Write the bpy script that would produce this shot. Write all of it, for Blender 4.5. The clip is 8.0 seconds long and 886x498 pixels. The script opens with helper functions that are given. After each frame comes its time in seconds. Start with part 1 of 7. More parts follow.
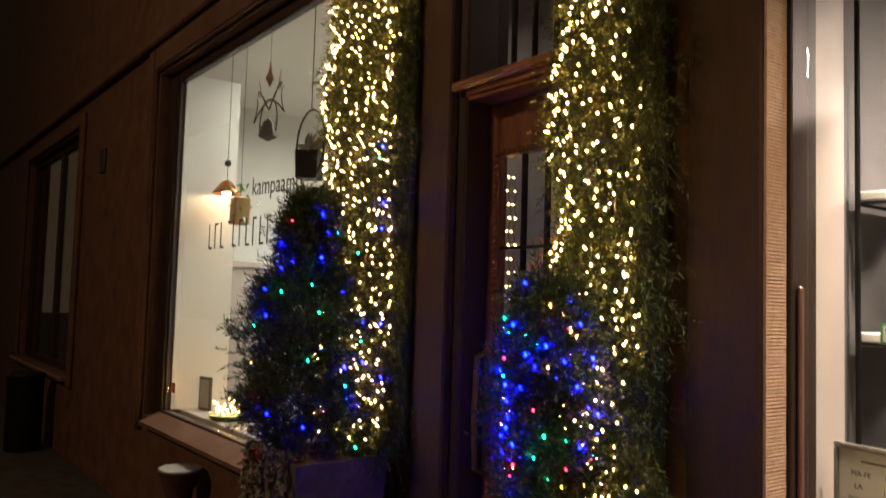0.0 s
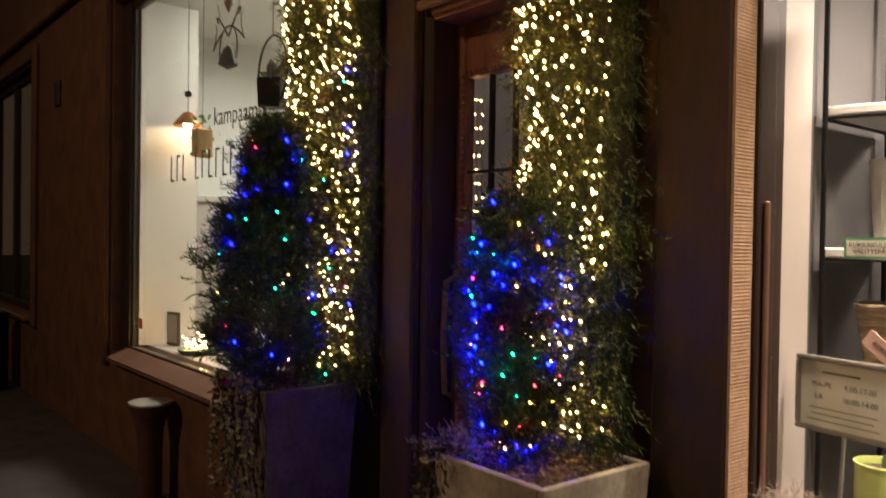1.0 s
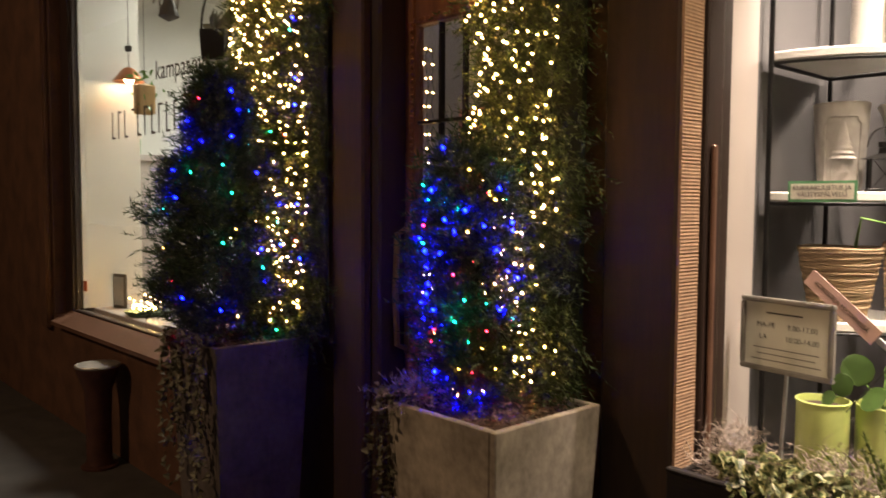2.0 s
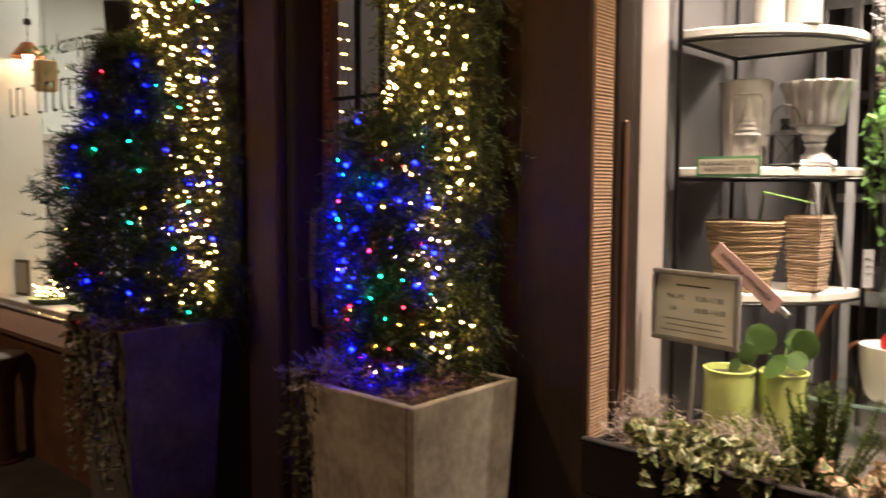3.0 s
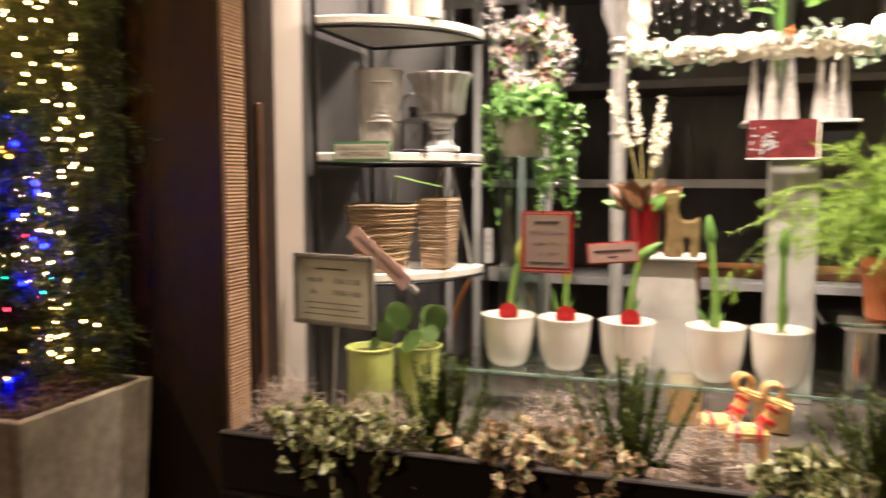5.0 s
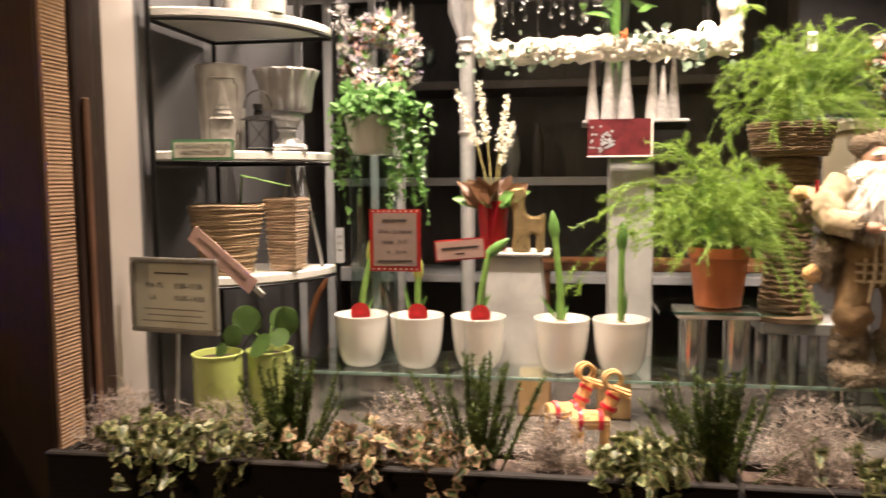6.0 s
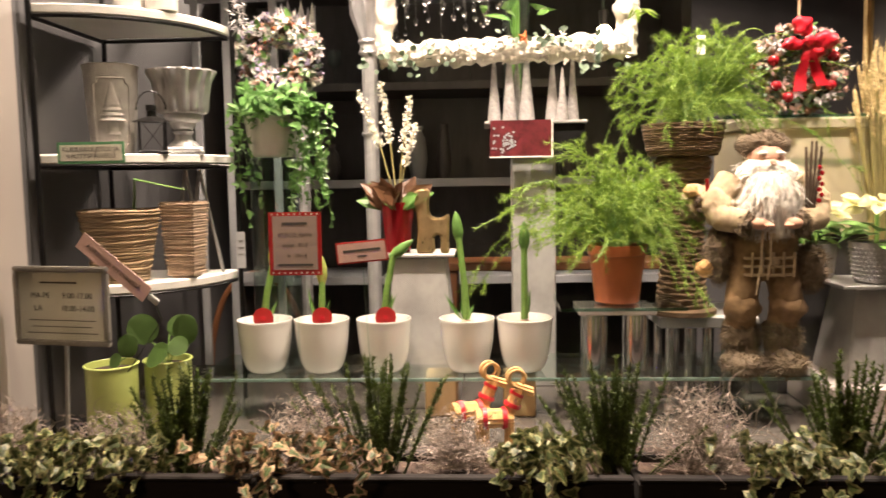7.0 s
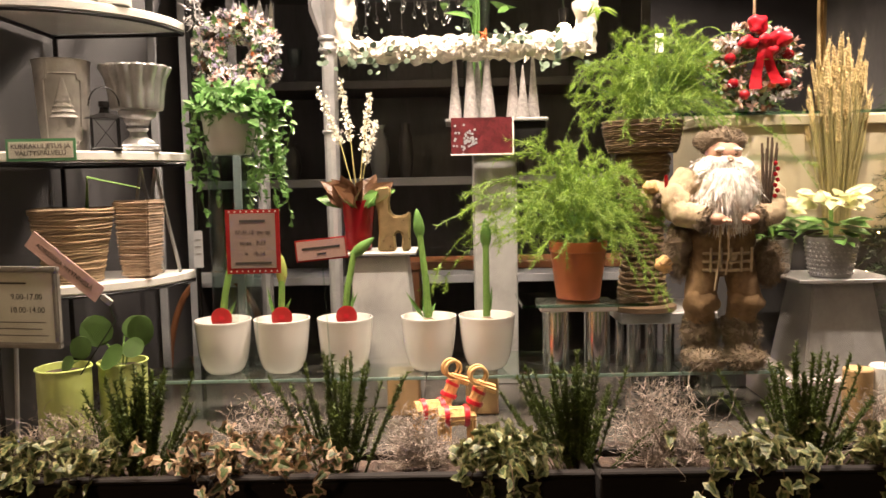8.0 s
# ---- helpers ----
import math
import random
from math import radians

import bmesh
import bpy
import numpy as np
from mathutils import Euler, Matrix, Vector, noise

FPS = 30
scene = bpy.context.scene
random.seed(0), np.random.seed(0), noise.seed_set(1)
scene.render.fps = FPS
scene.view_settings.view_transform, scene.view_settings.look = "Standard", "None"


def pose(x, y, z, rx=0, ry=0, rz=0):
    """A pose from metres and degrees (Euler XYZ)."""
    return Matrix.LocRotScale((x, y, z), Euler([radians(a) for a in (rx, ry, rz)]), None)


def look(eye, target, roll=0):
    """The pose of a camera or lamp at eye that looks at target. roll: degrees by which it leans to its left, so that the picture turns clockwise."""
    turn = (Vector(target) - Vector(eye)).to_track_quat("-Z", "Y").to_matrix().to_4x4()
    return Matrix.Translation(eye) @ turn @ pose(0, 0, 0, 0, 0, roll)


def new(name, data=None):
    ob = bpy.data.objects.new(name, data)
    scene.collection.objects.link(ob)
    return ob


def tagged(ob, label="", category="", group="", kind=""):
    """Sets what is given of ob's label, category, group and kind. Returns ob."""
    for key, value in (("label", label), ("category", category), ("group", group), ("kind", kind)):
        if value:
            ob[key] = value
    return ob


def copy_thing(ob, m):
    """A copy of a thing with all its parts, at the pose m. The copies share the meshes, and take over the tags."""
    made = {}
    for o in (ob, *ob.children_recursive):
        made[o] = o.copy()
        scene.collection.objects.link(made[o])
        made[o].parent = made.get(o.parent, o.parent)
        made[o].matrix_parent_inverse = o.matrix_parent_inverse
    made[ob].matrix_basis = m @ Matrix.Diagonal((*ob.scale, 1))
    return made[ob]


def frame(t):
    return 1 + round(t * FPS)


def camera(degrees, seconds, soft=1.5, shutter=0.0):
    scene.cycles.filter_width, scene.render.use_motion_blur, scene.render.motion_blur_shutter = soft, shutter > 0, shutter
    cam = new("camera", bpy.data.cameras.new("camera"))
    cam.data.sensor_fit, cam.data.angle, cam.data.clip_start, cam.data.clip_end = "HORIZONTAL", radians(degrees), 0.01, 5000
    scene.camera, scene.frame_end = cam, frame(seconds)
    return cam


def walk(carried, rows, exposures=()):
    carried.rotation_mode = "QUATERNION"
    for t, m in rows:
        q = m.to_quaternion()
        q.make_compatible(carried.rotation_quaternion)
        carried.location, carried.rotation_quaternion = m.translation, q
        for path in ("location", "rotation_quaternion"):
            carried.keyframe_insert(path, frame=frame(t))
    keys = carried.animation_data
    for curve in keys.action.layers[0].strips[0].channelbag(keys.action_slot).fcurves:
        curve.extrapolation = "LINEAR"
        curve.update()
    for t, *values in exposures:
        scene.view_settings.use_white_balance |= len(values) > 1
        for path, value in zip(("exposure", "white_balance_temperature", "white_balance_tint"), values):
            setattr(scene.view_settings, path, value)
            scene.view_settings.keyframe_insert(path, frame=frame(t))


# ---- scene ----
cam = camera(58.5, 8.0, soft=1.5, shutter=0.8)
METRES, EYE, TILT, LEAN, TURN = 0.36, 1.6, 0.0, 0.0, -36.8
ROWS = [
    (0.0, 0.0, 0.0, 0.0, -0.11, 3.72, -1.69),
    (0.5, -0.002, 0.054, -0.0539, -1.01, 1.37, -1.29),
    (1.0, 0.017, 0.0863, -0.1203, -2.33, -0.77, -0.9),
    (1.5, 0.0298, 0.1205, -0.1842, -3.87, -2.47, -0.59),
    (3.0, 0.0914, 0.1793, -0.2987, -11.36, -4.51, -0.17),
    (3.5, 0.1661, 0.2041, -0.3209, -15.88, -4.69, -0.16),
    (4.0, 0.2312, 0.2095, -0.3287, -21.42, -4.83, -0.14),
    (4.5, 0.2896, 0.1853, -0.3408, -27.44, -5.0, -0.12),
    (5.0, 0.3962, 0.1687, -0.3432, -34.37, -5.15, 0.03),
    (6.5, 0.5578, 0.0981, -0.3573, -47.4, -5.17, 0.7),
    (7.0, 0.6052, 0.0685, -0.36, -50.15, -5.13, 0.97),
    (7.5, 0.6417, 0.0655, -0.3767, -51.7, -5.09, 1.07),
    (8.0, 0.6493, 0.0673, -0.4017, -52.7, -4.99, 1.15),
]
EXPOSURES = [(0.0, 0.52), (1.5, 0.52), (3.0, 0.52), (4.5, 0.43), (6.5, 0.18), (8.0, 0.04)]
walk(cam, [(t, pose(0, 0, EYE, TILT, LEAN, TURN) @ pose(METRES * x, METRES * y, METRES * z, 90 + pitch, roll, yaw)) for t, x, y, z, yaw, pitch, roll in ROWS], EXPOSURES)

# ---- night sky and lamps ----
world = bpy.data.worlds.new("night")
scene.world = world
world.use_nodes = True
wn = world.node_tree.nodes["Background"]
wn.inputs["Color"].default_value = (0.55, 0.36, 0.2, 1)
wn.inputs["Strength"].default_value = 0.08


def lamp(name, kind, at, target, power, colour, size=0.1, size_y=0.0, spread=120, blend=0.5):
    d = bpy.data.lights.new(name, kind)
    d.energy, d.color = power, colour
    if kind == "AREA":
        d.size = size
        if size_y:
            d.shape, d.size_y = "RECTANGLE", size_y
        d.spread = radians(spread)
    else:
        d.shadow_soft_size = size
    if kind == "SPOT":
        d.spot_size, d.spot_blend = radians(spread), blend
    ob = new(name, d)
    ob.matrix_world = look(at, target)
    return ob


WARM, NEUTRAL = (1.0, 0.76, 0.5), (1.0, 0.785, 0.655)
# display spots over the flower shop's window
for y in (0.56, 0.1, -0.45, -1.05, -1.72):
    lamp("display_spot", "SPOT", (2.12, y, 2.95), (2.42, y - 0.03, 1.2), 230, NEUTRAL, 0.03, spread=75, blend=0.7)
lamp("shop_lamp", "AREA", (4.2, 0.0, 2.95), (4.2, 0.0, 0), 250, NEUTRAL, 0.6, spread=160)
# unseen lamp added over the shop front, standing in for the window's glow outside
lamp("front_fill_lamp", "AREA", (1.6, 0.25, 3.1), (1.62, 0.35, 0.0), 12, (1.0, 0.74, 0.5), 0.2, spread=95)
# the hairdresser's bright room
lamp("salon_lamp", "AREA", (3.4, 5.4, 3.45), (3.4, 5.4, 0), 75, (1.0, 0.93, 0.8), 1.0, spread=170)
# street lamps across the street
lamp("street_light", "AREA", (-5.5, 4.0, 6.0), (1.7, 3.0, 1.2), 80, (1.0, 0.62, 0.36), 0.5, spread=150)

# ---- materials ----


def material(name, colour, rough=0.6, metal=0.0, vary=0.25, scale=18.0, bump=0.15, fine=140.0, sheen=0.0, second=None, island=0.0, stretch=(1, 1, 1), clear=0.0, random_ob=0.0, translucent=0.0):
    m = bpy.data.materials.new(name)
    m.use_nodes = True
    nt = m.node_tree
    n, l = nt.nodes, nt.links
    b = n["Principled BSDF"]
    b.inputs["Roughness"].default_value, b.inputs["Metallic"].default_value = rough, metal
    b.inputs["Coat Weight"].default_value = clear
    tc = n.new("ShaderNodeTexCoord")
    mp = n.new("ShaderNodeMapping")
    mp.inputs["Scale"].default_value = stretch
    l.new(tc.outputs["Object"], mp.inputs["Vector"])
    big = n.new("ShaderNodeTexNoise")
    big.inputs["Scale"].default_value, big.inputs["Detail"].default_value, big.inputs["Roughness"].default_value = scale, 6, 0.65
    small = n.new("ShaderNodeTexNoise")
    small.inputs["Scale"].default_value, small.inputs["Detail"].default_value = fine, 4
    l.new(mp.outputs["Vector"], big.inputs["Vector"])
    l.new(mp.outputs["Vector"], small.inputs["Vector"])
    ramp = n.new("ShaderNodeValToRGB")
    c2 = second or tuple(c * (1 - vary) for c in colour)
    ramp.color_ramp.elements[0].color = (*c2, 1)
    ramp.color_ramp.elements[0].position = 0.36
    ramp.color_ramp.elements[1].color = (*[min(1, c * (1 + 0.4 * vary)) for c in colour], 1)
    ramp.color_ramp.elements[1].position = 0.64
    mix = n.new("ShaderNodeMix")
    mix.data_type, mix.blend_type = "FLOAT", "MIX"
    mix.inputs[0].default_value = 0.3
    l.new(big.outputs["Fac"], mix.inputs[2])
    l.new(small.outputs["Fac"], mix.inputs[3])
    l.new(mix.outputs[0], ramp.inputs["Fac"])
    out = ramp.outputs["Color"]
    if island or random_ob:
        g = n.new("ShaderNodeNewGeometry") if island else n.new("ShaderNodeObjectInfo")
        hsv = n.new("ShaderNodeHueSaturation")
        mr = n.new("ShaderNodeMapRange")
        k = island or random_ob
        mr.inputs["To Min"].default_value, mr.inputs["To Max"].default_value = 1 - k, 1 + k
        l.new(g.outputs["Random Per Island" if island else "Random"], mr.inputs["Value"])
        l.new(mr.outputs["Result"], hsv.inputs["Value"])
        l.new(out, hsv.inputs["Color"])
        out = hsv.outputs["Color"]
    l.new(out, b.inputs["Base Color"])
    rr = n.new("ShaderNodeMapRange")
    rr.inputs["To Min"].default_value, rr.inputs["To Max"].default_value = max(0.02, rough - 0.12), min(1, rough + 0.12)
    l.new(big.outputs["Fac"], rr.inputs["Value"])
    l.new(rr.outputs["Result"], b.inputs["Roughness"])
    if bump:
        bp = n.new("ShaderNodeBump")
        bp.inputs["Strength"].default_value, bp.inputs["Distance"].default_value = bump, 0.01
        l.new(mix.outputs[0], bp.inputs["Height"])
        l.new(bp.outputs["Normal"], b.inputs["Normal"])
    if translucent:
        tr = n.new("ShaderNodeBsdfTranslucent")
        l.new(out, tr.inputs["Color"])
        ms = n.new("ShaderNodeMixShader")
        ms.inputs[0].default_value = translucent
        l.new(b.outputs[0], ms.inputs[1])
        l.new(tr.outputs[0], ms.inputs[2])
        l.new(ms.outputs[0], n["Material Output"].inputs["Surface"])
    return m


def glow(name, colour, strength):
    m = bpy.data.materials.new(name)
    m.use_nodes = True
    b = m.node_tree.nodes["Principled BSDF"]
    b.inputs["Base Color"].default_value = (*colour, 1)
    b.inputs["Emission Color"].default_value = (*colour, 1)
    b.inputs["Emission Strength"].default_value = strength
    return m


def glass(name, tint=(1, 1, 1), rough=0.0):
    m = bpy.data.materials.new(name)
    m.use_nodes = True
    b = m.node_tree.nodes["Principled BSDF"]
    b.inputs["Base Color"].default_value = (*tint, 1)
    b.inputs["Transmission Weight"].default_value, b.inputs["Roughness"].default_value = 1, rough
    b.inputs["IOR"].default_value = 1.45
    return m


def thin_glass(name, tint=(0.96, 0.98, 0.97), base=0.04):
    """Window pane: clear, with more mirror towards grazing angles."""
    m = bpy.data.materials.new(name)
    m.use_nodes = True
    n, l = m.node_tree.nodes, m.node_tree.links
    n.remove(n["Principled BSDF"])
    t, g, f, p, r, x = (n.new(k) for k in ("ShaderNodeBsdfTransparent", "ShaderNodeBsdfGlossy", "ShaderNodeLayerWeight", "ShaderNodeMath", "ShaderNodeMapRange", "ShaderNodeMixShader"))
    t.inputs["Color"].default_value = (*tint, 1)
    g.inputs["Roughness"].default_value = 0.005
    f.inputs["Blend"].default_value = 0.5
    p.operation = "POWER"
    p.inputs[1].default_value = 5
    r.inputs["To Min"].default_value = base
    l.new(f.outputs["Facing"], p.inputs[0])
    l.new(p.outputs[0], r.inputs["Value"])
    l.new(r.outputs["Result"], x.inputs[0])
    l.new(t.outputs[0], x.inputs[1])
    l.new(g.outputs[0], x.inputs[2])
    l.new(x.outputs[0], n["Material Output"].inputs["Surface"])
    return m


M = {
    "facade": material("brown_painted_render", (0.11, 0.052, 0.028), 0.75, vary=0.45, scale=5, bump=0.35, fine=90),
    "pilaster": material("dark_brown_timber_cladding", (0.033, 0.015, 0.005), 0.85, vary=0.5, scale=6, bump=0.2, fine=60, stretch=(1, 1, 0.12)),
    "pink": material("rough_pink_plaster", (0.35, 0.23, 0.145), 0.9, vary=0.25, scale=40, bump=0.25, fine=150),
    "frame": material("dark_brown_frame_wood", (0.024, 0.0105, 0.006), 0.6, vary=0.5, scale=8, fine=70, stretch=(1, 1, 0.1)),
    "door": material("varnished_door_wood", (0.18, 0.072, 0.03), 0.4, vary=0.5, scale=9, fine=60, stretch=(1, 1, 0.15)),
    "white": material("white_paint", (0.45, 0.4, 0.37), 0.55, vary=0.08, scale=6, bump=0.05),
    "salon": material("salon_wall_paint", (0.78, 0.78, 0.74), 0.6, vary=0.06, scale=4, bump=0.05),
    "darkwall": material("dark_grey_shop_wall", (0.1, 0.095, 0.098), 0.7, vary=0.3, scale=3, bump=0.05),
    "floor": material("dark_shop_floor", (0.12, 0.1, 0.085), 0.5, vary=0.4, scale=4),
    "board": material("dark_window_board", (0.085, 0.076, 0.066), 0.25, vary=0.3, scale=7, bump=0.1),
    "ground": material("worn_asphalt", (0.055, 0.05, 0.046), 0.75, vary=0.45, scale=7, bump=0.5, fine=220),
    "metal_sill": material("brown_sheet_metal", (0.2, 0.11, 0.075), 0.4, metal=0.3, vary=0.3, scale=5),
    "black": material("black_metal", (0.018, 0.017, 0.017), 0.4, metal=0.6, vary=0.3, bump=0.05),
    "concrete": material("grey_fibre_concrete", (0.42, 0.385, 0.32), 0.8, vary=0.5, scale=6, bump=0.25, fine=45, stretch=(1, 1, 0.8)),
    # the far planter's concrete, with the shade on it put into the colour
    "concrete_dark": material("shaded_fibre_concrete", (0.11, 0.095, 0.088), 0.8, vary=0.55, scale=6, bump=0.25, fine=45, stretch=(1, 1, 0.8)),
    "roundleaf": material("deep_green_round_leaf", (0.045, 0.09, 0.014), 0.6, vary=0.35, scale=25, bump=0.05, island=0.2, translucent=0.06),
    "soil": material("bark_mulch", (0.07, 0.045, 0.03), 0.95, vary=0.6, scale=50, bump=0.8),
    "chip": material("bark_chip", (0.16, 0.1, 0.07), 0.9, vary=0.5, scale=60, island=0.45),
    "brass": material("worn_brass", (0.45, 0.3, 0.12), 0.35, metal=0.9, vary=0.4),
    "pinkpaper": material("pink_paper", (0.75, 0.38, 0.34), 0.8, vary=0.1, bump=0.02),
    "lobby": material("grey_lobby_paint", (0.42, 0.42, 0.42), 0.7, vary=0.1, scale=3, bump=0.03),
    "salonfloor": material("pale_salon_floor", (0.45, 0.4, 0.34), 0.4, vary=0.2, scale=3),
    "pane": thin_glass("window_pane"),
    "doorpane": thin_glass("old_door_pane", (0.9, 0.92, 0.92), 0.12),
    "crackle": material("frosted_crackled_glass", (0.6, 0.57, 0.55), 0.22, vary=0.45, scale=70, bump=0.9, fine=220, clear=0.8, translucent=0.5),
    "clear": thin_glass("clear_glass", (0.9, 0.96, 0.94), 0.06),
    "greenglass": thin_glass("greenish_glass_edge", (0.62, 0.8, 0.74), 0.08),
    "shelfglass": thin_glass("display_shelf_glass", (0.84, 0.93, 0.9), 0.16),
    "glassedge": material("polished_green_glass_edge", (0.3, 0.42, 0.37), 0.12, vary=0.3, scale=30, bump=0.0, translucent=0.4),
    "crystal": glass("cut_crystal"),
    "thuja": material("dark_conifer_green", (0.045, 0.08, 0.03), 0.65, vary=0.5, island=0.4, bump=0, translucent=0.1),
    "garland": material("garland_conifer_green", (0.06, 0.09, 0.028), 0.6, vary=0.5, island=0.45, bump=0, translucent=0.2),
    "bark": material("brown_bark", (0.1, 0.065, 0.04), 0.9, vary=0.4, scale=40, bump=0.5),
    "wire": material("dark_green_wire", (0.015, 0.025, 0.012), 0.5, bump=0),
    "bulb_warm": glow("warm_white_bulb", (1.0, 0.52, 0.13), 155),
    "bulb_blue": glow("blue_bulb", (0.0002, 0.0006, 1.0), 750),
    "bulb_green": glow("green_bulb", (0.002, 0.6, 0.25), 110),
    "bulb_red": glow("red_bulb", (1.0, 0.008, 0.02), 60),
    "bulb_amber": glow("amber_bulb", (1.0, 0.4, 0.05), 40),
    "lampglow": glow("warm_lamp_bulb", (1.0, 0.72, 0.4), 70),
    "copper": material("copper_shade", (0.45, 0.17, 0.08), 0.35, metal=0.8, vary=0.2),
    "rust": material("red_brown_painted_steel", (0.075, 0.03, 0.022), 0.5, metal=0.2, vary=0.4, scale=12),
    "galv": material("worn_zinc_top", (0.5, 0.48, 0.45), 0.4, metal=0.7, vary=0.3),
    "trough": material("dark_brown_trough_wood", (0.0085, 0.006, 0.0045), 0.88, vary=0.5, scale=8, bump=0.4, stretch=(1, 0.15, 1)),
    "heather": material("heather_green", (0.105, 0.155, 0.033), 0.6, vary=0.5, island=0.4, bump=0, translucent=0.2),
    "silver": material("silver_grey_twigs", (0.4, 0.34, 0.29), 0.8, vary=0.35, island=0.35, bump=0),
    "ivyvar": material("variegated_ivy_leaf", (0.4, 0.38, 0.19), 0.5, vary=0.3, scale=70, second=(0.1, 0.15, 0.05), island=0.35, bump=0.1, translucent=0.15),
    "ivybrown": material("faded_ivy_leaf", (0.46, 0.34, 0.21), 0.6, vary=0.3, scale=70, second=(0.2, 0.12, 0.06), island=0.35, bump=0.1, translucent=0.15),
    "ivymid": material("green_leaf_middle", (0.085, 0.12, 0.04), 0.5, vary=0.5, scale=70, island=0.4, bump=0.1),
    "ivydark": material("dark_ivy_leaf", (0.1, 0.11, 0.07), 0.6, vary=0.5, scale=60, second=(0.15, 0.14, 0.1), island=0.4, bump=0.1),
    "ivy": material("fresh_ivy_leaf", (0.17, 0.34, 0.1), 0.32, vary=0.4, scale=60, island=0.4, bump=0.05, translucent=0.25),
    "fern": material("fresh_fern_green", (0.27, 0.405, 0.065), 0.55, vary=0.4, scale=30, island=0.4, bump=0, translucent=0.35),
    "stem": material("plant_stem_green", (0.2, 0.36, 0.08), 0.5, vary=0.3, bump=0.05, translucent=0.15),
    "leafgreen": material("glossy_green_leaf", (0.14, 0.28, 0.07), 0.35, vary=0.35, scale=25, bump=0.05, island=0.2, translucent=0.15),
    "leafdark": material("bronze_orchid_leaf", (0.13, 0.09, 0.045), 0.45, vary=0.4, scale=30, second=(0.22, 0.22, 0.08), island=0.4, bump=0.1),
    "budyellow": material("yellow_green_bud", (0.28, 0.38, 0.09), 0.5, vary=0.5, scale=30, second=(0.36, 0.28, 0.07), bump=0.05, translucent=0.15),
    "petal": material("white_petals", (0.85, 0.82, 0.72), 0.6, vary=0.08, bump=0, translucent=0.3),
    "cream": material("cream_bracts", (0.86, 0.84, 0.5), 0.55, vary=0.15, scale=40, bump=0.05, translucent=0.3, island=0.12),
    "ceramic": material("glazed_white_ceramic", (0.82, 0.79, 0.74), 0.1, vary=0.03, bump=0.01, clear=0.8),
    "greystone": material("grey_cast_stone", (0.42, 0.39, 0.36), 0.7, vary=0.25, scale=30, bump=0.25),
    "silverpaint": material("brushed_silver_paint", (0.54, 0.53, 0.53), 0.38, metal=0.6, vary=0.3, scale=20, bump=0.15),
    "zinc": material("dull_zinc_sheet", (0.42, 0.41, 0.395), 0.5, metal=0.45, vary=0.25, scale=9, bump=0.05),
    "shelfwhite": material("whitewashed_shelf", (0.72, 0.7, 0.66), 0.5, vary=0.15, scale=12, bump=0.1),
    "rope": material("coiled_straw_rope", (0.5, 0.36, 0.22), 0.85, vary=0.45, scale=60, bump=0.6, stretch=(0.4, 0.4, 4), random_ob=0.15),
    "birch": material("woven_bark", (0.46, 0.33, 0.23), 0.8, vary=0.45, scale=25, bump=0.5, stretch=(1, 1, 3)),
    "wicker": material("dark_wicker", (0.16, 0.1, 0.05), 0.8, vary=0.5, scale=40, bump=0.6, stretch=(1, 1, 4)),
    "lime": material("lime_green_tin", (0.5, 0.58, 0.17), 0.4, vary=0.15, scale=15, bump=0.05, clear=0.2),
    "terracotta": material("terracotta_plastic", (0.42, 0.12, 0.04), 0.45, vary=0.2, scale=15, bump=0.05),
    "red": material("glossy_red_glaze", (0.3, 0.012, 0.018), 0.2, vary=0.15, bump=0.02, clear=0.4),
    "tagred": material("bright_red_card", (0.46, 0.02, 0.02), 0.5, vary=0.25, scale=50, bump=0.02),
    "bronze": material("bronze_brown_leaf", (0.13, 0.062, 0.03), 0.4, vary=0.4, scale=30, bump=0.1, island=0.3, translucent=0.15),
    "redcard": material("red_card", (0.12, 0.012, 0.016), 0.45, vary=0.6, scale=28, bump=0.02),
    "ribbon": material("red_satin_ribbon", (0.62, 0.015, 0.03), 0.35, vary=0.2, bump=0.05),
    "paper": material("cream_paper", (0.84, 0.81, 0.72), 0.8, vary=0.06, bump=0.02),
    "signpaper": material("thin_sign_paper", (0.8, 0.77, 0.68), 0.8, vary=0.06, bump=0.02, translucent=0.45),
    "greypaper": material("grey_pink_paper", (0.42, 0.32, 0.29), 0.8, vary=0.08, bump=0.02),
    "rosepaper": material("rose_paper", (0.75, 0.5, 0.46), 0.8, vary=0.08, bump=0.02),
    "greencard": material("green_card", (0.12, 0.35, 0.17), 0.7, vary=0.1, bump=0.02),
    "ink": material("black_ink", (0.09, 0.082, 0.075), 0.8, vary=0.1, bump=0),
    "frame_silver": material("antique_silver_frame", (0.36, 0.34, 0.31), 0.45, metal=0.5, vary=0.3, scale=40, bump=0.2),
    "chrome": material("polished_chrome", (0.75, 0.75, 0.76), 0.08, metal=1.0, vary=0.04, bump=0.0),
    "gold": material("gold_paint", (0.66, 0.5, 0.26), 0.3, metal=0.85, vary=0.3, scale=30, bump=0.2),
    "wood": material("light_pine_wood", (0.5, 0.32, 0.15), 0.6, vary=0.3, scale=12, bump=0.15, stretch=(1, 1, 0.2)),
    "straw": material("bound_straw", (0.7, 0.42, 0.17), 0.7, vary=0.35, scale=50, bump=0.4, island=0.25),
    "strawstalk": material("pale_green_gold_stalks", (0.42, 0.36, 0.15), 0.7, vary=0.3, scale=60, bump=0.1, island=0.35),
    "wheat": material("dried_wheat", (0.68, 0.54, 0.27), 0.7, vary=0.3, scale=60, bump=0.1, island=0.3),
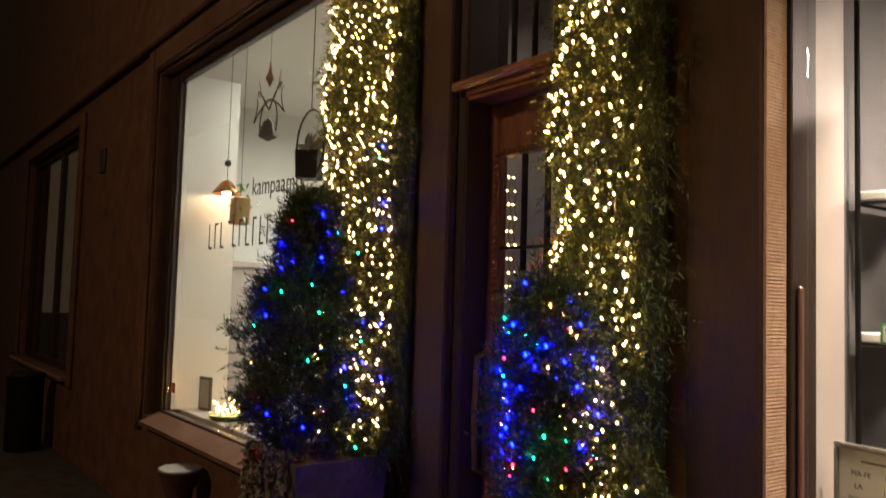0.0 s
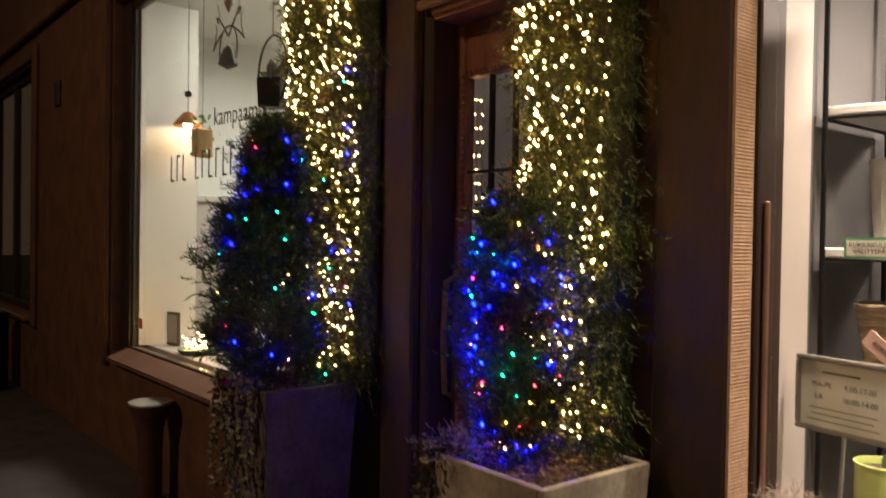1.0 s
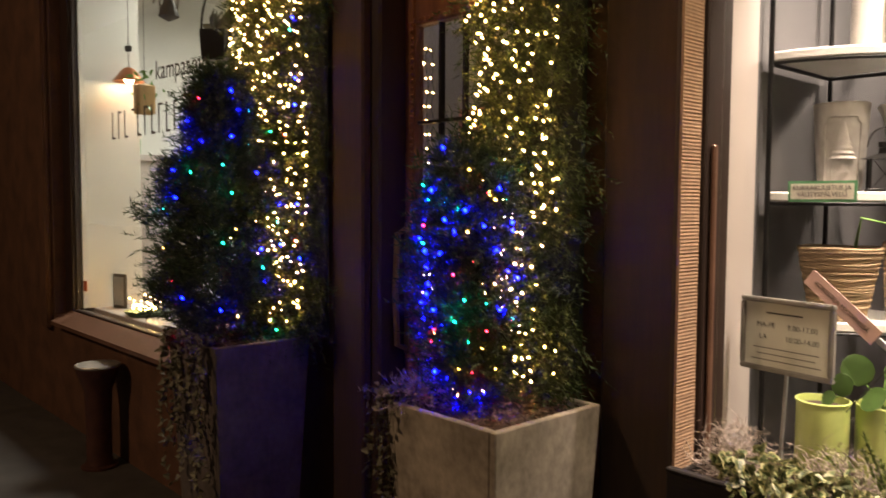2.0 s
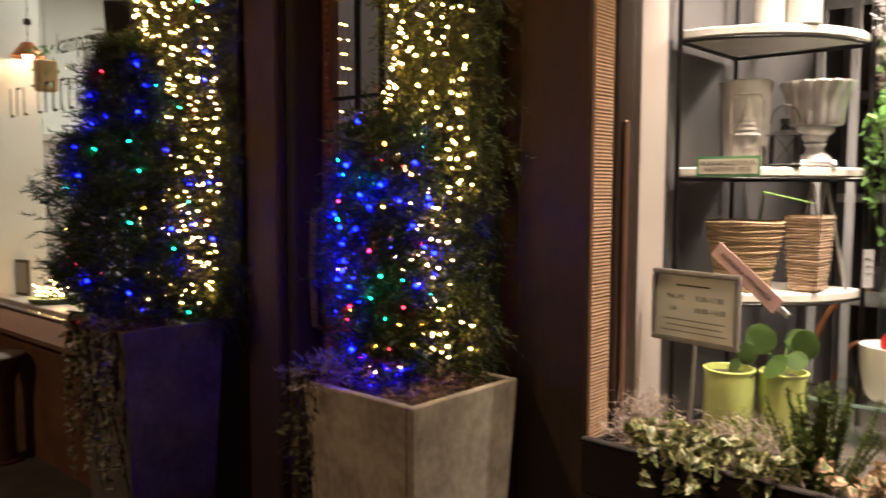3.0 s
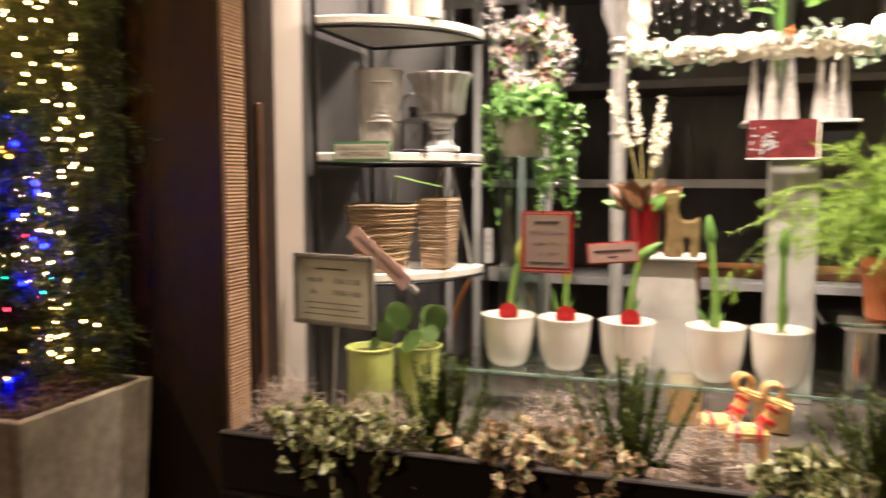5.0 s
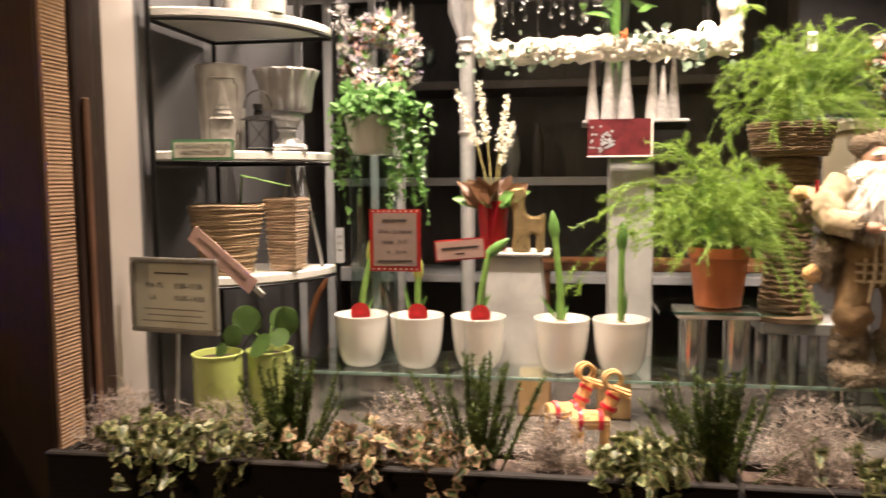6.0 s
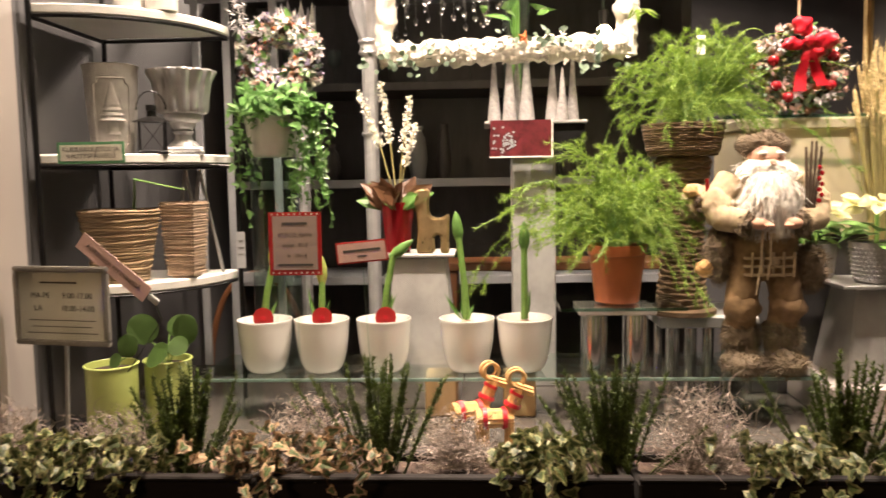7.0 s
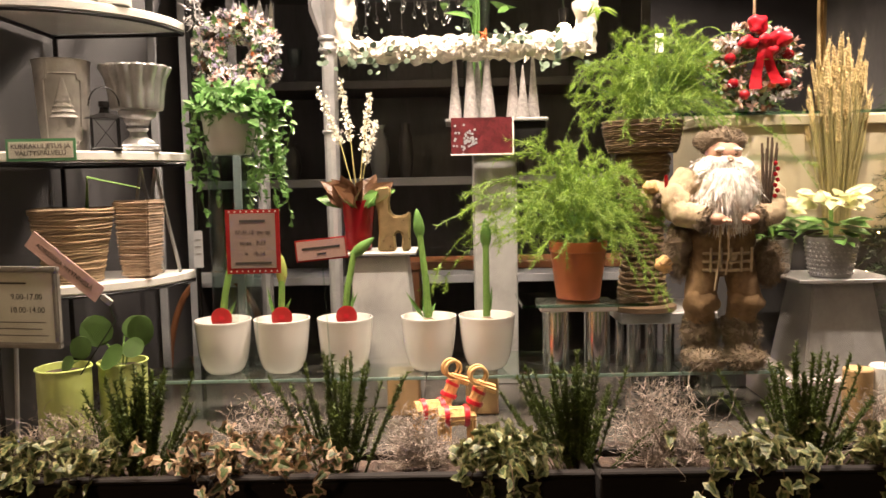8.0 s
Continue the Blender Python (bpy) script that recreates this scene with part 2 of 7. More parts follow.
    "birchwhite": material("white_birch_bark", (0.78, 0.72, 0.62), 0.7, vary=0.3, scale=25, bump=0.6),
    "eucalyptus": material("grey_green_eucalyptus", (0.17, 0.23, 0.16), 0.6, vary=0.2, island=0.3, bump=0),
    "coat": material("brown_fur_coat", (0.19, 0.14, 0.09), 0.95, vary=0.5, scale=40, bump=0.9),
    "burlap": material("pale_burlap", (0.5, 0.38, 0.24), 0.95, vary=0.35, scale=60, bump=0.7),
    "trouser": material("brown_wool_cloth", (0.27, 0.17, 0.085), 0.95, vary=0.35, scale=40, bump=0.5),
    "beard": material("white_wool_beard", (0.85, 0.8, 0.72), 0.95, vary=0.1, scale=60, bump=0.8, stretch=(1, 1, 0.3)),
    "skin": material("painted_face", (0.55, 0.3, 0.2), 0.6, vary=0.15, bump=0.1),
    "cone": material("pine_cone_and_nut", (0.22, 0.11, 0.06), 0.7, vary=0.5, island=0.5, bump=0.2),
    "frost": material("frosted_twig", (0.66, 0.62, 0.62), 0.6, vary=0.2, island=0.35, bump=0.1),
    "lilac": material("lilac_dried_flower", (0.42, 0.36, 0.5), 0.7, vary=0.2, island=0.3, bump=0),
    "orange": material("orange_berry", (0.62, 0.16, 0.05), 0.5, vary=0.3, island=0.2, bump=0),
    "cardboard": material("cream_cardboard", (0.55, 0.48, 0.33), 0.8, vary=0.12, scale=5, bump=0.05),
    "darkwood": material("black_stained_wood", (0.075, 0.07, 0.069), 0.5, vary=0.4, scale=10, stretch=(1, 1, 0.2)),
    "greyshelf": material("grey_painted_shelf", (0.32, 0.32, 0.33), 0.55, vary=0.15, scale=8, bump=0.05),
}


# ---- building helpers ----


def obj(name, bm, mat, parent=None, smooth=True):
    me = bpy.data.meshes.new(name)
    bm.normal_update()
    bm.to_mesh(me)
    bm.free()
    mats = mat if isinstance(mat, (list, tuple)) else [mat]
    for k in mats:
        me.materials.append(M[k])
    if smooth:
        me.shade_smooth()
        me.set_sharp_from_angle(angle=radians(35))
    ob = new(name, me)
    ob.parent = parent
    return ob


def part(name, bm, mat, parent, label=""):
    return tagged(obj(name, bm, mat, parent), label)


def structure(name, bm, mat, label, category="wall"):
    return tagged(obj(name, bm, mat), label, category, kind="structure")


def thing(name, label, category, at=(0, 0, 0), rz=0.0, group=""):
    ob = new(name)
    ob.empty_display_size = 0.05
    ob.matrix_world = pose(*at, 0, 0, rz)
    return tagged(ob, label, category, group)


def box(x0, x1, y0, y1, z0, z1, bevel=0.0, bm=None, seg=1):
    b = bm or bmesh.new()
    r = bmesh.ops.create_cube(b, size=1, matrix=Matrix.Translation(((x0 + x1) / 2, (y0 + y1) / 2, (z0 + z1) / 2)) @ Matrix.Diagonal((x1 - x0, y1 - y0, z1 - z0, 1)))
    if bevel:
        es = list({e for v in r["verts"] for e in v.link_edges})
        bmesh.ops.bevel(b, geom=es, offset=bevel, segments=seg, affect="EDGES", clamp_overlap=True)
    return b


def lathe(profile, seg=32, bm=None, at=(0, 0, 0), wobble=None):
    """A turned body from (radius, height) pairs; the radius 0 closes it."""
    b = bm or bmesh.new()
    rings = []
    for r, z in profile:
        if r <= 0:
            rings.append([b.verts.new((at[0], at[1], at[2] + z))])
        else:
            ring = []
            for i in range(seg):
                a = 2 * math.pi * i / seg
                k = r * (wobble(a, z) if wobble else 1)
                ring.append(b.verts.new((at[0] + k * math.cos(a), at[1] + k * math.sin(a), at[2] + z)))
            rings.append(ring)
    for p, q in zip(rings, rings[1:]):
        for i in range(seg):
            j = (i + 1) % seg
            if len(p) == 1 and len(q) == 1:
                continue
            if len(p) == 1:
                b.faces.new((p[0], q[j], q[i]))
            elif len(q) == 1:
                b.faces.new((p[i], p[j], q[0]))
            else:
                b.faces.new((p[i], p[j], q[j], q[i]))
    bmesh.ops.recalc_face_normals(b, faces=b.faces)
    return b


def tube(points, radius, seg=6, bm=None, taper=None):
    """A round bar through points; taper gives the end radius."""
    b = bm or bmesh.new()
    pts = [Vector(p) for p in points]
    rings = []
    for i, p in enumerate(pts):
        d = (pts[min(i + 1, len(pts) - 1)] - pts[max(i - 1, 0)]).normalized()
        u = d.orthogonal().normalized() if i == 0 else (u - d * u.dot(d)).normalized()
        w = d.cross(u)
        r = radius if taper is None else radius + (taper - radius) * i / (len(pts) - 1)
        rings.append([b.verts.new(p + r * (math.cos(2 * math.pi * k / seg) * u + math.sin(2 * math.pi * k / seg) * w)) for k in range(seg)])
    for p, q in zip(rings, rings[1:]):
        for k in range(seg):
            b.faces.new((p[k], p[(k + 1) % seg], q[(k + 1) % seg], q[k]))
    b.faces.new(rings[0][::-1])
    b.faces.new(rings[-1])
    return b


def ball(bm, at, r, sub=1, squash=1.0):
    bmesh.ops.create_icosphere(bm, subdivisions=sub, radius=r, matrix=Matrix.Translation(at) @ Matrix.Diagonal((1, 1, squash, 1)))
    return bm


def prism(poly, z0, z1, bm=None, bevel=0.0):
    """An upright slab over a plan of (x, y) corners."""
    b = bm or bmesh.new()
    lo = [b.verts.new((x, y, z0)) for x, y in poly]
    hi = [b.verts.new((x, y, z1)) for x, y in poly]
    b.faces.new(lo[::-1])
    b.faces.new(hi)
    for i in range(len(poly)):
        j = (i + 1) % len(poly)
        b.faces.new((lo[i], lo[j], hi[j], hi[i]))
    bmesh.ops.recalc_face_normals(b, faces=b.faces)
    return b


rng = np.random.default_rng(7)

LEAF = {
    "oval": [(0, 0, 0), (0.3, 0.32, 0.06), (0.3, 0.68, 0.05), (0, 1, -0.05), (-0.3, 0.68, 0.05), (-0.3, 0.32, 0.06)],
    "needle": [(0.5, 0, 0), (0.1, 1, 0), (-0.1, 1, 0), (-0.5, 0, 0)],
    "ivy": [(0, 0, 0), (0.38, -0.12, 0.05), (0.5, 0.25, 0.09), (0.3, 0.42, 0.06), (0.26, 0.72, 0.03), (0, 1, -0.08), (-0.26, 0.72, 0.03), (-0.3, 0.42, 0.06), (-0.5, 0.25, 0.09), (-0.38, -0.12, 0.05)],
    "round": [(0.45 * math.sin(a), 0.5 - 0.5 * math.cos(a), 0.06 * abs(math.sin(a))) for a in np.linspace(0, 2 * math.pi, 12, endpoint=False)],
    "spear": [(0, 0, 0), (0.17, 0.3, 0.05), (0.15, 0.6, 0.03), (0, 1, -0.12), (-0.15, 0.6, 0.03), (-0.17, 0.3, 0.05)],
}


def foliage(name, base, tip, up, length, width, mat, parent, shape="oval", label="", fold=True):
    """Many leaves in one mesh: base points, tip directions, face directions and sizes."""
    base, tip, up = (np.asarray(a, float) for a in (base, tip, up))
    n = len(base)
    length, width = np.broadcast_to(length, n), np.broadcast_to(width, n)
    tip = tip / (np.linalg.norm(tip, axis=1, keepdims=True) + 1e-9)
    side = np.cross(tip, up)
    side /= np.linalg.norm(side, axis=1, keepdims=True) + 1e-9
    nor = np.cross(side, tip)
    prof = np.array(LEAF[shape])
    k = len(prof)
    v = base[:, None] + prof[None, :, 0, None] * side[:, None] * width[:, None, None] + prof[None, :, 1, None] * tip[:, None] * length[:, None, None] + prof[None, :, 2, None] * nor[:, None] * length[:, None, None]
    me = bpy.data.meshes.new(name)
    me.from_pydata(v.reshape(-1, 3).tolist(), [], [list(range(i * k, i * k + k)) for i in range(n)])
    me.materials.append(M[mat])
    ob = new(name, me)
    ob.parent = parent
    return tagged(ob, label)


def unit(n, zbias=0.0):
    v = rng.normal(size=(n, 3))
    v[:, 2] += zbias
    return v / np.linalg.norm(v, axis=1, keepdims=True)


# ---- the setting ----
FX = 1.78          # the facade's face
GZ = -0.03         # the pavement


def wall_with_openings(name, x0, x1, y0, y1, z0, z1, openings, mat, label):
    """A wall along y, cut by (y0, y1, z0, z1) openings, as one shell."""
    bm = bmesh.new()
    ys = sorted({y0, y1, *(v for o in openings for v in o[:2])})
    zs = sorted({z0, z1, *(v for o in openings for v in o[2:])})
    verts = {}

    def vert(x, y, z):
        if (x, y, z) not in verts:
            verts[x, y, z] = bm.verts.new((x, y, z))
        return verts[x, y, z]

    def solid(i, k):
        if not (0 <= i < len(ys) - 1 and 0 <= k < len(zs) - 1):
            return False
        y, z = (ys[i] + ys[i + 1]) / 2, (zs[k] + zs[k + 1]) / 2
        return not any(a < y < b and c < z < d for a, b, c, d in openings)

    for i in range(len(ys) - 1):
        for k in range(len(zs) - 1):
            if not solid(i, k):
                continue
            a, b, c, d = ys[i], ys[i + 1], zs[k], zs[k + 1]
            for x in (x0, x1):
                bm.faces.new([vert(x, *p) for p in ((a, c), (b, c), (b, d), (a, d))])
            for di, dk, p, q in ((-1, 0, (a, c), (a, d)), (1, 0, (b, c), (b, d)), (0, -1, (a, c), (b, c)), (0, 1, (a, d), (b, d))):
                if not solid(i + di, k + dk):
                    bm.faces.new([vert(x0, *p), vert(x0, *q), vert(x1, *q), vert(x1, *p)])
    bmesh.ops.recalc_face_normals(bm, faces=bm.faces)
    return structure(name, bm, mat, label)


SHOP = (-2.3, 1.05, 0.76, 3.05)
DOOR = (1.40, 2.30, GZ, 3.05)
SALON = (3.15, 5.98, 0.705, 3.23)
FAR = (8.43, 11.3, 0.75, 3.2)
wall_with_openings("wall_facade", FX, FX + 0.2, -6, 17, GZ - 0.1, 7, [SHOP, DOOR, SALON, FAR], "facade", "brown painted street facade with shop windows")
structure("ground", box(-14, FX + 0.2, -30, 60, GZ - 0.3, GZ), "ground", "dark worn asphalt pavement and street at night", "ground")
# opposite house, unlit
structure("wall_opposite", box(-14.5, -14, -30, 60, GZ - 0.3, 12), "facade", "dark house front across the street")
# string course
structure("trim_course", box(FX - 0.07, FX - 0.002, 3.2, 17, 3.45, 3.56, 0.015), "facade", "moulded string course over the windows", "trim")
# timber pilasters beside the door and the shop window
for a, b in ((1.05, 1.265), (2.30, 2.49)):
    structure("trim_pilaster", box(FX - 0.045, FX - 0.002, a, b, GZ, 4.2, 0.008), "pilaster", "dark brown timber pilaster on the facade", "trim")

# ---- flower shop window ----
bm = bmesh.new()
rows = []
for k in range(520):      # combed plaster, ridge by ridge
    z = 0.79 + k * 2.26 / 519
    y = 1.0435 - (0.0013 if k % 2 else 0.0) - rng.uniform(0, 0.0005)
    rows.append([bm.verts.new((x, yy, z)) for x, yy in ((FX - 0.04, 1.0495), (FX - 0.0395, y), (1.785, y + rng.uniform(-0.0003, 0.0003)), (1.83, y), (1.83, 1.0495))])
for p, q in zip(rows, rows[1:]):
    for i in range(4):
        bm.faces.new((p[i], p[i + 1], q[i + 1], q[i]))
bmesh.ops.recalc_face_normals(bm, faces=bm.faces)
tagged(obj("trim_reveal", bm, "pink", smooth=False), "combed rough pink plaster window reveal", "trim", kind="structure")
w = thing("window_1", "large shop window in a dark brown wooden frame", "window")
w["kind"] = "structure"
part("window_frame", box(1.832, 1.95, 1.03, 1.0495, 0.79, 3.05, 0.004), "frame", w)
part("hinge_bar", box(1.85, 1.868, 1.016, 1.029, 0.87, 1.66, 0.004), "metal_sill", w)
part("window_frame", box(1.832, 1.95, -2.3, -2.22, 0.79, 3.05, 0.008), "frame", w)
part("window_frame", box(1.832, 1.95, -2.218, 1.028, 0.79, 0.86, 0.008), "frame", w)
part("window_frame", box(1.832, 1.95, -2.218, 1.028, 2.98, 3.05, 0.008), "frame", w)
pane = part("pane", box(1.895, 1.903, -2.216, 1.026, 0.862, 2.978), "pane", w)
pane.visible_shadow = False
part("window_sill", box(1.60, 1.83, -2.3, 0.984, 0.745, 0.788, 0.008), "trough", w)
structure("trim_inner_reveal", box(1.952, 2.105, 1.036, 1.0495, 0.802, 3.05, 0.004), "white", "white painted inner side of the window niche", "trim")
# room
R0, R1, RY0, RY1 = 1.98, 5.4, -3.4, 1.2
structure("floor_shop", box(R0, R1, RY0, RY1, GZ - 0.1, 0.0), "floor", "dark floor of the flower shop", "floor")
structure("ceiling_shop", box(R0, R1, RY0, RY1, 3.2, 3.3), "darkwall", "dark ceiling of the flower shop", "ceiling")
structure("wall_shop_back", box(R1, R1 + 0.1, RY0, RY1, 0, 3.2), "darkwall", "dark grey back wall of the flower shop")
structure("wall_shop_side", box(2.107, R1, 1.052, 1.2, 0, 3.2), "darkwall", "dark grey side wall of the flower shop")
structure("wall_shop_end", box(R0, R1, RY0 - 0.1, RY0, 0, 3.2), "darkwall", "dark grey end wall of the flower shop")
structure("window_board", box(1.952, 3.0, -2.9, 1.034, 0.70, 0.80, 0.006), "board", "dark glossy board of the display window", "shelf")

# ---- door ----
d = thing("door_1", "closed brown wooden door with narrow leaded panes", "door")
d["kind"] = "structure"
DX = 1.90
part("door_frame", box(FX - 0.01, 1.97, 2.245, 2.298, GZ, 3.05, 0.008), "frame", d)
part("door_frame", box(FX - 0.01, 1.97, 1.402, 1.455, GZ, 3.05, 0.008), "frame", d)
part("transom_bar", box(FX - 0.03, 1.97, 1.457, 2.243, 2.33, 2.395, 0.015, seg=2), "door", d)
part("transom_ledge", box(FX - 0.055, FX - 0.032, 1.40, 2.29, 2.365, 2.40, 0.008), "door", d)
leaf = part("door_leaf", box(DX - 0.02, DX + 0.03, 2.19, 2.243, GZ, 2.328, 0.006), "door", d)
for args in ((1.457, 1.54, GZ, 2.328), (1.542, 2.188, 2.135, 2.328), (1.542, 2.188, GZ, 0.62)):
    part("door_rail", box(DX - 0.02, DX + 0.03, *args, 0.006), "door", leaf)
bm = bmesh.new()
for i in range(26):      # dentil beads round the glass
    box(DX - 0.03, DX - 0.0205, 1.55 + i * 0.025, 1.562 + i * 0.025, 2.142, 2.158, 0.003, bm=bm)
for i in range(60):
    box(DX - 0.03, DX - 0.0205, 2.193, 2.207, 0.66 + i * 0.025, 0.672 + i * 0.025, 0.003, bm=bm)
tagged(part("bead_moulding", bm, "door", leaf), kind="stuff")
for y in (2.072, 1.954, 1.836, 1.718):
    part("muntin", box(DX - 0.004, DX + 0.016, y - 0.006, y + 0.006, 0.622, 2.133), "black", leaf)
part("muntin", box(DX - 0.006, DX + 0.018, 1.542, 2.188, 1.79, 1.802), "black", leaf)
p = part("pane", box(DX + 0.004, DX + 0.01, 1.542, 2.188, 0.622, 2.133), "doorpane", leaf)
p.visible_shadow = False
part("panel", box(DX - 0.032, DX - 0.0205, 1.62, 2.11, 0.12, 0.54, 0.02, seg=2), "door", leaf)
part("pull_handle", tube([(DX - 0.02, 2.22, 0.98), (DX - 0.07, 2.22, 1.0), (DX - 0.08, 2.22, 1.2), (DX - 0.07, 2.22, 1.4), (DX - 0.02, 2.22, 1.42)], 0.011, 8), "brass", leaf, "worn brass pull handle")
part("lock_plate", box(DX - 0.027, DX - 0.0205, 2.208, 2.236, 0.96, 1.44, 0.003), "brass", leaf)
for y in (2.15, 2.04, 1.93, 1.82):
    part("transom_muntin", box(DX + 0.0, DX + 0.02, y - 0.005, y + 0.005, 2.397, 3.05), "black", d)
p = part("transom_pane", box(DX + 0.006, DX + 0.012, 1.457, 2.243, 2.397, 3.05), "doorpane", d)
p.visible_shadow = False
for args in ((1.93, 2.06, 1.68, 1.745), (1.84, 2.0, 1.755, 1.83)):
    part("paper_notice", box(DX + 0.02, DX + 0.022, *args), "pinkpaper", d, "pale pink paper notice behind the pane")
# lobby behind the door
structure("wall_lobby_back", box(3.3, 3.4, 1.2, 3.1, 0, 3.2), "lobby", "grey wall of the entrance lobby")
structure("wall_lobby_side", box(1.98, 3.3, 2.95, 3.1, 0, 3.2), "lobby", "grey side wall of the entrance lobby")
structure("wall_lobby_near", box(1.98, 3.3, 1.203, 1.3, 0, 3.2), "lobby", "grey partition of the entrance lobby")
structure("floor_lobby", box(1.98, 3.3, 1.3, 2.95, GZ - 0.1, 0), "floor", "dark floor of the entrance lobby", "floor")
structure("ceiling_lobby", box(1.98, 3.3, 1.3, 2.95, 3.2, 3.3), "lobby", "grey ceiling of the entrance lobby", "ceiling")
lamp("lobby_lamp", "AREA", (2.6, 2.2, 3.1), (2.6, 2.2, 0), 3.2, NEUTRAL, 0.3, spread=170)

# ---- hairdresser's window ----
w = thing("window_2", "large lit shop window with lettering in a brown frame", "window")
w["kind"] = "structure"
a, b, c, e = SALON
GX = 1.88
part("window_frame", box(GX - 0.03, GX + 0.03, b - 0.2, b - 0.002, c + 0.002, e - 0.002, 0.02, seg=2), "frame", w)
part("window_frame", box(GX - 0.03, GX + 0.03, a + 0.002, a + 0.05, c + 0.002, e - 0.002, 0.006), "frame", w)
part("window_frame", box(GX - 0.03, GX + 0.03, a + 0.052, b - 0.202, c + 0.002, c + 0.05, 0.006), "frame", w)
part("window_frame", box(GX - 0.03, GX + 0.03, a + 0.052, b - 0.202, e - 0.085, e - 0.002, 0.006), "frame", w)
p = part("pane", box(GX - 0.004, GX + 0.004, a + 0.052, b - 0.202, c + 0.052, e - 0.087), "pane", w)
p.visible_shadow = False
bm = prism([(FX - 0.07, -0.045), (GX - 0.032, -0.02), (GX - 0.032, 0.04), (FX - 0.07, -0.02)], 0, 1)
bmesh.ops.transform(bm, matrix=Matrix(((1, 0, 0, 0), (0, 0, 1, 0), (0, 1, 0, 0), (0, 0, 0, 1))), verts=bm.verts)
for v in bm.verts:
    v.co.y = a - 0.02 + v.co.y * (b - a - 0.12)
    v.co.z += c - 0.003
bmesh.ops.recalc_face_normals(bm, faces=bm.faces)
part("window_sill", bm, "metal_sill", w)
for args in ((b + 0.02, b + 0.17, c - 0.1, e + 0.2), (a - 0.06, b + 0.018, e + 0.02, e + 0.2)):
    part("architrave", box(FX - 0.045, FX - 0.002, *args, 0.012, seg=2), "facade", w)
# room
structure("floor_salon", box(1.98, 6.2, 3.2, 7.6, GZ - 0.1, 0.0), "salonfloor", "pale floor of the hairdresser's", "floor")
structure("ceiling_salon", box(1.98, 6.2, 3.2, 7.6, 3.5, 3.6), "salon", "white ceiling of the hairdresser's", "ceiling")
structure("wall_salon_back", box(6.2, 6.3, 3.2, 7.6, 0, 3.5), "salon", "white back wall of the hairdresser's")
structure("wall_salon_far", box(1.98, 6.2, 7.6, 7.7, 0, 3.5), "salon", "white far wall of the hairdresser's")
structure("wall_salon_near", box(1.98, 6.2, 3.1, 3.2, 0, 3.5), "salon", "white near wall of the hairdresser's")
structure("trim_salon_niche", box(1.914, 2.33, 5.785, 5.976, 0.757, 3.225), "salon", "white side of the window niche", "trim")
structure("window_board", box(1.982, 2.45, 3.22, 5.978, 0.69, 0.755, 0.005), "white", "white inner board of the salon window", "shelf")

# ---- far dark window ----
w = thing("window_3", "dark unlit window in a brown frame further along", "window")
w["kind"] = "structure"
a, b, c, e = FAR
for args in ((a + 0.002, a + 0.08, c + 0.002, e - 0.002), (b - 0.08, b - 0.002, c + 0.002, e - 0.002), (a + 0.082, b - 0.082, c + 0.002, c + 0.08), (a + 0.082, b - 0.082, e - 0.08, e - 0.002), (9.7, 9.78, c + 0.082, e - 0.082)):
    part("window_frame", box(1.85, 1.92, *args, 0.006), "frame", w)
part("pane", box(1.88, 1.886, a + 0.082, b - 0.082, c + 0.082, e - 0.082), "pane", w)
part("architrave", box(FX - 0.04, FX - 0.002, a - 0.15, a - 0.01, c - 0.1, e + 0.15, 0.01), "facade", w)
part("architrave", box(FX - 0.04, FX - 0.002, b + 0.01, b + 0.15, c - 0.1, e + 0.15, 0.01), "facade", w)
part("architrave", box(FX - 0.04, FX - 0.002, a - 0.008, b + 0.008, e + 0.02, e + 0.15, 0.01), "facade", w)
part("window_sill", box(FX - 0.1, 1.848, a - 0.05, b + 0.05, c - 0.05, c - 0.003, 0.01), "metal_sill", w)
structure("wall_far_room", box(3.2, 3.3, 7.9, 12, 0, 3.5), "darkwall", "dark wall behind the unlit window")
for y in (7.85, 12.0):
    structure("wall_far_room_side", box(1.98, 3.2, y, y + 0.1, 0, 3.5), "darkwall", "dark side wall behind the unlit window")

structure("ceiling_far_room", box(1.98, 3.3, 7.85, 12.1, 3.502, 3.6), "darkwall", "dark ceiling behind the unlit window", "ceiling")
structure("floor_far_room", box(1.98, 3.3, 7.85, 12.1, GZ - 0.1, -0.002), "floor", "dark floor behind the unlit window", "floor")

# ---- planters ----


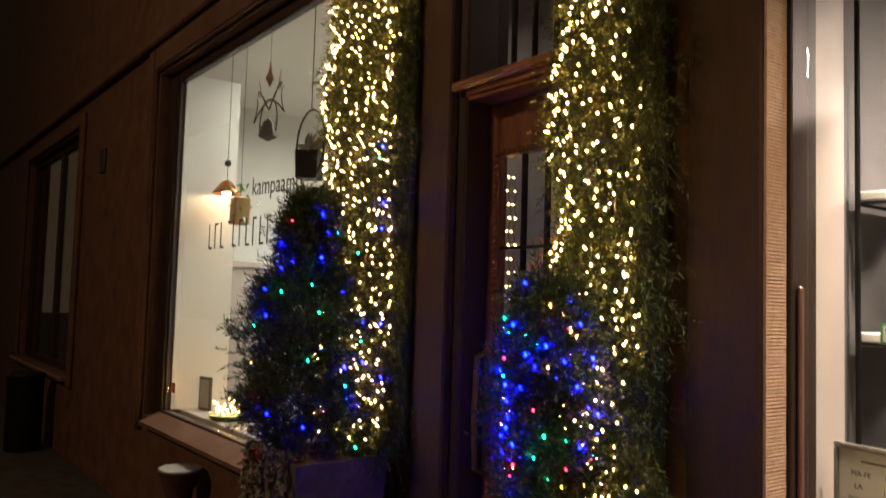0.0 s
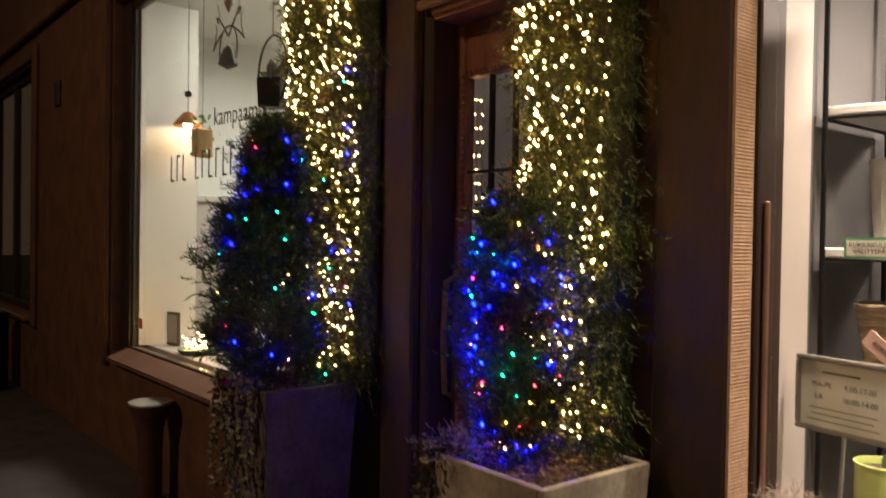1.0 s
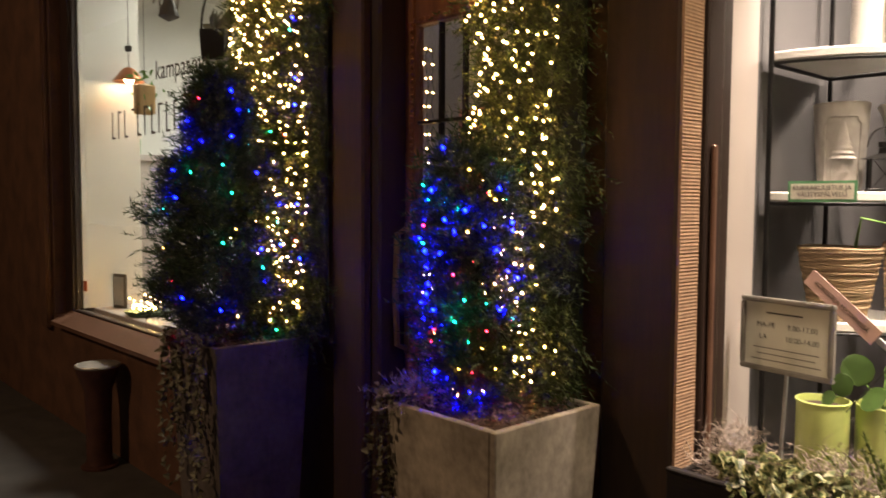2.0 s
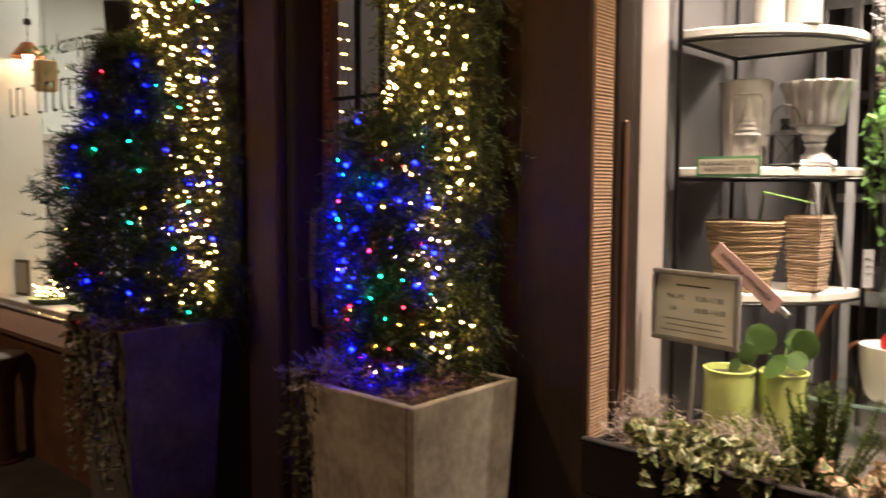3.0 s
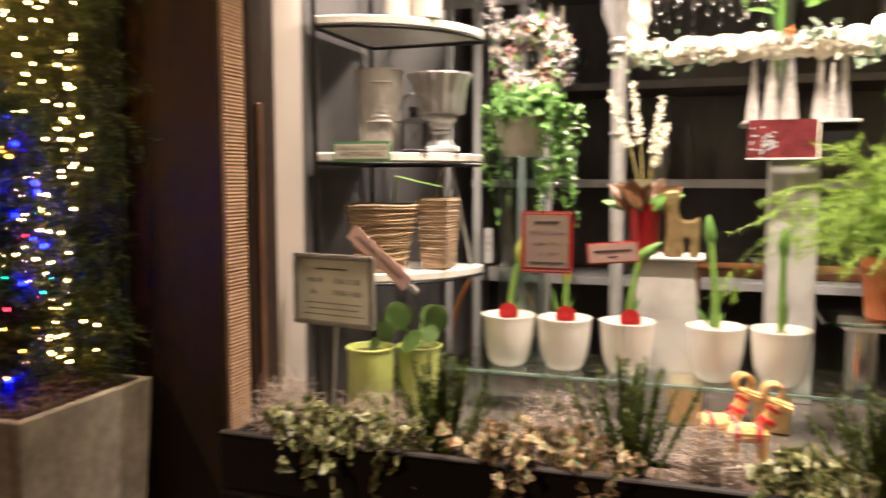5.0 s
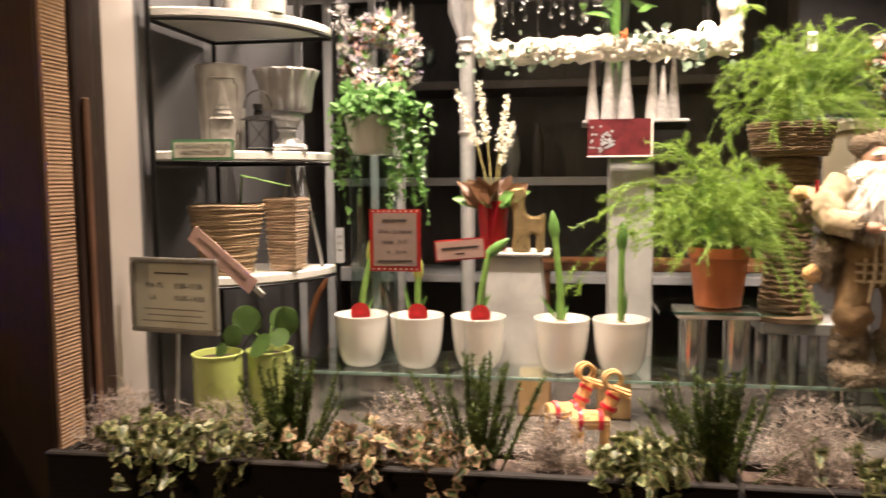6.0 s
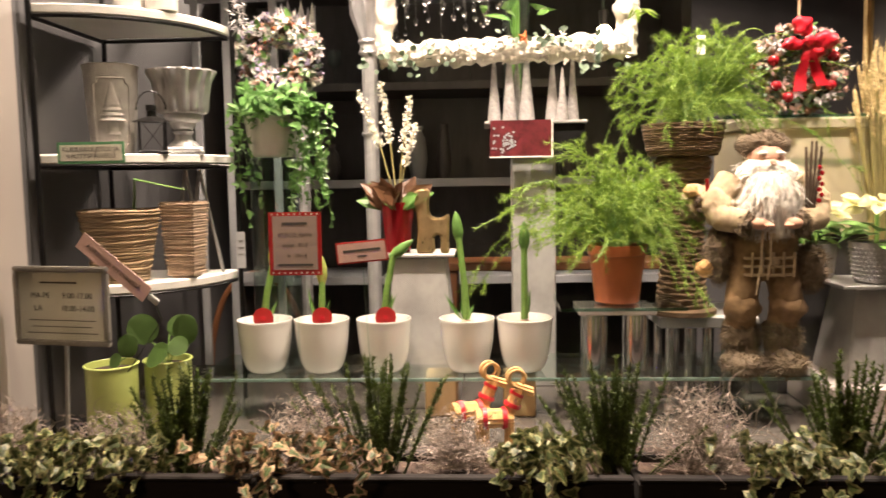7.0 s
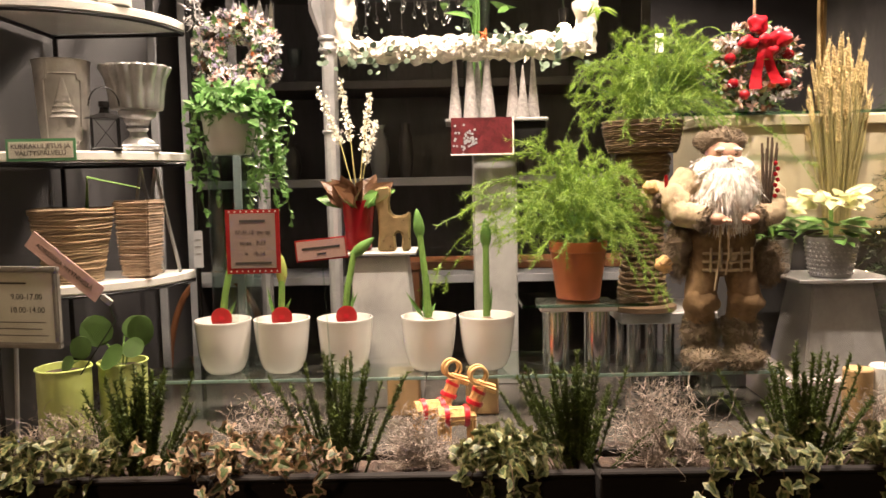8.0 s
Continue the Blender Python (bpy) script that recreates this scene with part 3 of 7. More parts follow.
def tall_planter(at, label, wood="concrete"):
    """A tapered square planter of fibre concrete, filled with mulch."""
    p = thing("planter", label, "planter", at, group="planters by the door")
    top, foot, h, t = 0.195, 0.145, 1.03, 0.02
    for k in range(4):
        bm = bmesh.new()
        vs = []
        for x_out in (0.0, t):
            for u, z in ((-1, 0), (1, 0), (1, 1), (-1, 1)):
                half = foot + (top - foot) * z
                vs.append(bm.verts.new((half - x_out, u * (half - (0.0003 if k % 2 else t + 0.0003)), z * h)))
        for f in ((0, 1, 2, 3), (7, 6, 5, 4), (0, 4, 5, 1), (1, 5, 6, 2), (2, 6, 7, 3), (3, 7, 4, 0)):
            bm.faces.new([vs[q] for q in f])
        bmesh.ops.recalc_face_normals(bm, faces=bm.faces)
        bmesh.ops.bevel(bm, geom=list(bm.edges), offset=0.003, segments=1, affect="EDGES")
        bmesh.ops.rotate(bm, cent=(0, 0, 0), matrix=Matrix.Rotation(k * math.pi / 2, 3, "Z"), verts=bm.verts)
        part("side_panel", bm, wood, p)
    bm = bmesh.new()
    bmesh.ops.create_grid(bm, x_segments=24, y_segments=24, size=top - 0.032)
    for v in bm.verts:
        v.co.z = h - 0.022 + 0.02 * noise.noise(v.co * 18) + 0.012 * noise.noise(v.co * 60)
    part("soil", bm, "soil", p)
    n = 520
    q = np.stack([rng.uniform(-0.16, 0.16, n), rng.uniform(-0.16, 0.16, n), rng.uniform(h - 0.02, h + 0.004, n)], 1)
    tagged(foliage("bark_mulch", q, unit(n) * (1, 1, 0.25), unit(n, 2), rng.uniform(0.012, 0.03, n), rng.uniform(0.008, 0.016, n), "chip", p), kind="stuff")
    return p


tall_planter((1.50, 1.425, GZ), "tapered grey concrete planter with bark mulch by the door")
# same make of planter; its shade is painted in by the darker concrete
tall_planter((1.50, 2.775, GZ), "tapered concrete planter coloured as in shade, overgrown with trailing ivy", "concrete_dark")

# ---- greenery by the door ----


def sprays(n_needle, base, direction, length, needle, width, spread=0.6):
    """Needles along short twigs: their bases, tips and faces, for foliage()."""
    base, direction = np.asarray(base), np.asarray(direction)
    n = len(base)
    t = np.linspace(0.05, 1, n_needle)
    length = np.broadcast_to(length, n)
    q = base[:, None] + direction[:, None] * (t[None, :, None] * length[:, None, None])
    q[:, :, 2] -= (t[None] ** 2) * 0.25 * length[:, None]
    side = np.cross(direction, unit(n))
    side /= np.linalg.norm(side, axis=1, keepdims=True)
    sign = np.where(np.arange(n_needle) % 2, 1.0, -1.0)
    d = direction[:, None] * 0.75 + side[:, None] * sign[None, :, None] * spread + rng.normal(size=(n, n_needle, 3)) * 0.25
    k = n * n_needle
    return q.reshape(k, 3), d.reshape(k, 3), unit(k), np.full(k, needle) * rng.uniform(0.6, 1.3, k), np.full(k, width)


BULB = {}


def bulb_mesh(mat, r):
    if (mat, r) not in BULB:
        bm = bmesh.new()
        ball(bm, (0, 0, 0), r, 1, 1.25)
        me = bpy.data.meshes.new("bulb")
        bm.to_mesh(me)
        bm.free()
        me.materials.append(M[mat])
        BULB[mat, r] = me
    return BULB[mat, r]


def string_light(points, mats, parent, r=0.0024):
    """A wire through the points with a bulb at each."""
    part("wire", tube(points, 0.0013, 3), "wire", parent)
    for p, m in zip(points, mats):
        b = new("bulb", bulb_mesh(m, r * (1.45 if m == "bulb_blue" else 1.0)))
        b.location, b.parent = Vector(p) + Vector((-0.006, 0, 0)), parent


def garland(y0, y1, x_front, top, strings, step, label, bare_right, mirror_at, coloured=False):
    g = thing("garland", label, "garland", group="evergreen garlands beside the door")
    n = int(5200 * (y1 - y0) / 0.42 * (top - 0.98) / 1.9)
    yc, half = (y0 + y1) / 2, (y1 - y0) / 2
    y = rng.uniform(y0, y1, n)
    z = rng.uniform(1.0, top, n)
    bulge = np.sqrt(np.clip(1 - ((y - yc) / half) ** 2, 0, 1))
    lump = np.array([noise.noise((4 * a, 6 * b, 2)) + 0.6 * noise.noise((11 * a, 15 * b, 5)) for a, b in zip(y, z)])
    x = FX - 0.03 - rng.uniform(0.3, 1, n) * (FX - 0.03 - x_front) * (0.3 + 0.7 * bulge) * (1 + 0.55 * lump)
    base = np.stack([x, y + 0.03 * lump, z], 1)
    dirs = unit(n) * (0.6, 0.8, 0.8) + np.stack([np.full(n, -0.55), 0.5 * (y - yc) / half, np.full(n, -0.5)], 1)
    dirs /= np.linalg.norm(dirs, axis=1, keepdims=True)
    q = sprays(11, base, dirs, rng.uniform(0.04, 0.13, n), 0.02, 0.0052)
    foliage("greenery", *q, "garland", g, "needle", "dense dark green conifer sprays")
    part("backing_net", box(FX - 0.03, FX - 0.012, y0 + 0.03, y1 - 0.03, 0.99, top, 0.01), "wire", g)
    # hung strings of warm bulbs
    for k in range(strings):
        if k % 5 == 0:
            s = thing("string_lights", "lit warm white fairy lights hung in a garland", "fairy lights", group="warm fairy lights")
        th = radians(bare_right + 4 + (142 - bare_right) * (k + 0.5) / strings)
        pts = []
        zz, drift = top - rng.uniform(0, step), rng.uniform(0, 6)
        while zz > 1.04 + rng.uniform(0, 0.03):
            t = th + 0.2 * math.sin(drift + zz * 5) + rng.normal() * 0.09
            t = max(radians(bare_right), min(2.9, t))
            w = yc - (half - 0.01) * math.cos(t)
            lp = noise.noise((4 * w, 6 * zz, 2)) + 0.6 * noise.noise((11 * w, 15 * zz, 5))
            pts.append((FX - 0.03 - (FX - 0.03 - x_front) * (0.3 + 0.7 * math.sin(t)) * (1 + 0.55 * lp) - 0.03 - rng.uniform(0, 0.02), w - 0.012 * math.cos(t), zz))
            zz -= step * rng.uniform(0.55, 1.5)
        if len(pts) > 2:
            string_light(pts, ["bulb_warm"] * len(pts), s)
    # a few coloured bulbs caught in the same side
    pts, mats = [], []
    for k in range(16):
        t = radians(22 + 50 * rng.uniform())
        pts.append((FX - 0.06 - (FX - 0.03 - x_front) * (0.3 + 0.7 * math.sin(t)), yc - half * math.cos(t), 2.2 - 1.1 * k / 16 + rng.normal() * 0.02))
        mats.append(("bulb_blue", "bulb_green", "bulb_red", "bulb_blue", "bulb_amber")[k % 5])
    if coloured:
        string_light(pts, mats, thing("string_lights", "lit coloured fairy lights tangled in a garland", "fairy lights", group="coloured fairy lights"), 0.0026)
    # two added strings behind the door's glass, imitating the garland's reflection in it
    for shift in (0.0, 0.018) if mirror_at else ():
        s = thing("string_lights", "added warm bulbs behind the door's glass, standing in for a garland's reflection", "fairy lights", group="warm fairy lights")
        string_light([(mirror_at[0] + shift + rng.uniform(-0.012, 0.012), mirror_at[1] + rng.uniform(-0.008, 0.008), z) for z in np.arange(2.08, 0.95, -step * 0.75)], ["bulb_warm"] * 80, s)
    return g


garland(1.31, 1.62, 1.58, 2.75, 15, 0.062, "lush conifer garland with warm lights beside the door", 22, None)
garland(2.52, 3.02, 1.60, 3.1, 22, 0.07, "lush conifer garland with warm lights by the salon window", 9, (2.01, 2.262), True)


def conifer(at, height, radius, clumps, label, profile, seed, leaf=0.023, count=80):
    """A potted conifer: trunk, limbs, and clumped flat sprays with gaps."""
    global rng
    keep, rng = rng, np.random.default_rng(seed)
    t = thing("conifer", label, "conifer tree", at, group="lit conifers in the planters")
    part("trunk", tube([(0, 0, -0.04), (0.01, 0.005, height * 0.4), (-0.005, 0.01, height * 0.92)], 0.013, 7, taper=0.004), "bark", t)
    bases, dirs = [], []
    limb = bmesh.new()
    for i in range(clumps):
        u = rng.uniform(0.03, 1)
        ang = rng.uniform(0, 2 * math.pi)
        r = radius * np.interp(u, *zip(*profile)) * rng.uniform(0.5, 1.08) * (1 + 0.55 * noise.noise((2.2 * math.cos(ang), 2.2 * math.sin(ang), 7 * u + seed)))
        c = np.array([r * math.cos(ang), r * math.sin(ang), u * height])
        if i % 3 == 0:
            tube([(0, 0, max(0.0, c[2] - 0.1)), tuple(c * (0.55, 0.55, 1) - (0, 0, 0.03)), tuple(c)], 0.003, 4, bm=limb, taper=0.001)
        m = 10
        out = np.array([math.cos(ang), math.sin(ang), 0.75])
        bases.append(c + rng.normal(size=(m, 3)) * 0.024)
        dirs.append(out + rng.normal(size=(m, 3)) * 0.6)
    part("limb", limb, "bark", t)
    base, d = np.concatenate(bases), np.concatenate(dirs)
    d /= np.linalg.norm(d, axis=1, keepdims=True)
    foliage("crown", *sprays(12, base, d, rng.uniform(0.04, 0.085, len(base)), leaf, leaf * 0.22), "thuja", t, "needle")
    # coloured lights wound round the crown
    s = thing("string_lights", "lit multicoloured fairy lights wound round a conifer", "fairy lights", group="coloured fairy lights")
    pts, mats = [], []
    n = count
    for i in range(n):
        u = 0.97 - 0.95 * i / n
        ang = i * (0.86 if count < 100 else 0.6) + rng.uniform(-0.5, 0.5)
        r = radius * np.interp(u, *zip(*profile)) * rng.uniform(0.85, 1.1) + 0.028
        pts.append((at[0] + r * math.cos(ang), at[1] + r * math.sin(ang), at[2] + u * height + rng.normal() * 0.03))
        mats.append(("bulb_blue", "bulb_green", "bulb_blue", "bulb_amber", "bulb_green", "bulb_red", "bulb_blue", "bulb_amber")[int(rng.integers(8))])
    string_light(pts, mats, s, 0.003)
    rng = keep
    return t


conifer((1.44, 2.785, 1.0), 0.98, 0.188, 700, "dark bushy conifer with coloured lights in a planter", [(0, 0.7), (0.12, 1.0), (0.5, 1.0), (0.64, 0.75), (0.72, 0.48), (0.9, 0.38), (1, 0.08)], 3, count=62)
conifer((1.475, 1.487, 1.0), 0.64, 0.1, 280, "slim conifer thick with coloured lights in a planter", [(0, 0.12), (0.12, 0.4), (0.28, 0.95), (0.6, 1.0), (0.85, 0.85), (1, 0.3)], 4, count=120)


def trailing(name, label, starts, mat, size, lengths, category="ivy", out=(-1, 0, 0), gap=0.022, group=""):
    """Trailing shoots hung over an edge, with leaves along them."""
    g = thing(name, label, category, group=group)
    stem = bmesh.new()
    B, T, U = [], [], []
    for p, L in zip(starts, lengths):
        p = np.array(p, float)
        o = np.array(out) + rng.normal(size=3) * (0.25, 0.5, 0.0)
        pts, s = [], 0.0
        wob = rng.uniform(0, 6)
        while s < L:
            h = min(s, 0.07)
            q = p + o * h * 0.75 + np.array([0.012 * math.sin(wob + s * 25), 0.018 * math.cos(wob + s * 19), 0.35 * h - 3.0 * h * h - max(0, s - 0.07) * 0.95])
            pts.append(tuple(q))
            B.append(q)
            T.append(np.array(out) * 0.5 + rng.normal(size=3) * 0.7 + (0, 0, -0.35))
            U.append(np.array(out) * 0.9 + rng.normal(size=3) * 0.45 + (0, 0, 0.35))
            s += gap * rng.uniform(0.6, 1.4)
        if len(pts) > 1:
            tube(pts, 0.0014, 3, bm=stem, taper=0.0007)
    part("shoot", stem, "stem" if mat == "ivy" else "bark", g)
    n = len(B)
    leaves = foliage("foliage", B, T, U, size * rng.uniform(0.6, 1.25, n), size * rng.uniform(0.6, 1.15, n), mat, g, "ivy")
    if mat in ("ivyvar", "ivybrown"):      # darker middles of the variegated leaves
        me = leaves.data
        co = np.empty(len(me.vertices) * 3)
        me.vertices.foreach_get("co", co)
        co = co.reshape(n, -1, 3)
        mid = co.mean(1, keepdims=True)
        nor = np.cross(co[:, 2] - co[:, 5], co[:, 8] - co[:, 5])
        nor /= np.linalg.norm(nor, axis=1, keepdims=True) + 1e-9
        nor *= np.sign((nor * np.array(U)).sum(1, keepdims=True))
        inner = mid + (co - mid) * 0.6 + nor[:, None] * 0.0012
        k = co.shape[1]
        dark = bpy.data.meshes.new("leaf_middle")
        dark.from_pydata(inner.reshape(-1, 3).tolist(), [], [list(range(i * k, i * k + k)) for i in range(n)])
        dark.materials.append(M["ivymid"])
        ob = new("leaf_middle", dark)
        ob.parent = g
        tagged(ob, kind="stuff")
    return g


n = 15
trailing("trailing_ivy", "withered ivy trailing over a planter's corner", [(1.31 + rng.uniform(0, 0.08), 1.57 + rng.uniform(0, 0.05), 1.02) for i in range(n)], "ivydark", 0.022, rng.uniform(0.12, 0.5, n), "ivy", (-0.35, 0.8, 0))
n = 22
trailing("trailing_ivy", "dark ivy trailing down a grey planter", [(1.31 + rng.uniform(0, 0.03), 2.60 + rng.uniform(0, 0.36), 1.02) for i in range(n)], "ivydark", 0.026, rng.uniform(0.12, 0.7, n), "ivy")
# wiry dry plant at the planter's back corner
n = 110
q = np.array([1.36, 1.585, 1.02]) + rng.normal(size=(n, 3)) * (0.03, 0.03, 0.008)
t = thing("dry_plant", "pale wiry dry plant on a planter's rim", "plant")
foliage("twig_tuft", *sprays(12, q, unit(n, 0.5), rng.uniform(0.03, 0.08, n), 0.014, 0.003), "silver", t, "needle")

# ash bin by the wall
b = thing("ash_bin", "rust brown cylindrical ash bin with a pale metal top", "bin", (1.63, 4.70, GZ))
part("bin_body", lathe([(0, 0.02), (0.078, 0.02), (0.07, 0.05), (0.07, 0.3), (0.076, 0.45), (0.1, 0.52), (0.116, 0.56), (0.12, 0.585), (0, 0.585)], 28), "rust", b)
part("bin_top", lathe([(0, 0.587), (0.122, 0.587), (0.126, 0.596), (0.122, 0.602), (0.06, 0.6), (0, 0.598)], 28), "galv", b, "dull pale metal lid")
part("bin_foot", lathe([(0, 0), (0.1, 0), (0.1, 0.012), (0.08, 0.018), (0, 0.018)], 24), "rust", b)
v = thing("wall_vent", "small dark metal vent plate on the facade", "vent")
part("vent_plate", box(FX - 0.02, FX - 0.002, 7.45, 7.62, 2.66, 2.88, 0.006), "black", v)
b2 = thing("ash_bin", "dark street bin further along the wall", "bin", (1.5, 9.0, GZ))
part("bin_body", lathe([(0, 0.0), (0.16, 0.0), (0.17, 0.05), (0.17, 0.72), (0.18, 0.75), (0.16, 0.78), (0, 0.78)], 24), "black", b2)

# ---- window troughs ----
TR = [(0.335, 0.984), (-0.375, 0.325), (-1.085, -0.385), (-1.8, -1.095)]
for a, b in TR:
    t = thing("window_trough", "dark brown wooden planting trough on the window sill", "planter", group="planting troughs under the shop window")
    part("front_board", box(1.605, 1.622, a, b, 0.79, 0.908, 0.004), "trough", t)
    part("back_board", box(1.80, 1.815, a, b, 0.79, 0.895, 0.003), "trough", t)
    part("end_board", box(1.623, 1.799, a + 0.001, a + 0.016, 0.79, 0.903, 0.003), "trough", t)
    part("end_board", box(1.623, 1.799, b - 0.016, b - 0.001, 0.79, 0.903, 0.003), "trough", t)
    part("rim_strip", box(1.602, 1.625, a, b, 0.909, 0.919, 0.003), "trough", t)
    bm = bmesh.new()
    bmesh.ops.create_grid(bm, x_segments=10, y_segments=30, size=0.5)
    for v in bm.verts:
        v.co = Vector((1.711 + v.co.x * 0.17, (a + b) / 2 + v.co.y * (b - a - 0.036), 0.882 + 0.02 * noise.noise(v.co * 9)))
    part("soil", bm, "soil", t)


def heather(at, h, w):
    g = thing("heather", "dark green spiky heather in a window trough", "heather", at, group="heathers in the troughs")
    n = 66
    stem = bmesh.new()
    B, T = [], []
    for i in range(n):
        a, r = rng.uniform(0, 6.28), abs(rng.normal()) * w * 0.33
        top = np.array([0.45 * r * math.cos(a) * 1.2, r * math.sin(a) * 1.7, h * rng.uniform(0.3, 1.12) * (1 - 0.3 * min(1, r / w))])
        root = np.array([0.35 * r * math.cos(a), 0.6 * r * math.sin(a), -0.01])
        tube([tuple(root), tuple((root + top) / 2 + (0, 0, 0.01)), tuple(top)], 0.0018, 4, bm=stem, taper=0.0008)
        m = int(170 * top[2] / h) + 20
        u = np.linspace(0.12, 1, m)[:, None]
        B.append(root + (top - root) * u)
        T.append(rng.normal(size=(m, 3)) * 0.62 + (0, 0, 0.95))
    tagged(part("stem", stem, "heather", g), kind="stuff")
    B, T = np.concatenate(B), np.concatenate(T)
    tagged(foliage("foliage", B, T, unit(len(B)), rng.uniform(0.008, 0.0125, len(B)), 0.0036, "heather", g, "needle"), kind="stuff")
    return g


def silver_bush(at, h, w):
    g = thing("silver_bush", "tangled silver grey wiry cushion bush", "plant", at, group="silver bushes in the troughs")
    bm = bmesh.new()
    for i in range(300):
        d = unit(1, 0.7)[0]
        p = np.array([rng.normal() * 0.012, rng.normal() * w * 0.15, 0.0])
        pts = [tuple(p)]
        L = h * rng.uniform(0.5, 1.15)
        for k in range(12):
            d = d + rng.normal(size=3) * 0.7
            d[2] += 0.12
            d /= np.linalg.norm(d)
            p = p + d * L / 8.5 * (0.75, min(1.3, 0.5 * w / h + 0.5), 0.9)
            p[2] = max(p[2], 0.0)
            pts.append(tuple(p))
        tube(pts, 0.001, 3, bm=bm, taper=0.0006)
    tagged(part("twig", bm, "silver", g), kind="stuff")
    n = 900
    q = np.stack([rng.normal(size=n) * 0.03, rng.normal(size=n) * w * 0.25, rng.uniform(0.02, 0.95, n) * h * 0.9], 1)
    tagged(foliage("foliage", q, unit(n), unit(n), 0.011, 0.0018, "silver", g, "needle"), kind="stuff")
    return g


for y, h, w in ((0.50, 0.20, 0.15), (0.105, 0.215, 0.17), (-0.36, 0.205, 0.16), (-0.80, 0.21, 0.17), (-1.32, 0.2, 0.16)):
    heather((1.72, y, 0.893), h, w)
for y, h, w in ((0.88, 0.13, 0.12), (0.655, 0.125, 0.13), (0.25, 0.15, 0.12), (-0.05, 0.11, 0.12), (-0.53, 0.175, 0.13), (-0.98, 0.15, 0.12), (-1.5, 0.14, 0.12)):
    silver_bush((1.725, y, 0.905), h, w)
for y, mat, n, label in ((0.77, "ivyvar", 30, "variegated cream and green ivy over a trough"), (0.60, "ivyvar", 18, "variegated ivy hanging over a trough's edge"), (0.36, "ivybrown", 22, "faded brown and cream ivy over a trough"), (0.20, "ivybrown", 15, "faded brown ivy between heathers"), (-0.21, "ivyvar", 34, "trailing variegated ivy with dark leaves"), (-0.68, "ivyvar", 25, "variegated yellow green ivy over a trough"), (-0.95, "ivyvar", 20, "variegated ivy at a trough's end"), (-1.18, "ivyvar", 18, "variegated ivy over a trough")):
    trailing("ivy", label, [(1.66 + rng.uniform(-0.03, 0.07), y + rng.normal() * 0.05, 0.92 + rng.uniform(0, 0.06)) for i in range(n)], mat, 0.029, rng.uniform(0.04, 0.23, n), "ivy", (-1, 0, 0), 0.021, "ivies in the troughs")

# ---- the flower shop's display ----
BOARD, SHELF = 0.80, 0.928


def letters(text, size, at, rot, parent, mat="ink", align="CENTER", depth=0.0004):
    """Words in the built-in font, as a mesh. rot: the Euler turn in degrees."""
    c = bpy.data.curves.new("lettering", "FONT")
    c.body, c.size, c.align_x, c.align_y, c.extrude = text, size, align, "CENTER", depth
    c.resolution_u = 3
    tmp = bpy.data.objects.new("lettering", c)
    scene.collection.objects.link(tmp)
    me = bpy.data.meshes.new_from_object(tmp)
    bpy.data.objects.remove(tmp)
    me.materials.append(M[mat])
    ob = new("lettering", me)
    ob.parent = parent
    ob.matrix_local = pose(*at, *rot)
    return ob


def bar(parent, y, z, w, h, x=-0.0045, mat="ink"):
    """A plain bar for a line of unreadable writing; local: face towards -x."""
    ob = part("text_line", box(x, x + 0.001, -y - w / 2, -y + w / 2, z - h / 2, z + h / 2), mat, parent)
    return ob


FACE = (90, 0, -90)     # letters that face the street


def pot(name, label, at, r_top, r_foot, h, mat, t=0.006, seg=40, group="", foot_round=0.02, category="flower pot", soil=True, rim=0.0):
    p = thing(name, label, category, at, group=group)
    out = [(0, 0.0), (r_foot * 0.9, 0.0), (r_foot, 0.004)]
    for k in range(1, 7):
        u = k / 6
        out.append((r_foot + (r_top - r_foot) * (u ** 0.5 if foot_round else u), 0.004 + (h - 0.004) * u))
    if rim:
        out[-1:] = [(r_top - rim, h * 0.82), (r_top, h * 0.83), (r_top + rim * 0.3, h)]
    ins = [(out[-1][0] - t, h), (r_top - t - 0.002, h - 0.02), (r_foot * 0.9, 0.02), (0, 0.02)]
    part("pot_body", lathe(out + ins, seg), mat, p)
    if soil:
        bm = lathe([(0, h - 0.022), (r_top * 0.45, h - 0.024), (r_top - t - 0.003 - 0.004, h - 0.028)], 20)
        part("soil", bm, "soil", p)
    return p


# glass shelf on wooden blocks
g = thing("glass_shelf", "long clear glass shelf on wooden blocks", "shelf")
for a, b in ((-0.045, 0.70), (-0.735, -0.049), (-1.0, -0.739)):
    p = part("glass_pane", box(2.30, 2.60, a, b, SHELF - 0.008, SHELF, 0.001), "shelfglass", g)
    p.visible_shadow = False
    part("glass_edge", box(2.296, 2.2995, a, b, SHELF - 0.009, SHELF, 0.0008), "glassedge", g)
for y in (0.60, 0.02, -0.2, -0.86):
    part("wood_block", box(2.36, 2.46, y - 0.045, y + 0.045, BOARD + 0.001, SHELF - 0.0095, 0.004), "wood" if abs(y) < 0.5 else "clear", g)

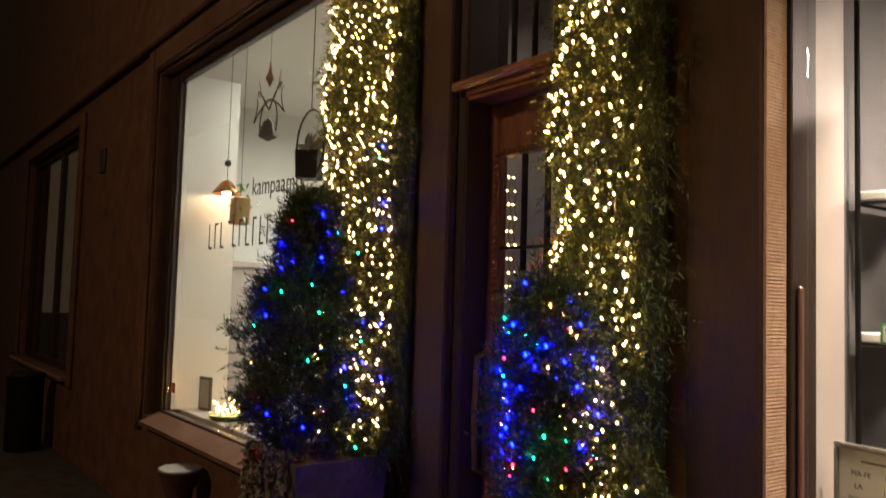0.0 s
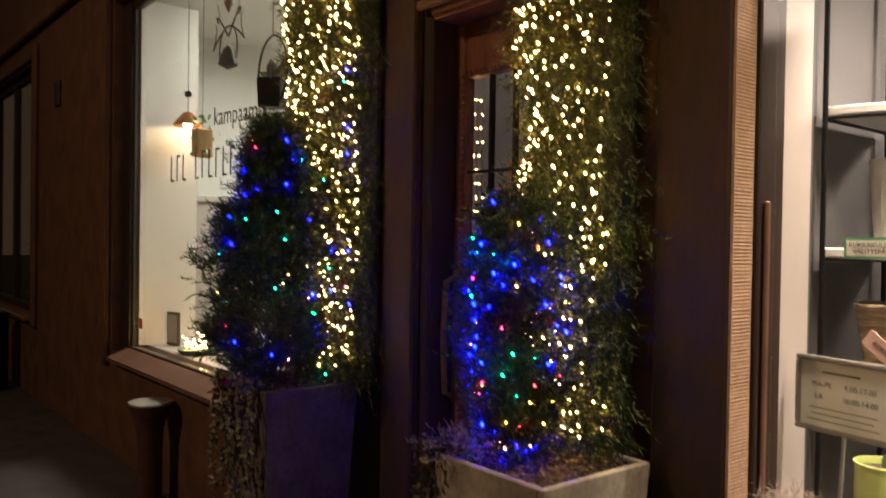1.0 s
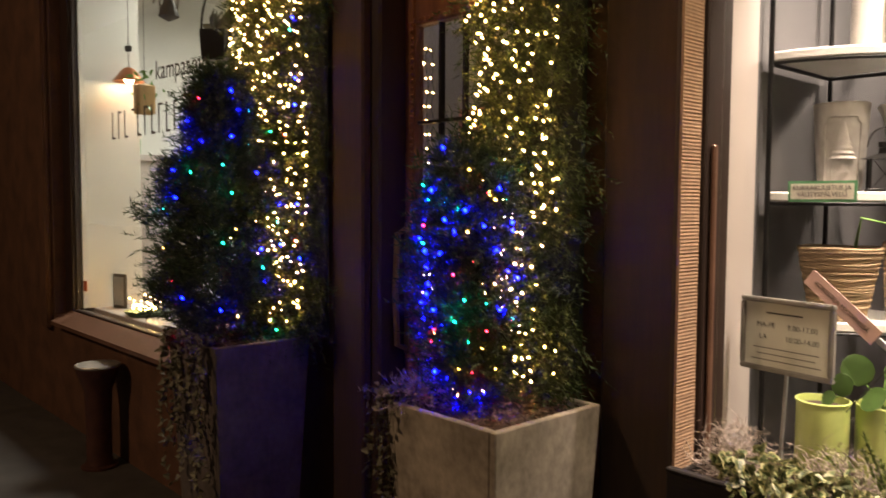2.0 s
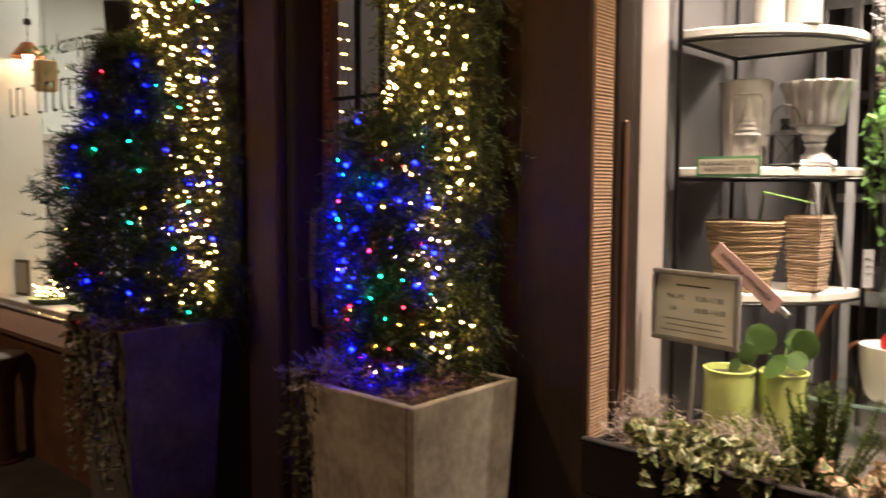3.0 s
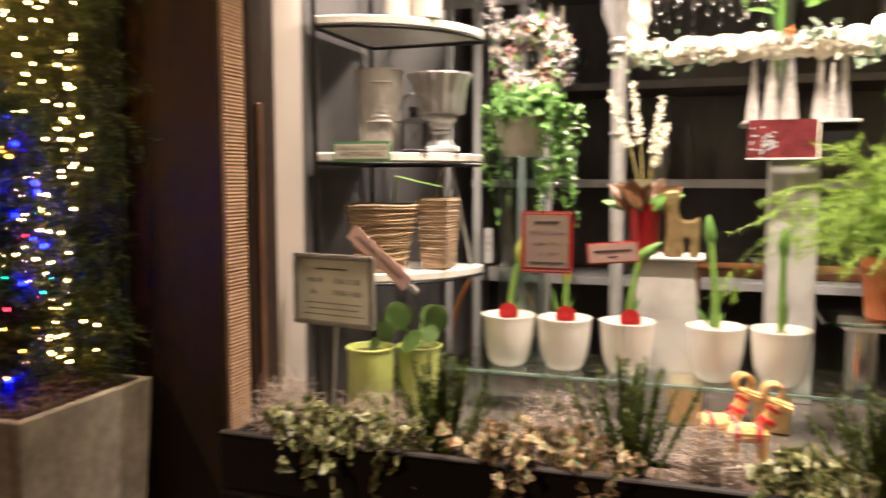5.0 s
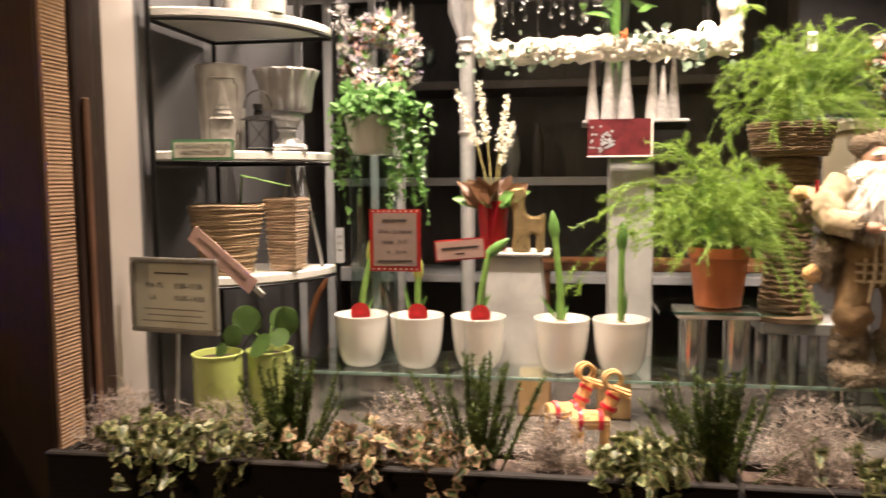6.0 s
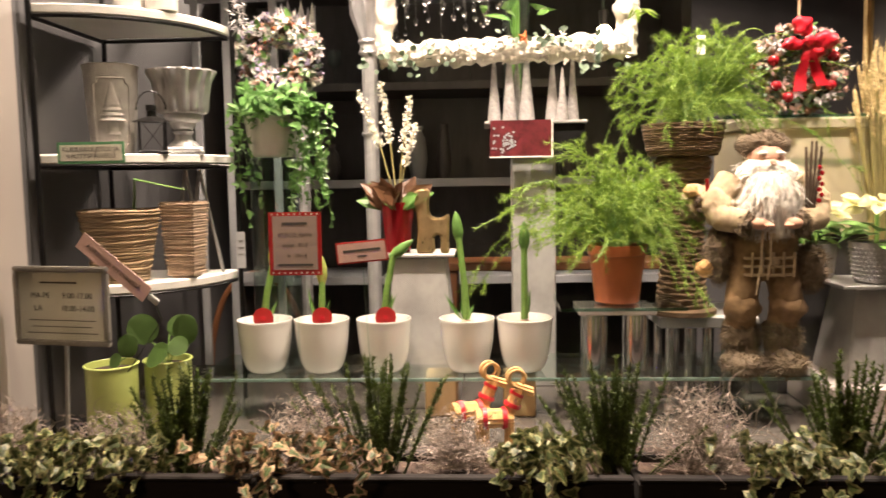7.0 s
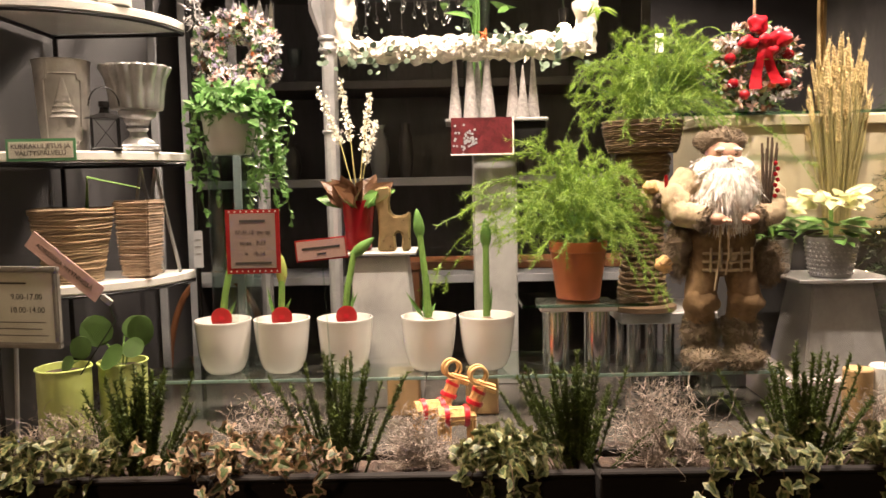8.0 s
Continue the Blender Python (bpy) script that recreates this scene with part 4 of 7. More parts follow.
# amaryllis pots
for k, (y, tag, bud, hh, lean) in enumerate(((0.522, True, "closed", 0.185, -0.03), (0.357, True, "closed", 0.13, -0.004), (0.18, True, "opening", 0.20, -0.03), (-0.054, False, "tall", 0.25, 0.02), (-0.216, False, "tall", 0.22, 0.0))):
    at = (2.385, y, SHELF + 0.0005)
    p = thing("amaryllis_pot", "round glazed white ceramic pot on a glass shelf", "flower pot", at, group="white amaryllis pots")
    part("pot_body", lathe([(0, 0.003), (0.03, 0.003), (0.033, 0), (0.041, 0.0005), (0.0485, 0.005), (0.0565, 0.0155), (0.0635, 0.034), (0.069, 0.06), (0.0732, 0.092), (0.0762, 0.125), (0.0775, 0.143), (0.0788, 0.148), (0.078, 0.151), (0.0745, 0.151), (0.073, 0.146), (0.068, 0.11), (0.05, 0.03), (0, 0.02)], 48), "ceramic", p)
    part("soil", lathe([(0, 0.13), (0.035, 0.128), (0.0695, 0.124)], 20), "soil", p)
    a = thing("amaryllis", "amaryllis bulb with a thick green shoot", "amaryllis", (2.385, y, SHELF + 0.127), group="amaryllis shoots")
    part("bulb_top", lathe([(0, -0.004), (0.03, -0.003), (0.026, 0.008), (0.012, 0.016), (0, 0.018)], 16), "birch", a)
    top = (0.0, lean, hh)
    part("stem", tube([(0, 0, 0.02), (0, lean * 0.3, hh * 0.5), top], 0.0105, 10, taper=0.0085), "stem", a)
    tip = 0.075
    bud_bm = lathe([(0, -0.01), (0.009, -0.008), (0.016, 0.015), (0.014, 0.04), (0.006, tip - 0.01), (0, tip)], 12)
    bmesh.ops.scale(bud_bm, vec=(0.65, 1, 1), verts=bud_bm.verts)
    bmesh.ops.rotate(bud_bm, cent=(0, 0, 0), matrix=Matrix.Rotation(0.9 if bud == "opening" else -lean * 5, 3, "X"), verts=bud_bm.verts)
    bmesh.ops.translate(bud_bm, vec=top, verts=bud_bm.verts)
    part("bud", bud_bm, "leafgreen" if bud != "closed" else "budyellow", a)
    nl = 5 if k == 3 else 2
    foliage("leaf", [(0, rng.uniform(-0.015, 0.015), 0.015) for i in range(nl)], [(rng.normal() * 0.1, rng.normal() * 0.3, 1) for i in range(nl)], [(-1, 0, 0.1)] * nl, rng.uniform(0.05, 0.1, nl), 0.035, "leafgreen", a, "spear")
    if tag:
        s = thing("plant_tag", "round red paper plant tag in a pot", "plant tag", (2.385 - 0.052, y - 0.012, SHELF + 0.151), group="red plant tags")
        bm = lathe([(0, 0), (0.029, 0), (0.029, 0.0012), (0, 0.0012)], 24)
        bmesh.ops.rotate(bm, cent=(0, 0, 0), matrix=Matrix.Rotation(math.pi / 2, 3, "Y"), verts=bm.verts)
        bmesh.ops.translate(bm, vec=(-0.002, 0, 0.012), verts=bm.verts)
        part("tag_disc", bm, "tagred", s)
        part("flower_print", box(-0.0035, -0.0025, -0.007, 0.007, 0.006, 0.018), "ribbon", s)

# ---- corner rack ----
rack = thing("corner_rack", "corner rack with white quarter-round shelves and black frame", "shelf rack")
CX, CY, CR = 2.545, 1.032, 0.388


def quarter(r, n=20):
    return [(CX, CY)] + [(CX - r * math.cos(a), CY - r * math.sin(a)) for a in np.linspace(0, math.pi / 2, n)]


for z in (1.925, 1.548, 1.205):
    bm = prism(quarter(CR), z - 0.026, z)
    bmesh.ops.bevel(bm, geom=[e for e in bm.edges if abs(e.verts[0].co.z - e.verts[1].co.z) < 1e-5], offset=0.004, segments=1, affect="EDGES")
    part("shelf_board", bm, "shelfwhite", rack)
    part("shelf_rim", tube([(x, y, z - 0.031) for x, y in quarter(CR - 0.004)[1:]], 0.0045, 6), "black", rack)
    for a, b in (((CX, CY - 0.006), (CX, CY - CR + 0.004)), ((CX - 0.006, CY - 0.006), (CX - CR + 0.004, CY - 0.006))):
        part("cross_bar", tube([(*a, z - 0.033), (*b, z - 0.033)], 0.0055, 6), "black", rack)
for x, y in ((CX + 0.008, CY - CR - 0.006), (CX - CR - 0.006, CY - 0.008), (CX + 0.008, CY - 0.004)):
    part("post", tube([(x, y, BOARD + 0.001), (x, y, 2.45)], 0.0075, 8), "black", rack)

# on the rack
v = thing("stone_vase", "tall grey cast stone vase with a spruce relief", "vase", (2.315, 0.9, 1.5485), 25)
part("vase_body", lathe([(0, 0), (0.053, 0), (0.055, 0.005), (0.062, 0.09), (0.07, 0.225), (0.073, 0.238), (0.067, 0.24), (0.066, 0.22), (0.05, 0.02), (0, 0.02)], 40), "greystone", v)
bm = bmesh.new()
for k in range(7):
    z, w = 0.092 + 0.0135 * k, 0.034 - 0.0043 * k
    bmesh.ops.create_cone(bm, segments=18, radius1=w, radius2=w * 0.45, depth=0.02, cap_ends=True, matrix=Matrix.Translation((-0.0545 - z * 0.07, 0.0, z + 0.006)) @ Matrix.Diagonal((0.38, 1, 1, 1)))
for z, r1, r2, h in ((0.07, 0.012, 0.015, 0.022), (0.0555, 0.018, 0.017, 0.007)):
    bmesh.ops.create_cone(bm, segments=14, radius1=r1, radius2=r2, depth=h, cap_ends=True, matrix=Matrix.Translation((-0.0575, 0, z)) @ Matrix.Diagonal((0.5, 1, 1, 1)))
part("spruce_relief", bm, "greystone", v)
pl = [(0.03, 0.016), (0.032, 0.026), (0.04, 0.03), (0.044, 0.183), (0.036, 0.188), (0.034, 0.2), (0, 0.2), (-0.034, 0.2), (-0.036, 0.188), (-0.044, 0.183), (-0.04, 0.03), (-0.032, 0.026), (-0.03, 0.016), (0, 0.016)]
part("panel_moulding", tube([(-(math.sqrt(max(0.0, (0.0555 + 0.066 * z) ** 2 - y * y))) - 0.001, y, z) for y, z in pl + pl[:1]], 0.0026, 6), "greystone", v)
u = thing("fluted_urn", "silver fluted goblet urn on a square foot", "urn", (2.40, 0.738, 1.5485), 25)
fl = lambda a, z: 0.86 + (0.19 * abs(math.cos(7 * a)) ** 0.7 if z > 0.085 else 0.1)
part("urn_bowl", lathe([(0, 0.112), (0.05, 0.112), (0.066, 0.116), (0.069, 0.124), (0.071, 0.155), (0.079, 0.2), (0.093, 0.228), (0.091, 0.233), (0.077, 0.21), (0.06, 0.14), (0, 0.125)], 98, wobble=fl), "silverpaint", u)
part("urn_base", lathe([(0, 0.07), (0.025, 0.07), (0.03, 0.075), (0.034, 0.088), (0.045, 0.096), (0.05, 0.104), (0.05, 0.1115), (0, 0.1115)], 56, wobble=lambda a, z: 1 + (0.05 * abs(math.cos(14 * a)) if z < 0.097 else 0)), "silverpaint", u)
part("urn_stem", lathe([(0, 0.02), (0.045, 0.02), (0.04, 0.03), (0.026, 0.04), (0.022, 0.055), (0.03, 0.064), (0.024, 0.0695), (0, 0.0695)], 32), "silverpaint", u)
part("urn_foot", box(-0.05, 0.05, -0.05, 0.05, 0.004, 0.0195, 0.004), "silverpaint", u)
for sx in (-1, 1):
    for sy in (-1, 1):
        bm = bmesh.new()
        ball(bm, (sx * 0.042, sy * 0.042, 0.007), 0.011, 2, 0.6)
        part("ball_foot", bm, "silverpaint", u)
L = thing("lantern", "small black metal lantern with glass sides", "lantern", (2.30, 0.786, 1.5485), 25)
L.scale = (1.05, 1.05, 1.0)
part("base", box(-0.036, 0.036, -0.036, 0.036, 0, 0.008, 0.002), "black", L)
for sx in (-1, 1):
    for sy in (-1, 1):
        part("post", box(sx * 0.031 - 0.003, sx * 0.031 + 0.003, sy * 0.031 - 0.003, sy * 0.031 + 0.003, 0.0085, 0.085), "black", L)
part("roof", lathe([(0, 0.115), (0.01, 0.115), (0.012, 0.1), (0.052, 0.0855), (0, 0.0855)], 4), "black", L)
part("chimney", lathe([(0, 0.1155), (0.013, 0.1155), (0.013, 0.13), (0, 0.13)], 14), "black", L)
part("handle", tube([(0, 0.036 * math.cos(a), 0.118 + 0.05 * math.sin(a)) for a in np.linspace(0, math.pi, 12)], 0.0018, 5), "black", L)
for sy in (-1, 1):
    part("wire_cross", tube([(-0.034, -0.026 * sy, 0.01), (-0.034, 0.026 * sy, 0.083)], 0.001, 4), "black", L)
for y, r, h in ((0.845, 0.043, 0.3), (0.755, 0.043, 0.33)):
    c = thing("white_cylinder_vase", "tall white cylinder vase on the top shelf", "vase", (2.33, y, 1.9255), group="white vases on the rack")
    part("vase_body", lathe([(0, 0), (r - 0.003, 0), (r, 0.004), (r * 1.03, h), (r * 0.92, h), (r * 0.9, 0.02), (0, 0.02)], 28), "ceramic", c)
# rope baskets
b = thing("rope_basket", "conical basket wound of coarse straw rope", "basket", (2.285, 0.882, 1.2055))
for k in range(24):
    z = 0.005 + k * 0.0081
    r = 0.068 + 0.034 * k / 23 + rng.uniform(-0.0015, 0.0015)
    part("rope_coil", tube([(r * math.cos(a), r * math.sin(a), z + 0.0015 * math.sin(a * 3 + k)) for a in np.linspace(0, 2 * math.pi, 30)], rng.uniform(0.0042, 0.0054), 6), "rope", b)
part("lining", lathe([(0, 0.004), (0.066, 0.004), (0.1, 0.185), (0.092, 0.185), (0.056, 0.012), (0, 0.012)], 28), "soil", b)
b = thing("bark_pot", "square tapered pot of woven bark", "basket", (2.37, 0.735, 1.2055))
bm = lathe([(0, 0), (0.053, 0), (0.061, 0.1), (0.07, 0.212), (0.063, 0.212), (0.048, 0.02), (0, 0.02)], 4)
bmesh.ops.rotate(bm, cent=(0, 0, 0), matrix=Matrix.Rotation(radians(40), 3, "Z"), verts=bm.verts)
bmesh.ops.bevel(bm, geom=list(bm.edges), offset=0.006, segments=2, affect="EDGES")
part("pot_body", bm, "birch", b)
for k in range(26):
    z = 0.008 + 0.0079 * k
    r = 0.0535 + 0.0165 * (z / 0.212) + rng.uniform(-0.001, 0.0015)
    ring = [(r * math.cos(a + radians(40)), r * math.sin(a + radians(40)), z + rng.uniform(-0.002, 0.002)) for a in np.linspace(0, 2 * math.pi, 5)]
    part("bark_strip", tube(ring, 0.0026, 5), "birch", b)
# folded blue-grey trestle behind the pots, a bent reed
t = thing("metal_trestle", "blue grey folded metal plant stand", "plant stand", (2.46, 0.76, 1.2055))
for a, b in (((0, -0.05, 0), (0, 0.0, 0.3)), ((0, 0.05, 0), (0, 0.0, 0.3)), ((0, -0.1, 0), (0, -0.04, 0.3)), ((0, 0.0, 0), (0, -0.04, 0.3))):
    part("strut", tube([a, b], 0.005, 6), "zinc", t)
part("cross_strut", tube([(0, -0.06, 0.14), (0, 0.03, 0.14)], 0.004, 6), "zinc", t)
r = thing("reed", "single bent pale green reed across the rack", "reed", (2.25, 0.75, 1.2055))
part("reed_blade", tube([(0.12, 0.1, 0.0), (0.06, 0.1, 0.2), (-0.02, 0.06, 0.275), (0.02, -0.06, 0.245)], 0.006, 5, taper=0.002), "stem", r)

# lime green cans with round-leaved plants
for x, y, h, r in ((2.14, 0.855, 0.205, 0.064), (2.22, 0.74, 0.2, 0.06)):
    c = thing("green_can", "lime green tin can planter", "plant pot", (x, y, BOARD + 0.0005), group="lime green cans")
    part("can_body", lathe([(0, 0), (r * 0.97, 0), (r, 0.004), (r, h), (r + 0.003, h + 0.002), (r - 0.002, h + 0.004), (r - 0.004, h - 0.02), (0, h - 0.04)], 36), "lime", c)
    part("soil", lathe([(0, h - 0.008), (r * 0.5, h - 0.009), (r - 0.005, h - 0.013)], 24), "soil", c)
    part("rolled_rim", tube([((r + 0.001) * math.cos(a), (r + 0.001) * math.sin(a), h + 0.002) for a in np.linspace(0, 2 * math.pi, 30)], 0.003, 6), "lime", c)
    g = thing("round_leaf_plant", "house plant with round glossy green leaves", "house plant", (x, y, BOARD + h - 0.02), group="round-leaved plants")
    leaves = ((-0.01, 0.035, 0.045, 0.085, (-0.1, 0.45, 0.75)), (-0.045, 0.03, 0.02, 0.078, (-0.5, -0.75, 0.05)), (-0.01, -0.045, 0.04, 0.082, (0.0, -0.25, 0.8)), (-0.03, -0.02, 0.05, 0.06, (-0.3, -0.8, -0.3)), (0.02, 0.0, 0.06, 0.065, (0.2, -0.5, 0.5))) if y < 0.8 else ((-0.02, -0.005, 0.0, 0.045, (-0.2, -0.7, 0.4)), (0.0, -0.04, 0.015, 0.062, (0.1, -0.2, 1.0)))
    for ex, ey, ez, size, tip in leaves:
        ez += 0.025
        part("leaf_stalk", tube([(0, 0, -0.01), (ex * 0.4, ey * 0.4, ez * 0.7), (ex, ey, ez)], 0.0022, 5), "stem", g)
        foliage("leaf", [(ex, ey, ez)], [tip], [(-0.85, 0.0, 0.55)], size, size * 1.05, "roundleaf", g, "round")

# ---- signs ----
s = thing("hours_sign", "silver framed opening hours sign on a metal stake", "sign")
s.matrix_world = pose(1.968, 0.88, 1.188, 0, 0, -10.5)
W, H = 0.127, 0.093
part("sheet", box(-0.003, 0.0, -W + 0.012, W - 0.012, -H + 0.012, H - 0.012), "signpaper", s)
for args in ((-W, W, H - 0.013, H), (-W, W, -H, -H + 0.013), (-W, -W + 0.013, -H + 0.0135, H - 0.0135), (W - 0.013, W, -H + 0.0135, H - 0.0135)):
    part("frame_bar", box(-0.01, 0.006, *args, 0.003, seg=2), "frame_silver", s)
bar(s, -0.005, 0.055, 0.1, 0.004, x=-0.0042)
for txt, y, z in (("MA-PE", 0.055, 0.024), ("9.00-17.00", -0.045, 0.024), ("LA", 0.062, -0.006), ("10.00-14.00", -0.045, -0.006)):
    letters(txt, 0.019, (-0.0042, y, z), FACE, s)
for z, w in ((-0.034, 0.18), (-0.049, 0.16), (-0.064, 0.19)):
    bar(s, 0, z, w, 0.002, x=-0.0042)
part("stake", tube([(0.014, 0.02, -H - 0.295), (0.01, 0.0, -0.05)], 0.005, 7), "zinc", s)
s = thing("address_sign", "slanted pale pink paper strip sign with capital letters", "sign")
s.matrix_world = pose(1.975, 0.755, 1.277, 38, 0, -8)
part("strip", box(-0.002, 0.0, -0.105, 0.105, -0.021, 0.021), "rosepaper", s)
letters("ADRESSEJA MYYNNISSÄ", 0.0158, (-0.0028, 0, 0), FACE, s)
part("clip", box(0.0005, 0.006, -0.137, -0.108, -0.009, 0.007, 0.002), "zinc", s)
part("stick", tube([(0.004, -0.12, 0.0), (0.02, -0.16, -0.035), (0.03, -0.16, -0.2)], 0.0016, 5), "wire", s)
s = thing("delivery_sign", "cream card sign with green border on a shelf edge", "sign", (2.132, 0.873, 1.548))
part("card", box(-0.001, 0.001, -0.086, 0.086, -0.027, 0.027), "greencard", s)
part("card_face", box(-0.0022, -0.0012, -0.079, 0.079, -0.020, 0.020), "paper", s)
letters("KUKKAKULJETUS JA\nVÄLITYSPALVELU", 0.0165, (-0.0028, 0, 0.0), FACE, s)
s = thing("holiday_sign", "handwritten grey notice with red snowflake border", "sign", (2.037, 0.341, 1.321), 0)
part("card", box(-0.001, 0.001, -0.063, 0.063, -0.075, 0.075), "tagred", s)
part("card_face", box(-0.0022, -0.0012, -0.053, 0.053, -0.062, 0.066), "greypaper", s)
for txt, y, z in (("27-31.12  (to-la)", 0.0, 0.022), ("to-pe   9-17", 0.0, -0.003), ("la   10-14", -0.004, -0.028)):
    letters(txt, 0.0125, (-0.0028, y, z), FACE, s)
bar(s, 0.0, 0.048, 0.06, 0.006, x=-0.0033)
bar(s, 0.0, -0.05, 0.085, 0.005, x=-0.0033)
for i in range(9):
    part("snowflake", box(-0.0022, -0.0012, -0.056 + i * 0.0135, -0.0525 + i * 0.0135, 0.0685, 0.072), "paper", s)
    part("snowflake", box(-0.0022, -0.0012, -0.056 + i * 0.0135, -0.0525 + i * 0.0135, -0.071, -0.0675), "paper", s)
part("stake", tube([(0.004, 0.0, -0.52), (0.003, 0.0, 0.06)], 0.0025, 5), "clear", s)
s = thing("price_sign", "small rose paper sign with red border", "sign")
s.matrix_world = pose(2.05, 0.185, 1.299, -5, 0, 0)
part("card", box(-0.001, 0.001, -0.061, 0.061, -0.026, 0.026), "tagred", s)
part("card_face", box(-0.0022, -0.0012, -0.057, 0.057, -0.022, 0.022), "rosepaper", s)
bar(s, 0, 0.004, 0.09, 0.0055, x=-0.0033)
bar(s, 0, -0.01, 0.022, 0.004, x=-0.0033)
part("stake", tube([(0.004, 0.02, -0.498), (0.003, 0.0, 0.0)], 0.002, 5), "clear", s)

# ---- taller display: stands, plants, wreaths ----


def fern(at, n_stem, reach, height, label, seed, droop=0.5, bias=(0, 0, 0)):
    """An asparagus fern: arching stems with fine feathery needles."""
    global rng
    keep, rng = rng, np.random.default_rng(seed)
    g = thing("asparagus_fern", label, "fern", at, group="asparagus ferns")
    bm = bmesh.new()
    B, D = [], []

    def frond(pts, whorls, start):
        """One bristly shoot: a thin stem with needles standing off all round."""
        P = np.array(pts)
        for u in np.linspace(start, 1, whorls):
            k = u * (len(P) - 1)
            j = min(len(P) - 2, int(k))
            q = P[j] + (P[j + 1] - P[j]) * (k - j)
            d = (P[j + 1] - P[j]) / (np.linalg.norm(P[j + 1] - P[j]) + 1e-9)
            for s in range(4):
                B.append(q + rng.normal(size=3) * 0.001)
                D.append(d * 0.75 + unit(1)[0] * 0.85)

    for i in range(n_stem):
        a = rng.uniform(0, 2 * math.pi)
        long = i % 8 == 0
        R = reach * rng.uniform(0.25, 1.0) * (1.25 if long else 1.0)
        hh = height * rng.uniform(0.3, 1.12) * (1.1 - 0.4 * R / reach)
        o = np.array([math.cos(a) * 0.6, math.sin(a), 0]) + np.array(bias)
        sag = droop * (2.2 if long else 1.0)
        pts = [tuple(o * R * u ** 1.15 + np.array([0, 0, hh * math.sin(min(1, u * 1.1) * 1.75) - sag * R * u ** 3]) + rng.normal(size=3) * 0.004) for u in np.linspace(0, 1, 10)]
        tube(pts, 0.0014, 3, bm=bm, taper=0.0007)
        frond(pts, 34, 0.3)
        P = np.array(pts)
        for j in rng.integers(3, 9, 4):      # side shoots
            d = P[j] - P[j - 1]
            d = d / (np.linalg.norm(d) + 1e-9) * 0.7 + unit(1)[0] * 0.7
            L = rng.uniform(0.035, 0.085)
            side = [tuple(P[j] + d * L * u - np.array([0, 0, 0.3 * L * u * u])) for u in np.linspace(0, 1, 4)]
            tube(side, 0.0009, 3, bm=bm, taper=0.0005)
            frond(side, 13, 0.15)
    tagged(part("stem", bm, "stem", g), kind="stuff")
    n = len(B)
    tagged(foliage("feathery_foliage", B, D, unit(n), rng.uniform(0.011, 0.02, n), 0.002, "fern", g, "needle"), kind="stuff")
    rng = keep
    return g


# chrome-legged glass table with the terracotta pot
t = thing("display_table", "small glass topped table on chrome cylinders", "display stand", (2.40, -0.47, SHELF + 0.0005))
for dy in (0.06, -0.055):
    part("chrome_leg", lathe([(0, 0), (0.036, 0), (0.036, 0.162), (0, 0.162)], 32, at=(0, dy, 0)), "chrome", t)
part("white_block", box(-0.07, 0.07, -0.1, 0.11, 0.1625, 0.182, 0.003), "white", t)
p = part("glass_top", box(-0.12, 0.12, -0.17, 0.165, 0.1825, 0.192, 0.002), "clear", t)
p.visible_shadow = False
part("glass_edge", box(-0.1235, -0.1205, -0.17, 0.165, 0.183, 0.1915), "greenglass", t)
PT = SHELF + 0.193
p = pot("terracotta_pot", "plain terracotta flower pot on a glass table", (2.38, -0.47, PT), 0.079, 0.06, 0.16, "terracotta", 0.004, 36, rim=0.003, foot_round=0)
fern((2.38, -0.47, PT + 0.13), 92, 0.34, 0.3, "lush light green asparagus fern in a terracotta pot", 11, 0.3, (0, 0.16, 0))
# second low table with chrome tubes
t = thing("display_table", "low display table with chrome tube legs", "display stand", (2.66, -0.74, BOARD + 0.0005))
part("top_board", box(-0.13, 0.13, -0.17, 0.12, 0.215, 0.25, 0.004), "zinc", t)
for dx in (-0.09, 0.08):
    for k in range(5):
        part("chrome_tube", lathe([(0, 0), (0.014, 0), (0.014, 0.2145), (0, 0.2145)], 14, at=(dx, -0.14 + k * 0.055, 0)), "chrome", t)
# tall wicker stand with a second fern
b = thing("wicker_stand", "tall dark wicker column with a basket top", "plant stand", (2.60, -0.70, BOARD + 0.251))
part("column", lathe([(0, 0), (0.1, 0), (0.1, 0.015), (0.075, 0.02), (0.06, 0.15), (0.062, 0.3), (0.08, 0.46), (0.075, 0.47), (0, 0.47)], 28, wobble=lambda a, z: 1 + 0.02 * math.cos(14 * a)), "wicker", b)
for k in range(26):
    z = 0.03 + k * 0.017
    r = float(np.interp(z, [0.02, 0.15, 0.3, 0.46], [0.076, 0.062, 0.064, 0.082]))
    part("wicker_strand", tube([(r * math.cos(a), r * math.sin(a), z + 0.003 * math.cos(7 * a + k * math.pi)) for a in np.linspace(0, 2 * math.pi, 36)], 0.0045, 5), "wicker", b)
part("basket", lathe([(0, 0.472), (0.09, 0.472), (0.105, 0.50), (0.112, 0.565), (0.104, 0.565), (0.09, 0.53), (0, 0.53)], 30), "wicker", b)
for k in range(14):
    z = 0.476 + k * 0.0068
    r = 0.098 + 0.019 * (k / 13) ** 0.7 + rng.uniform(-0.001, 0.002)
    part("wicker_strand", tube([(r * (1 + 0.012 * math.cos(15 * a + k * math.pi)) * math.cos(a), r * (1 + 0.012 * math.cos(15 * a + k * math.pi)) * math.sin(a), z + rng.uniform(-0.001, 0.001)) for a in np.linspace(0, 2 * math.pi, 61)], 0.0036, 5), "wicker", b)
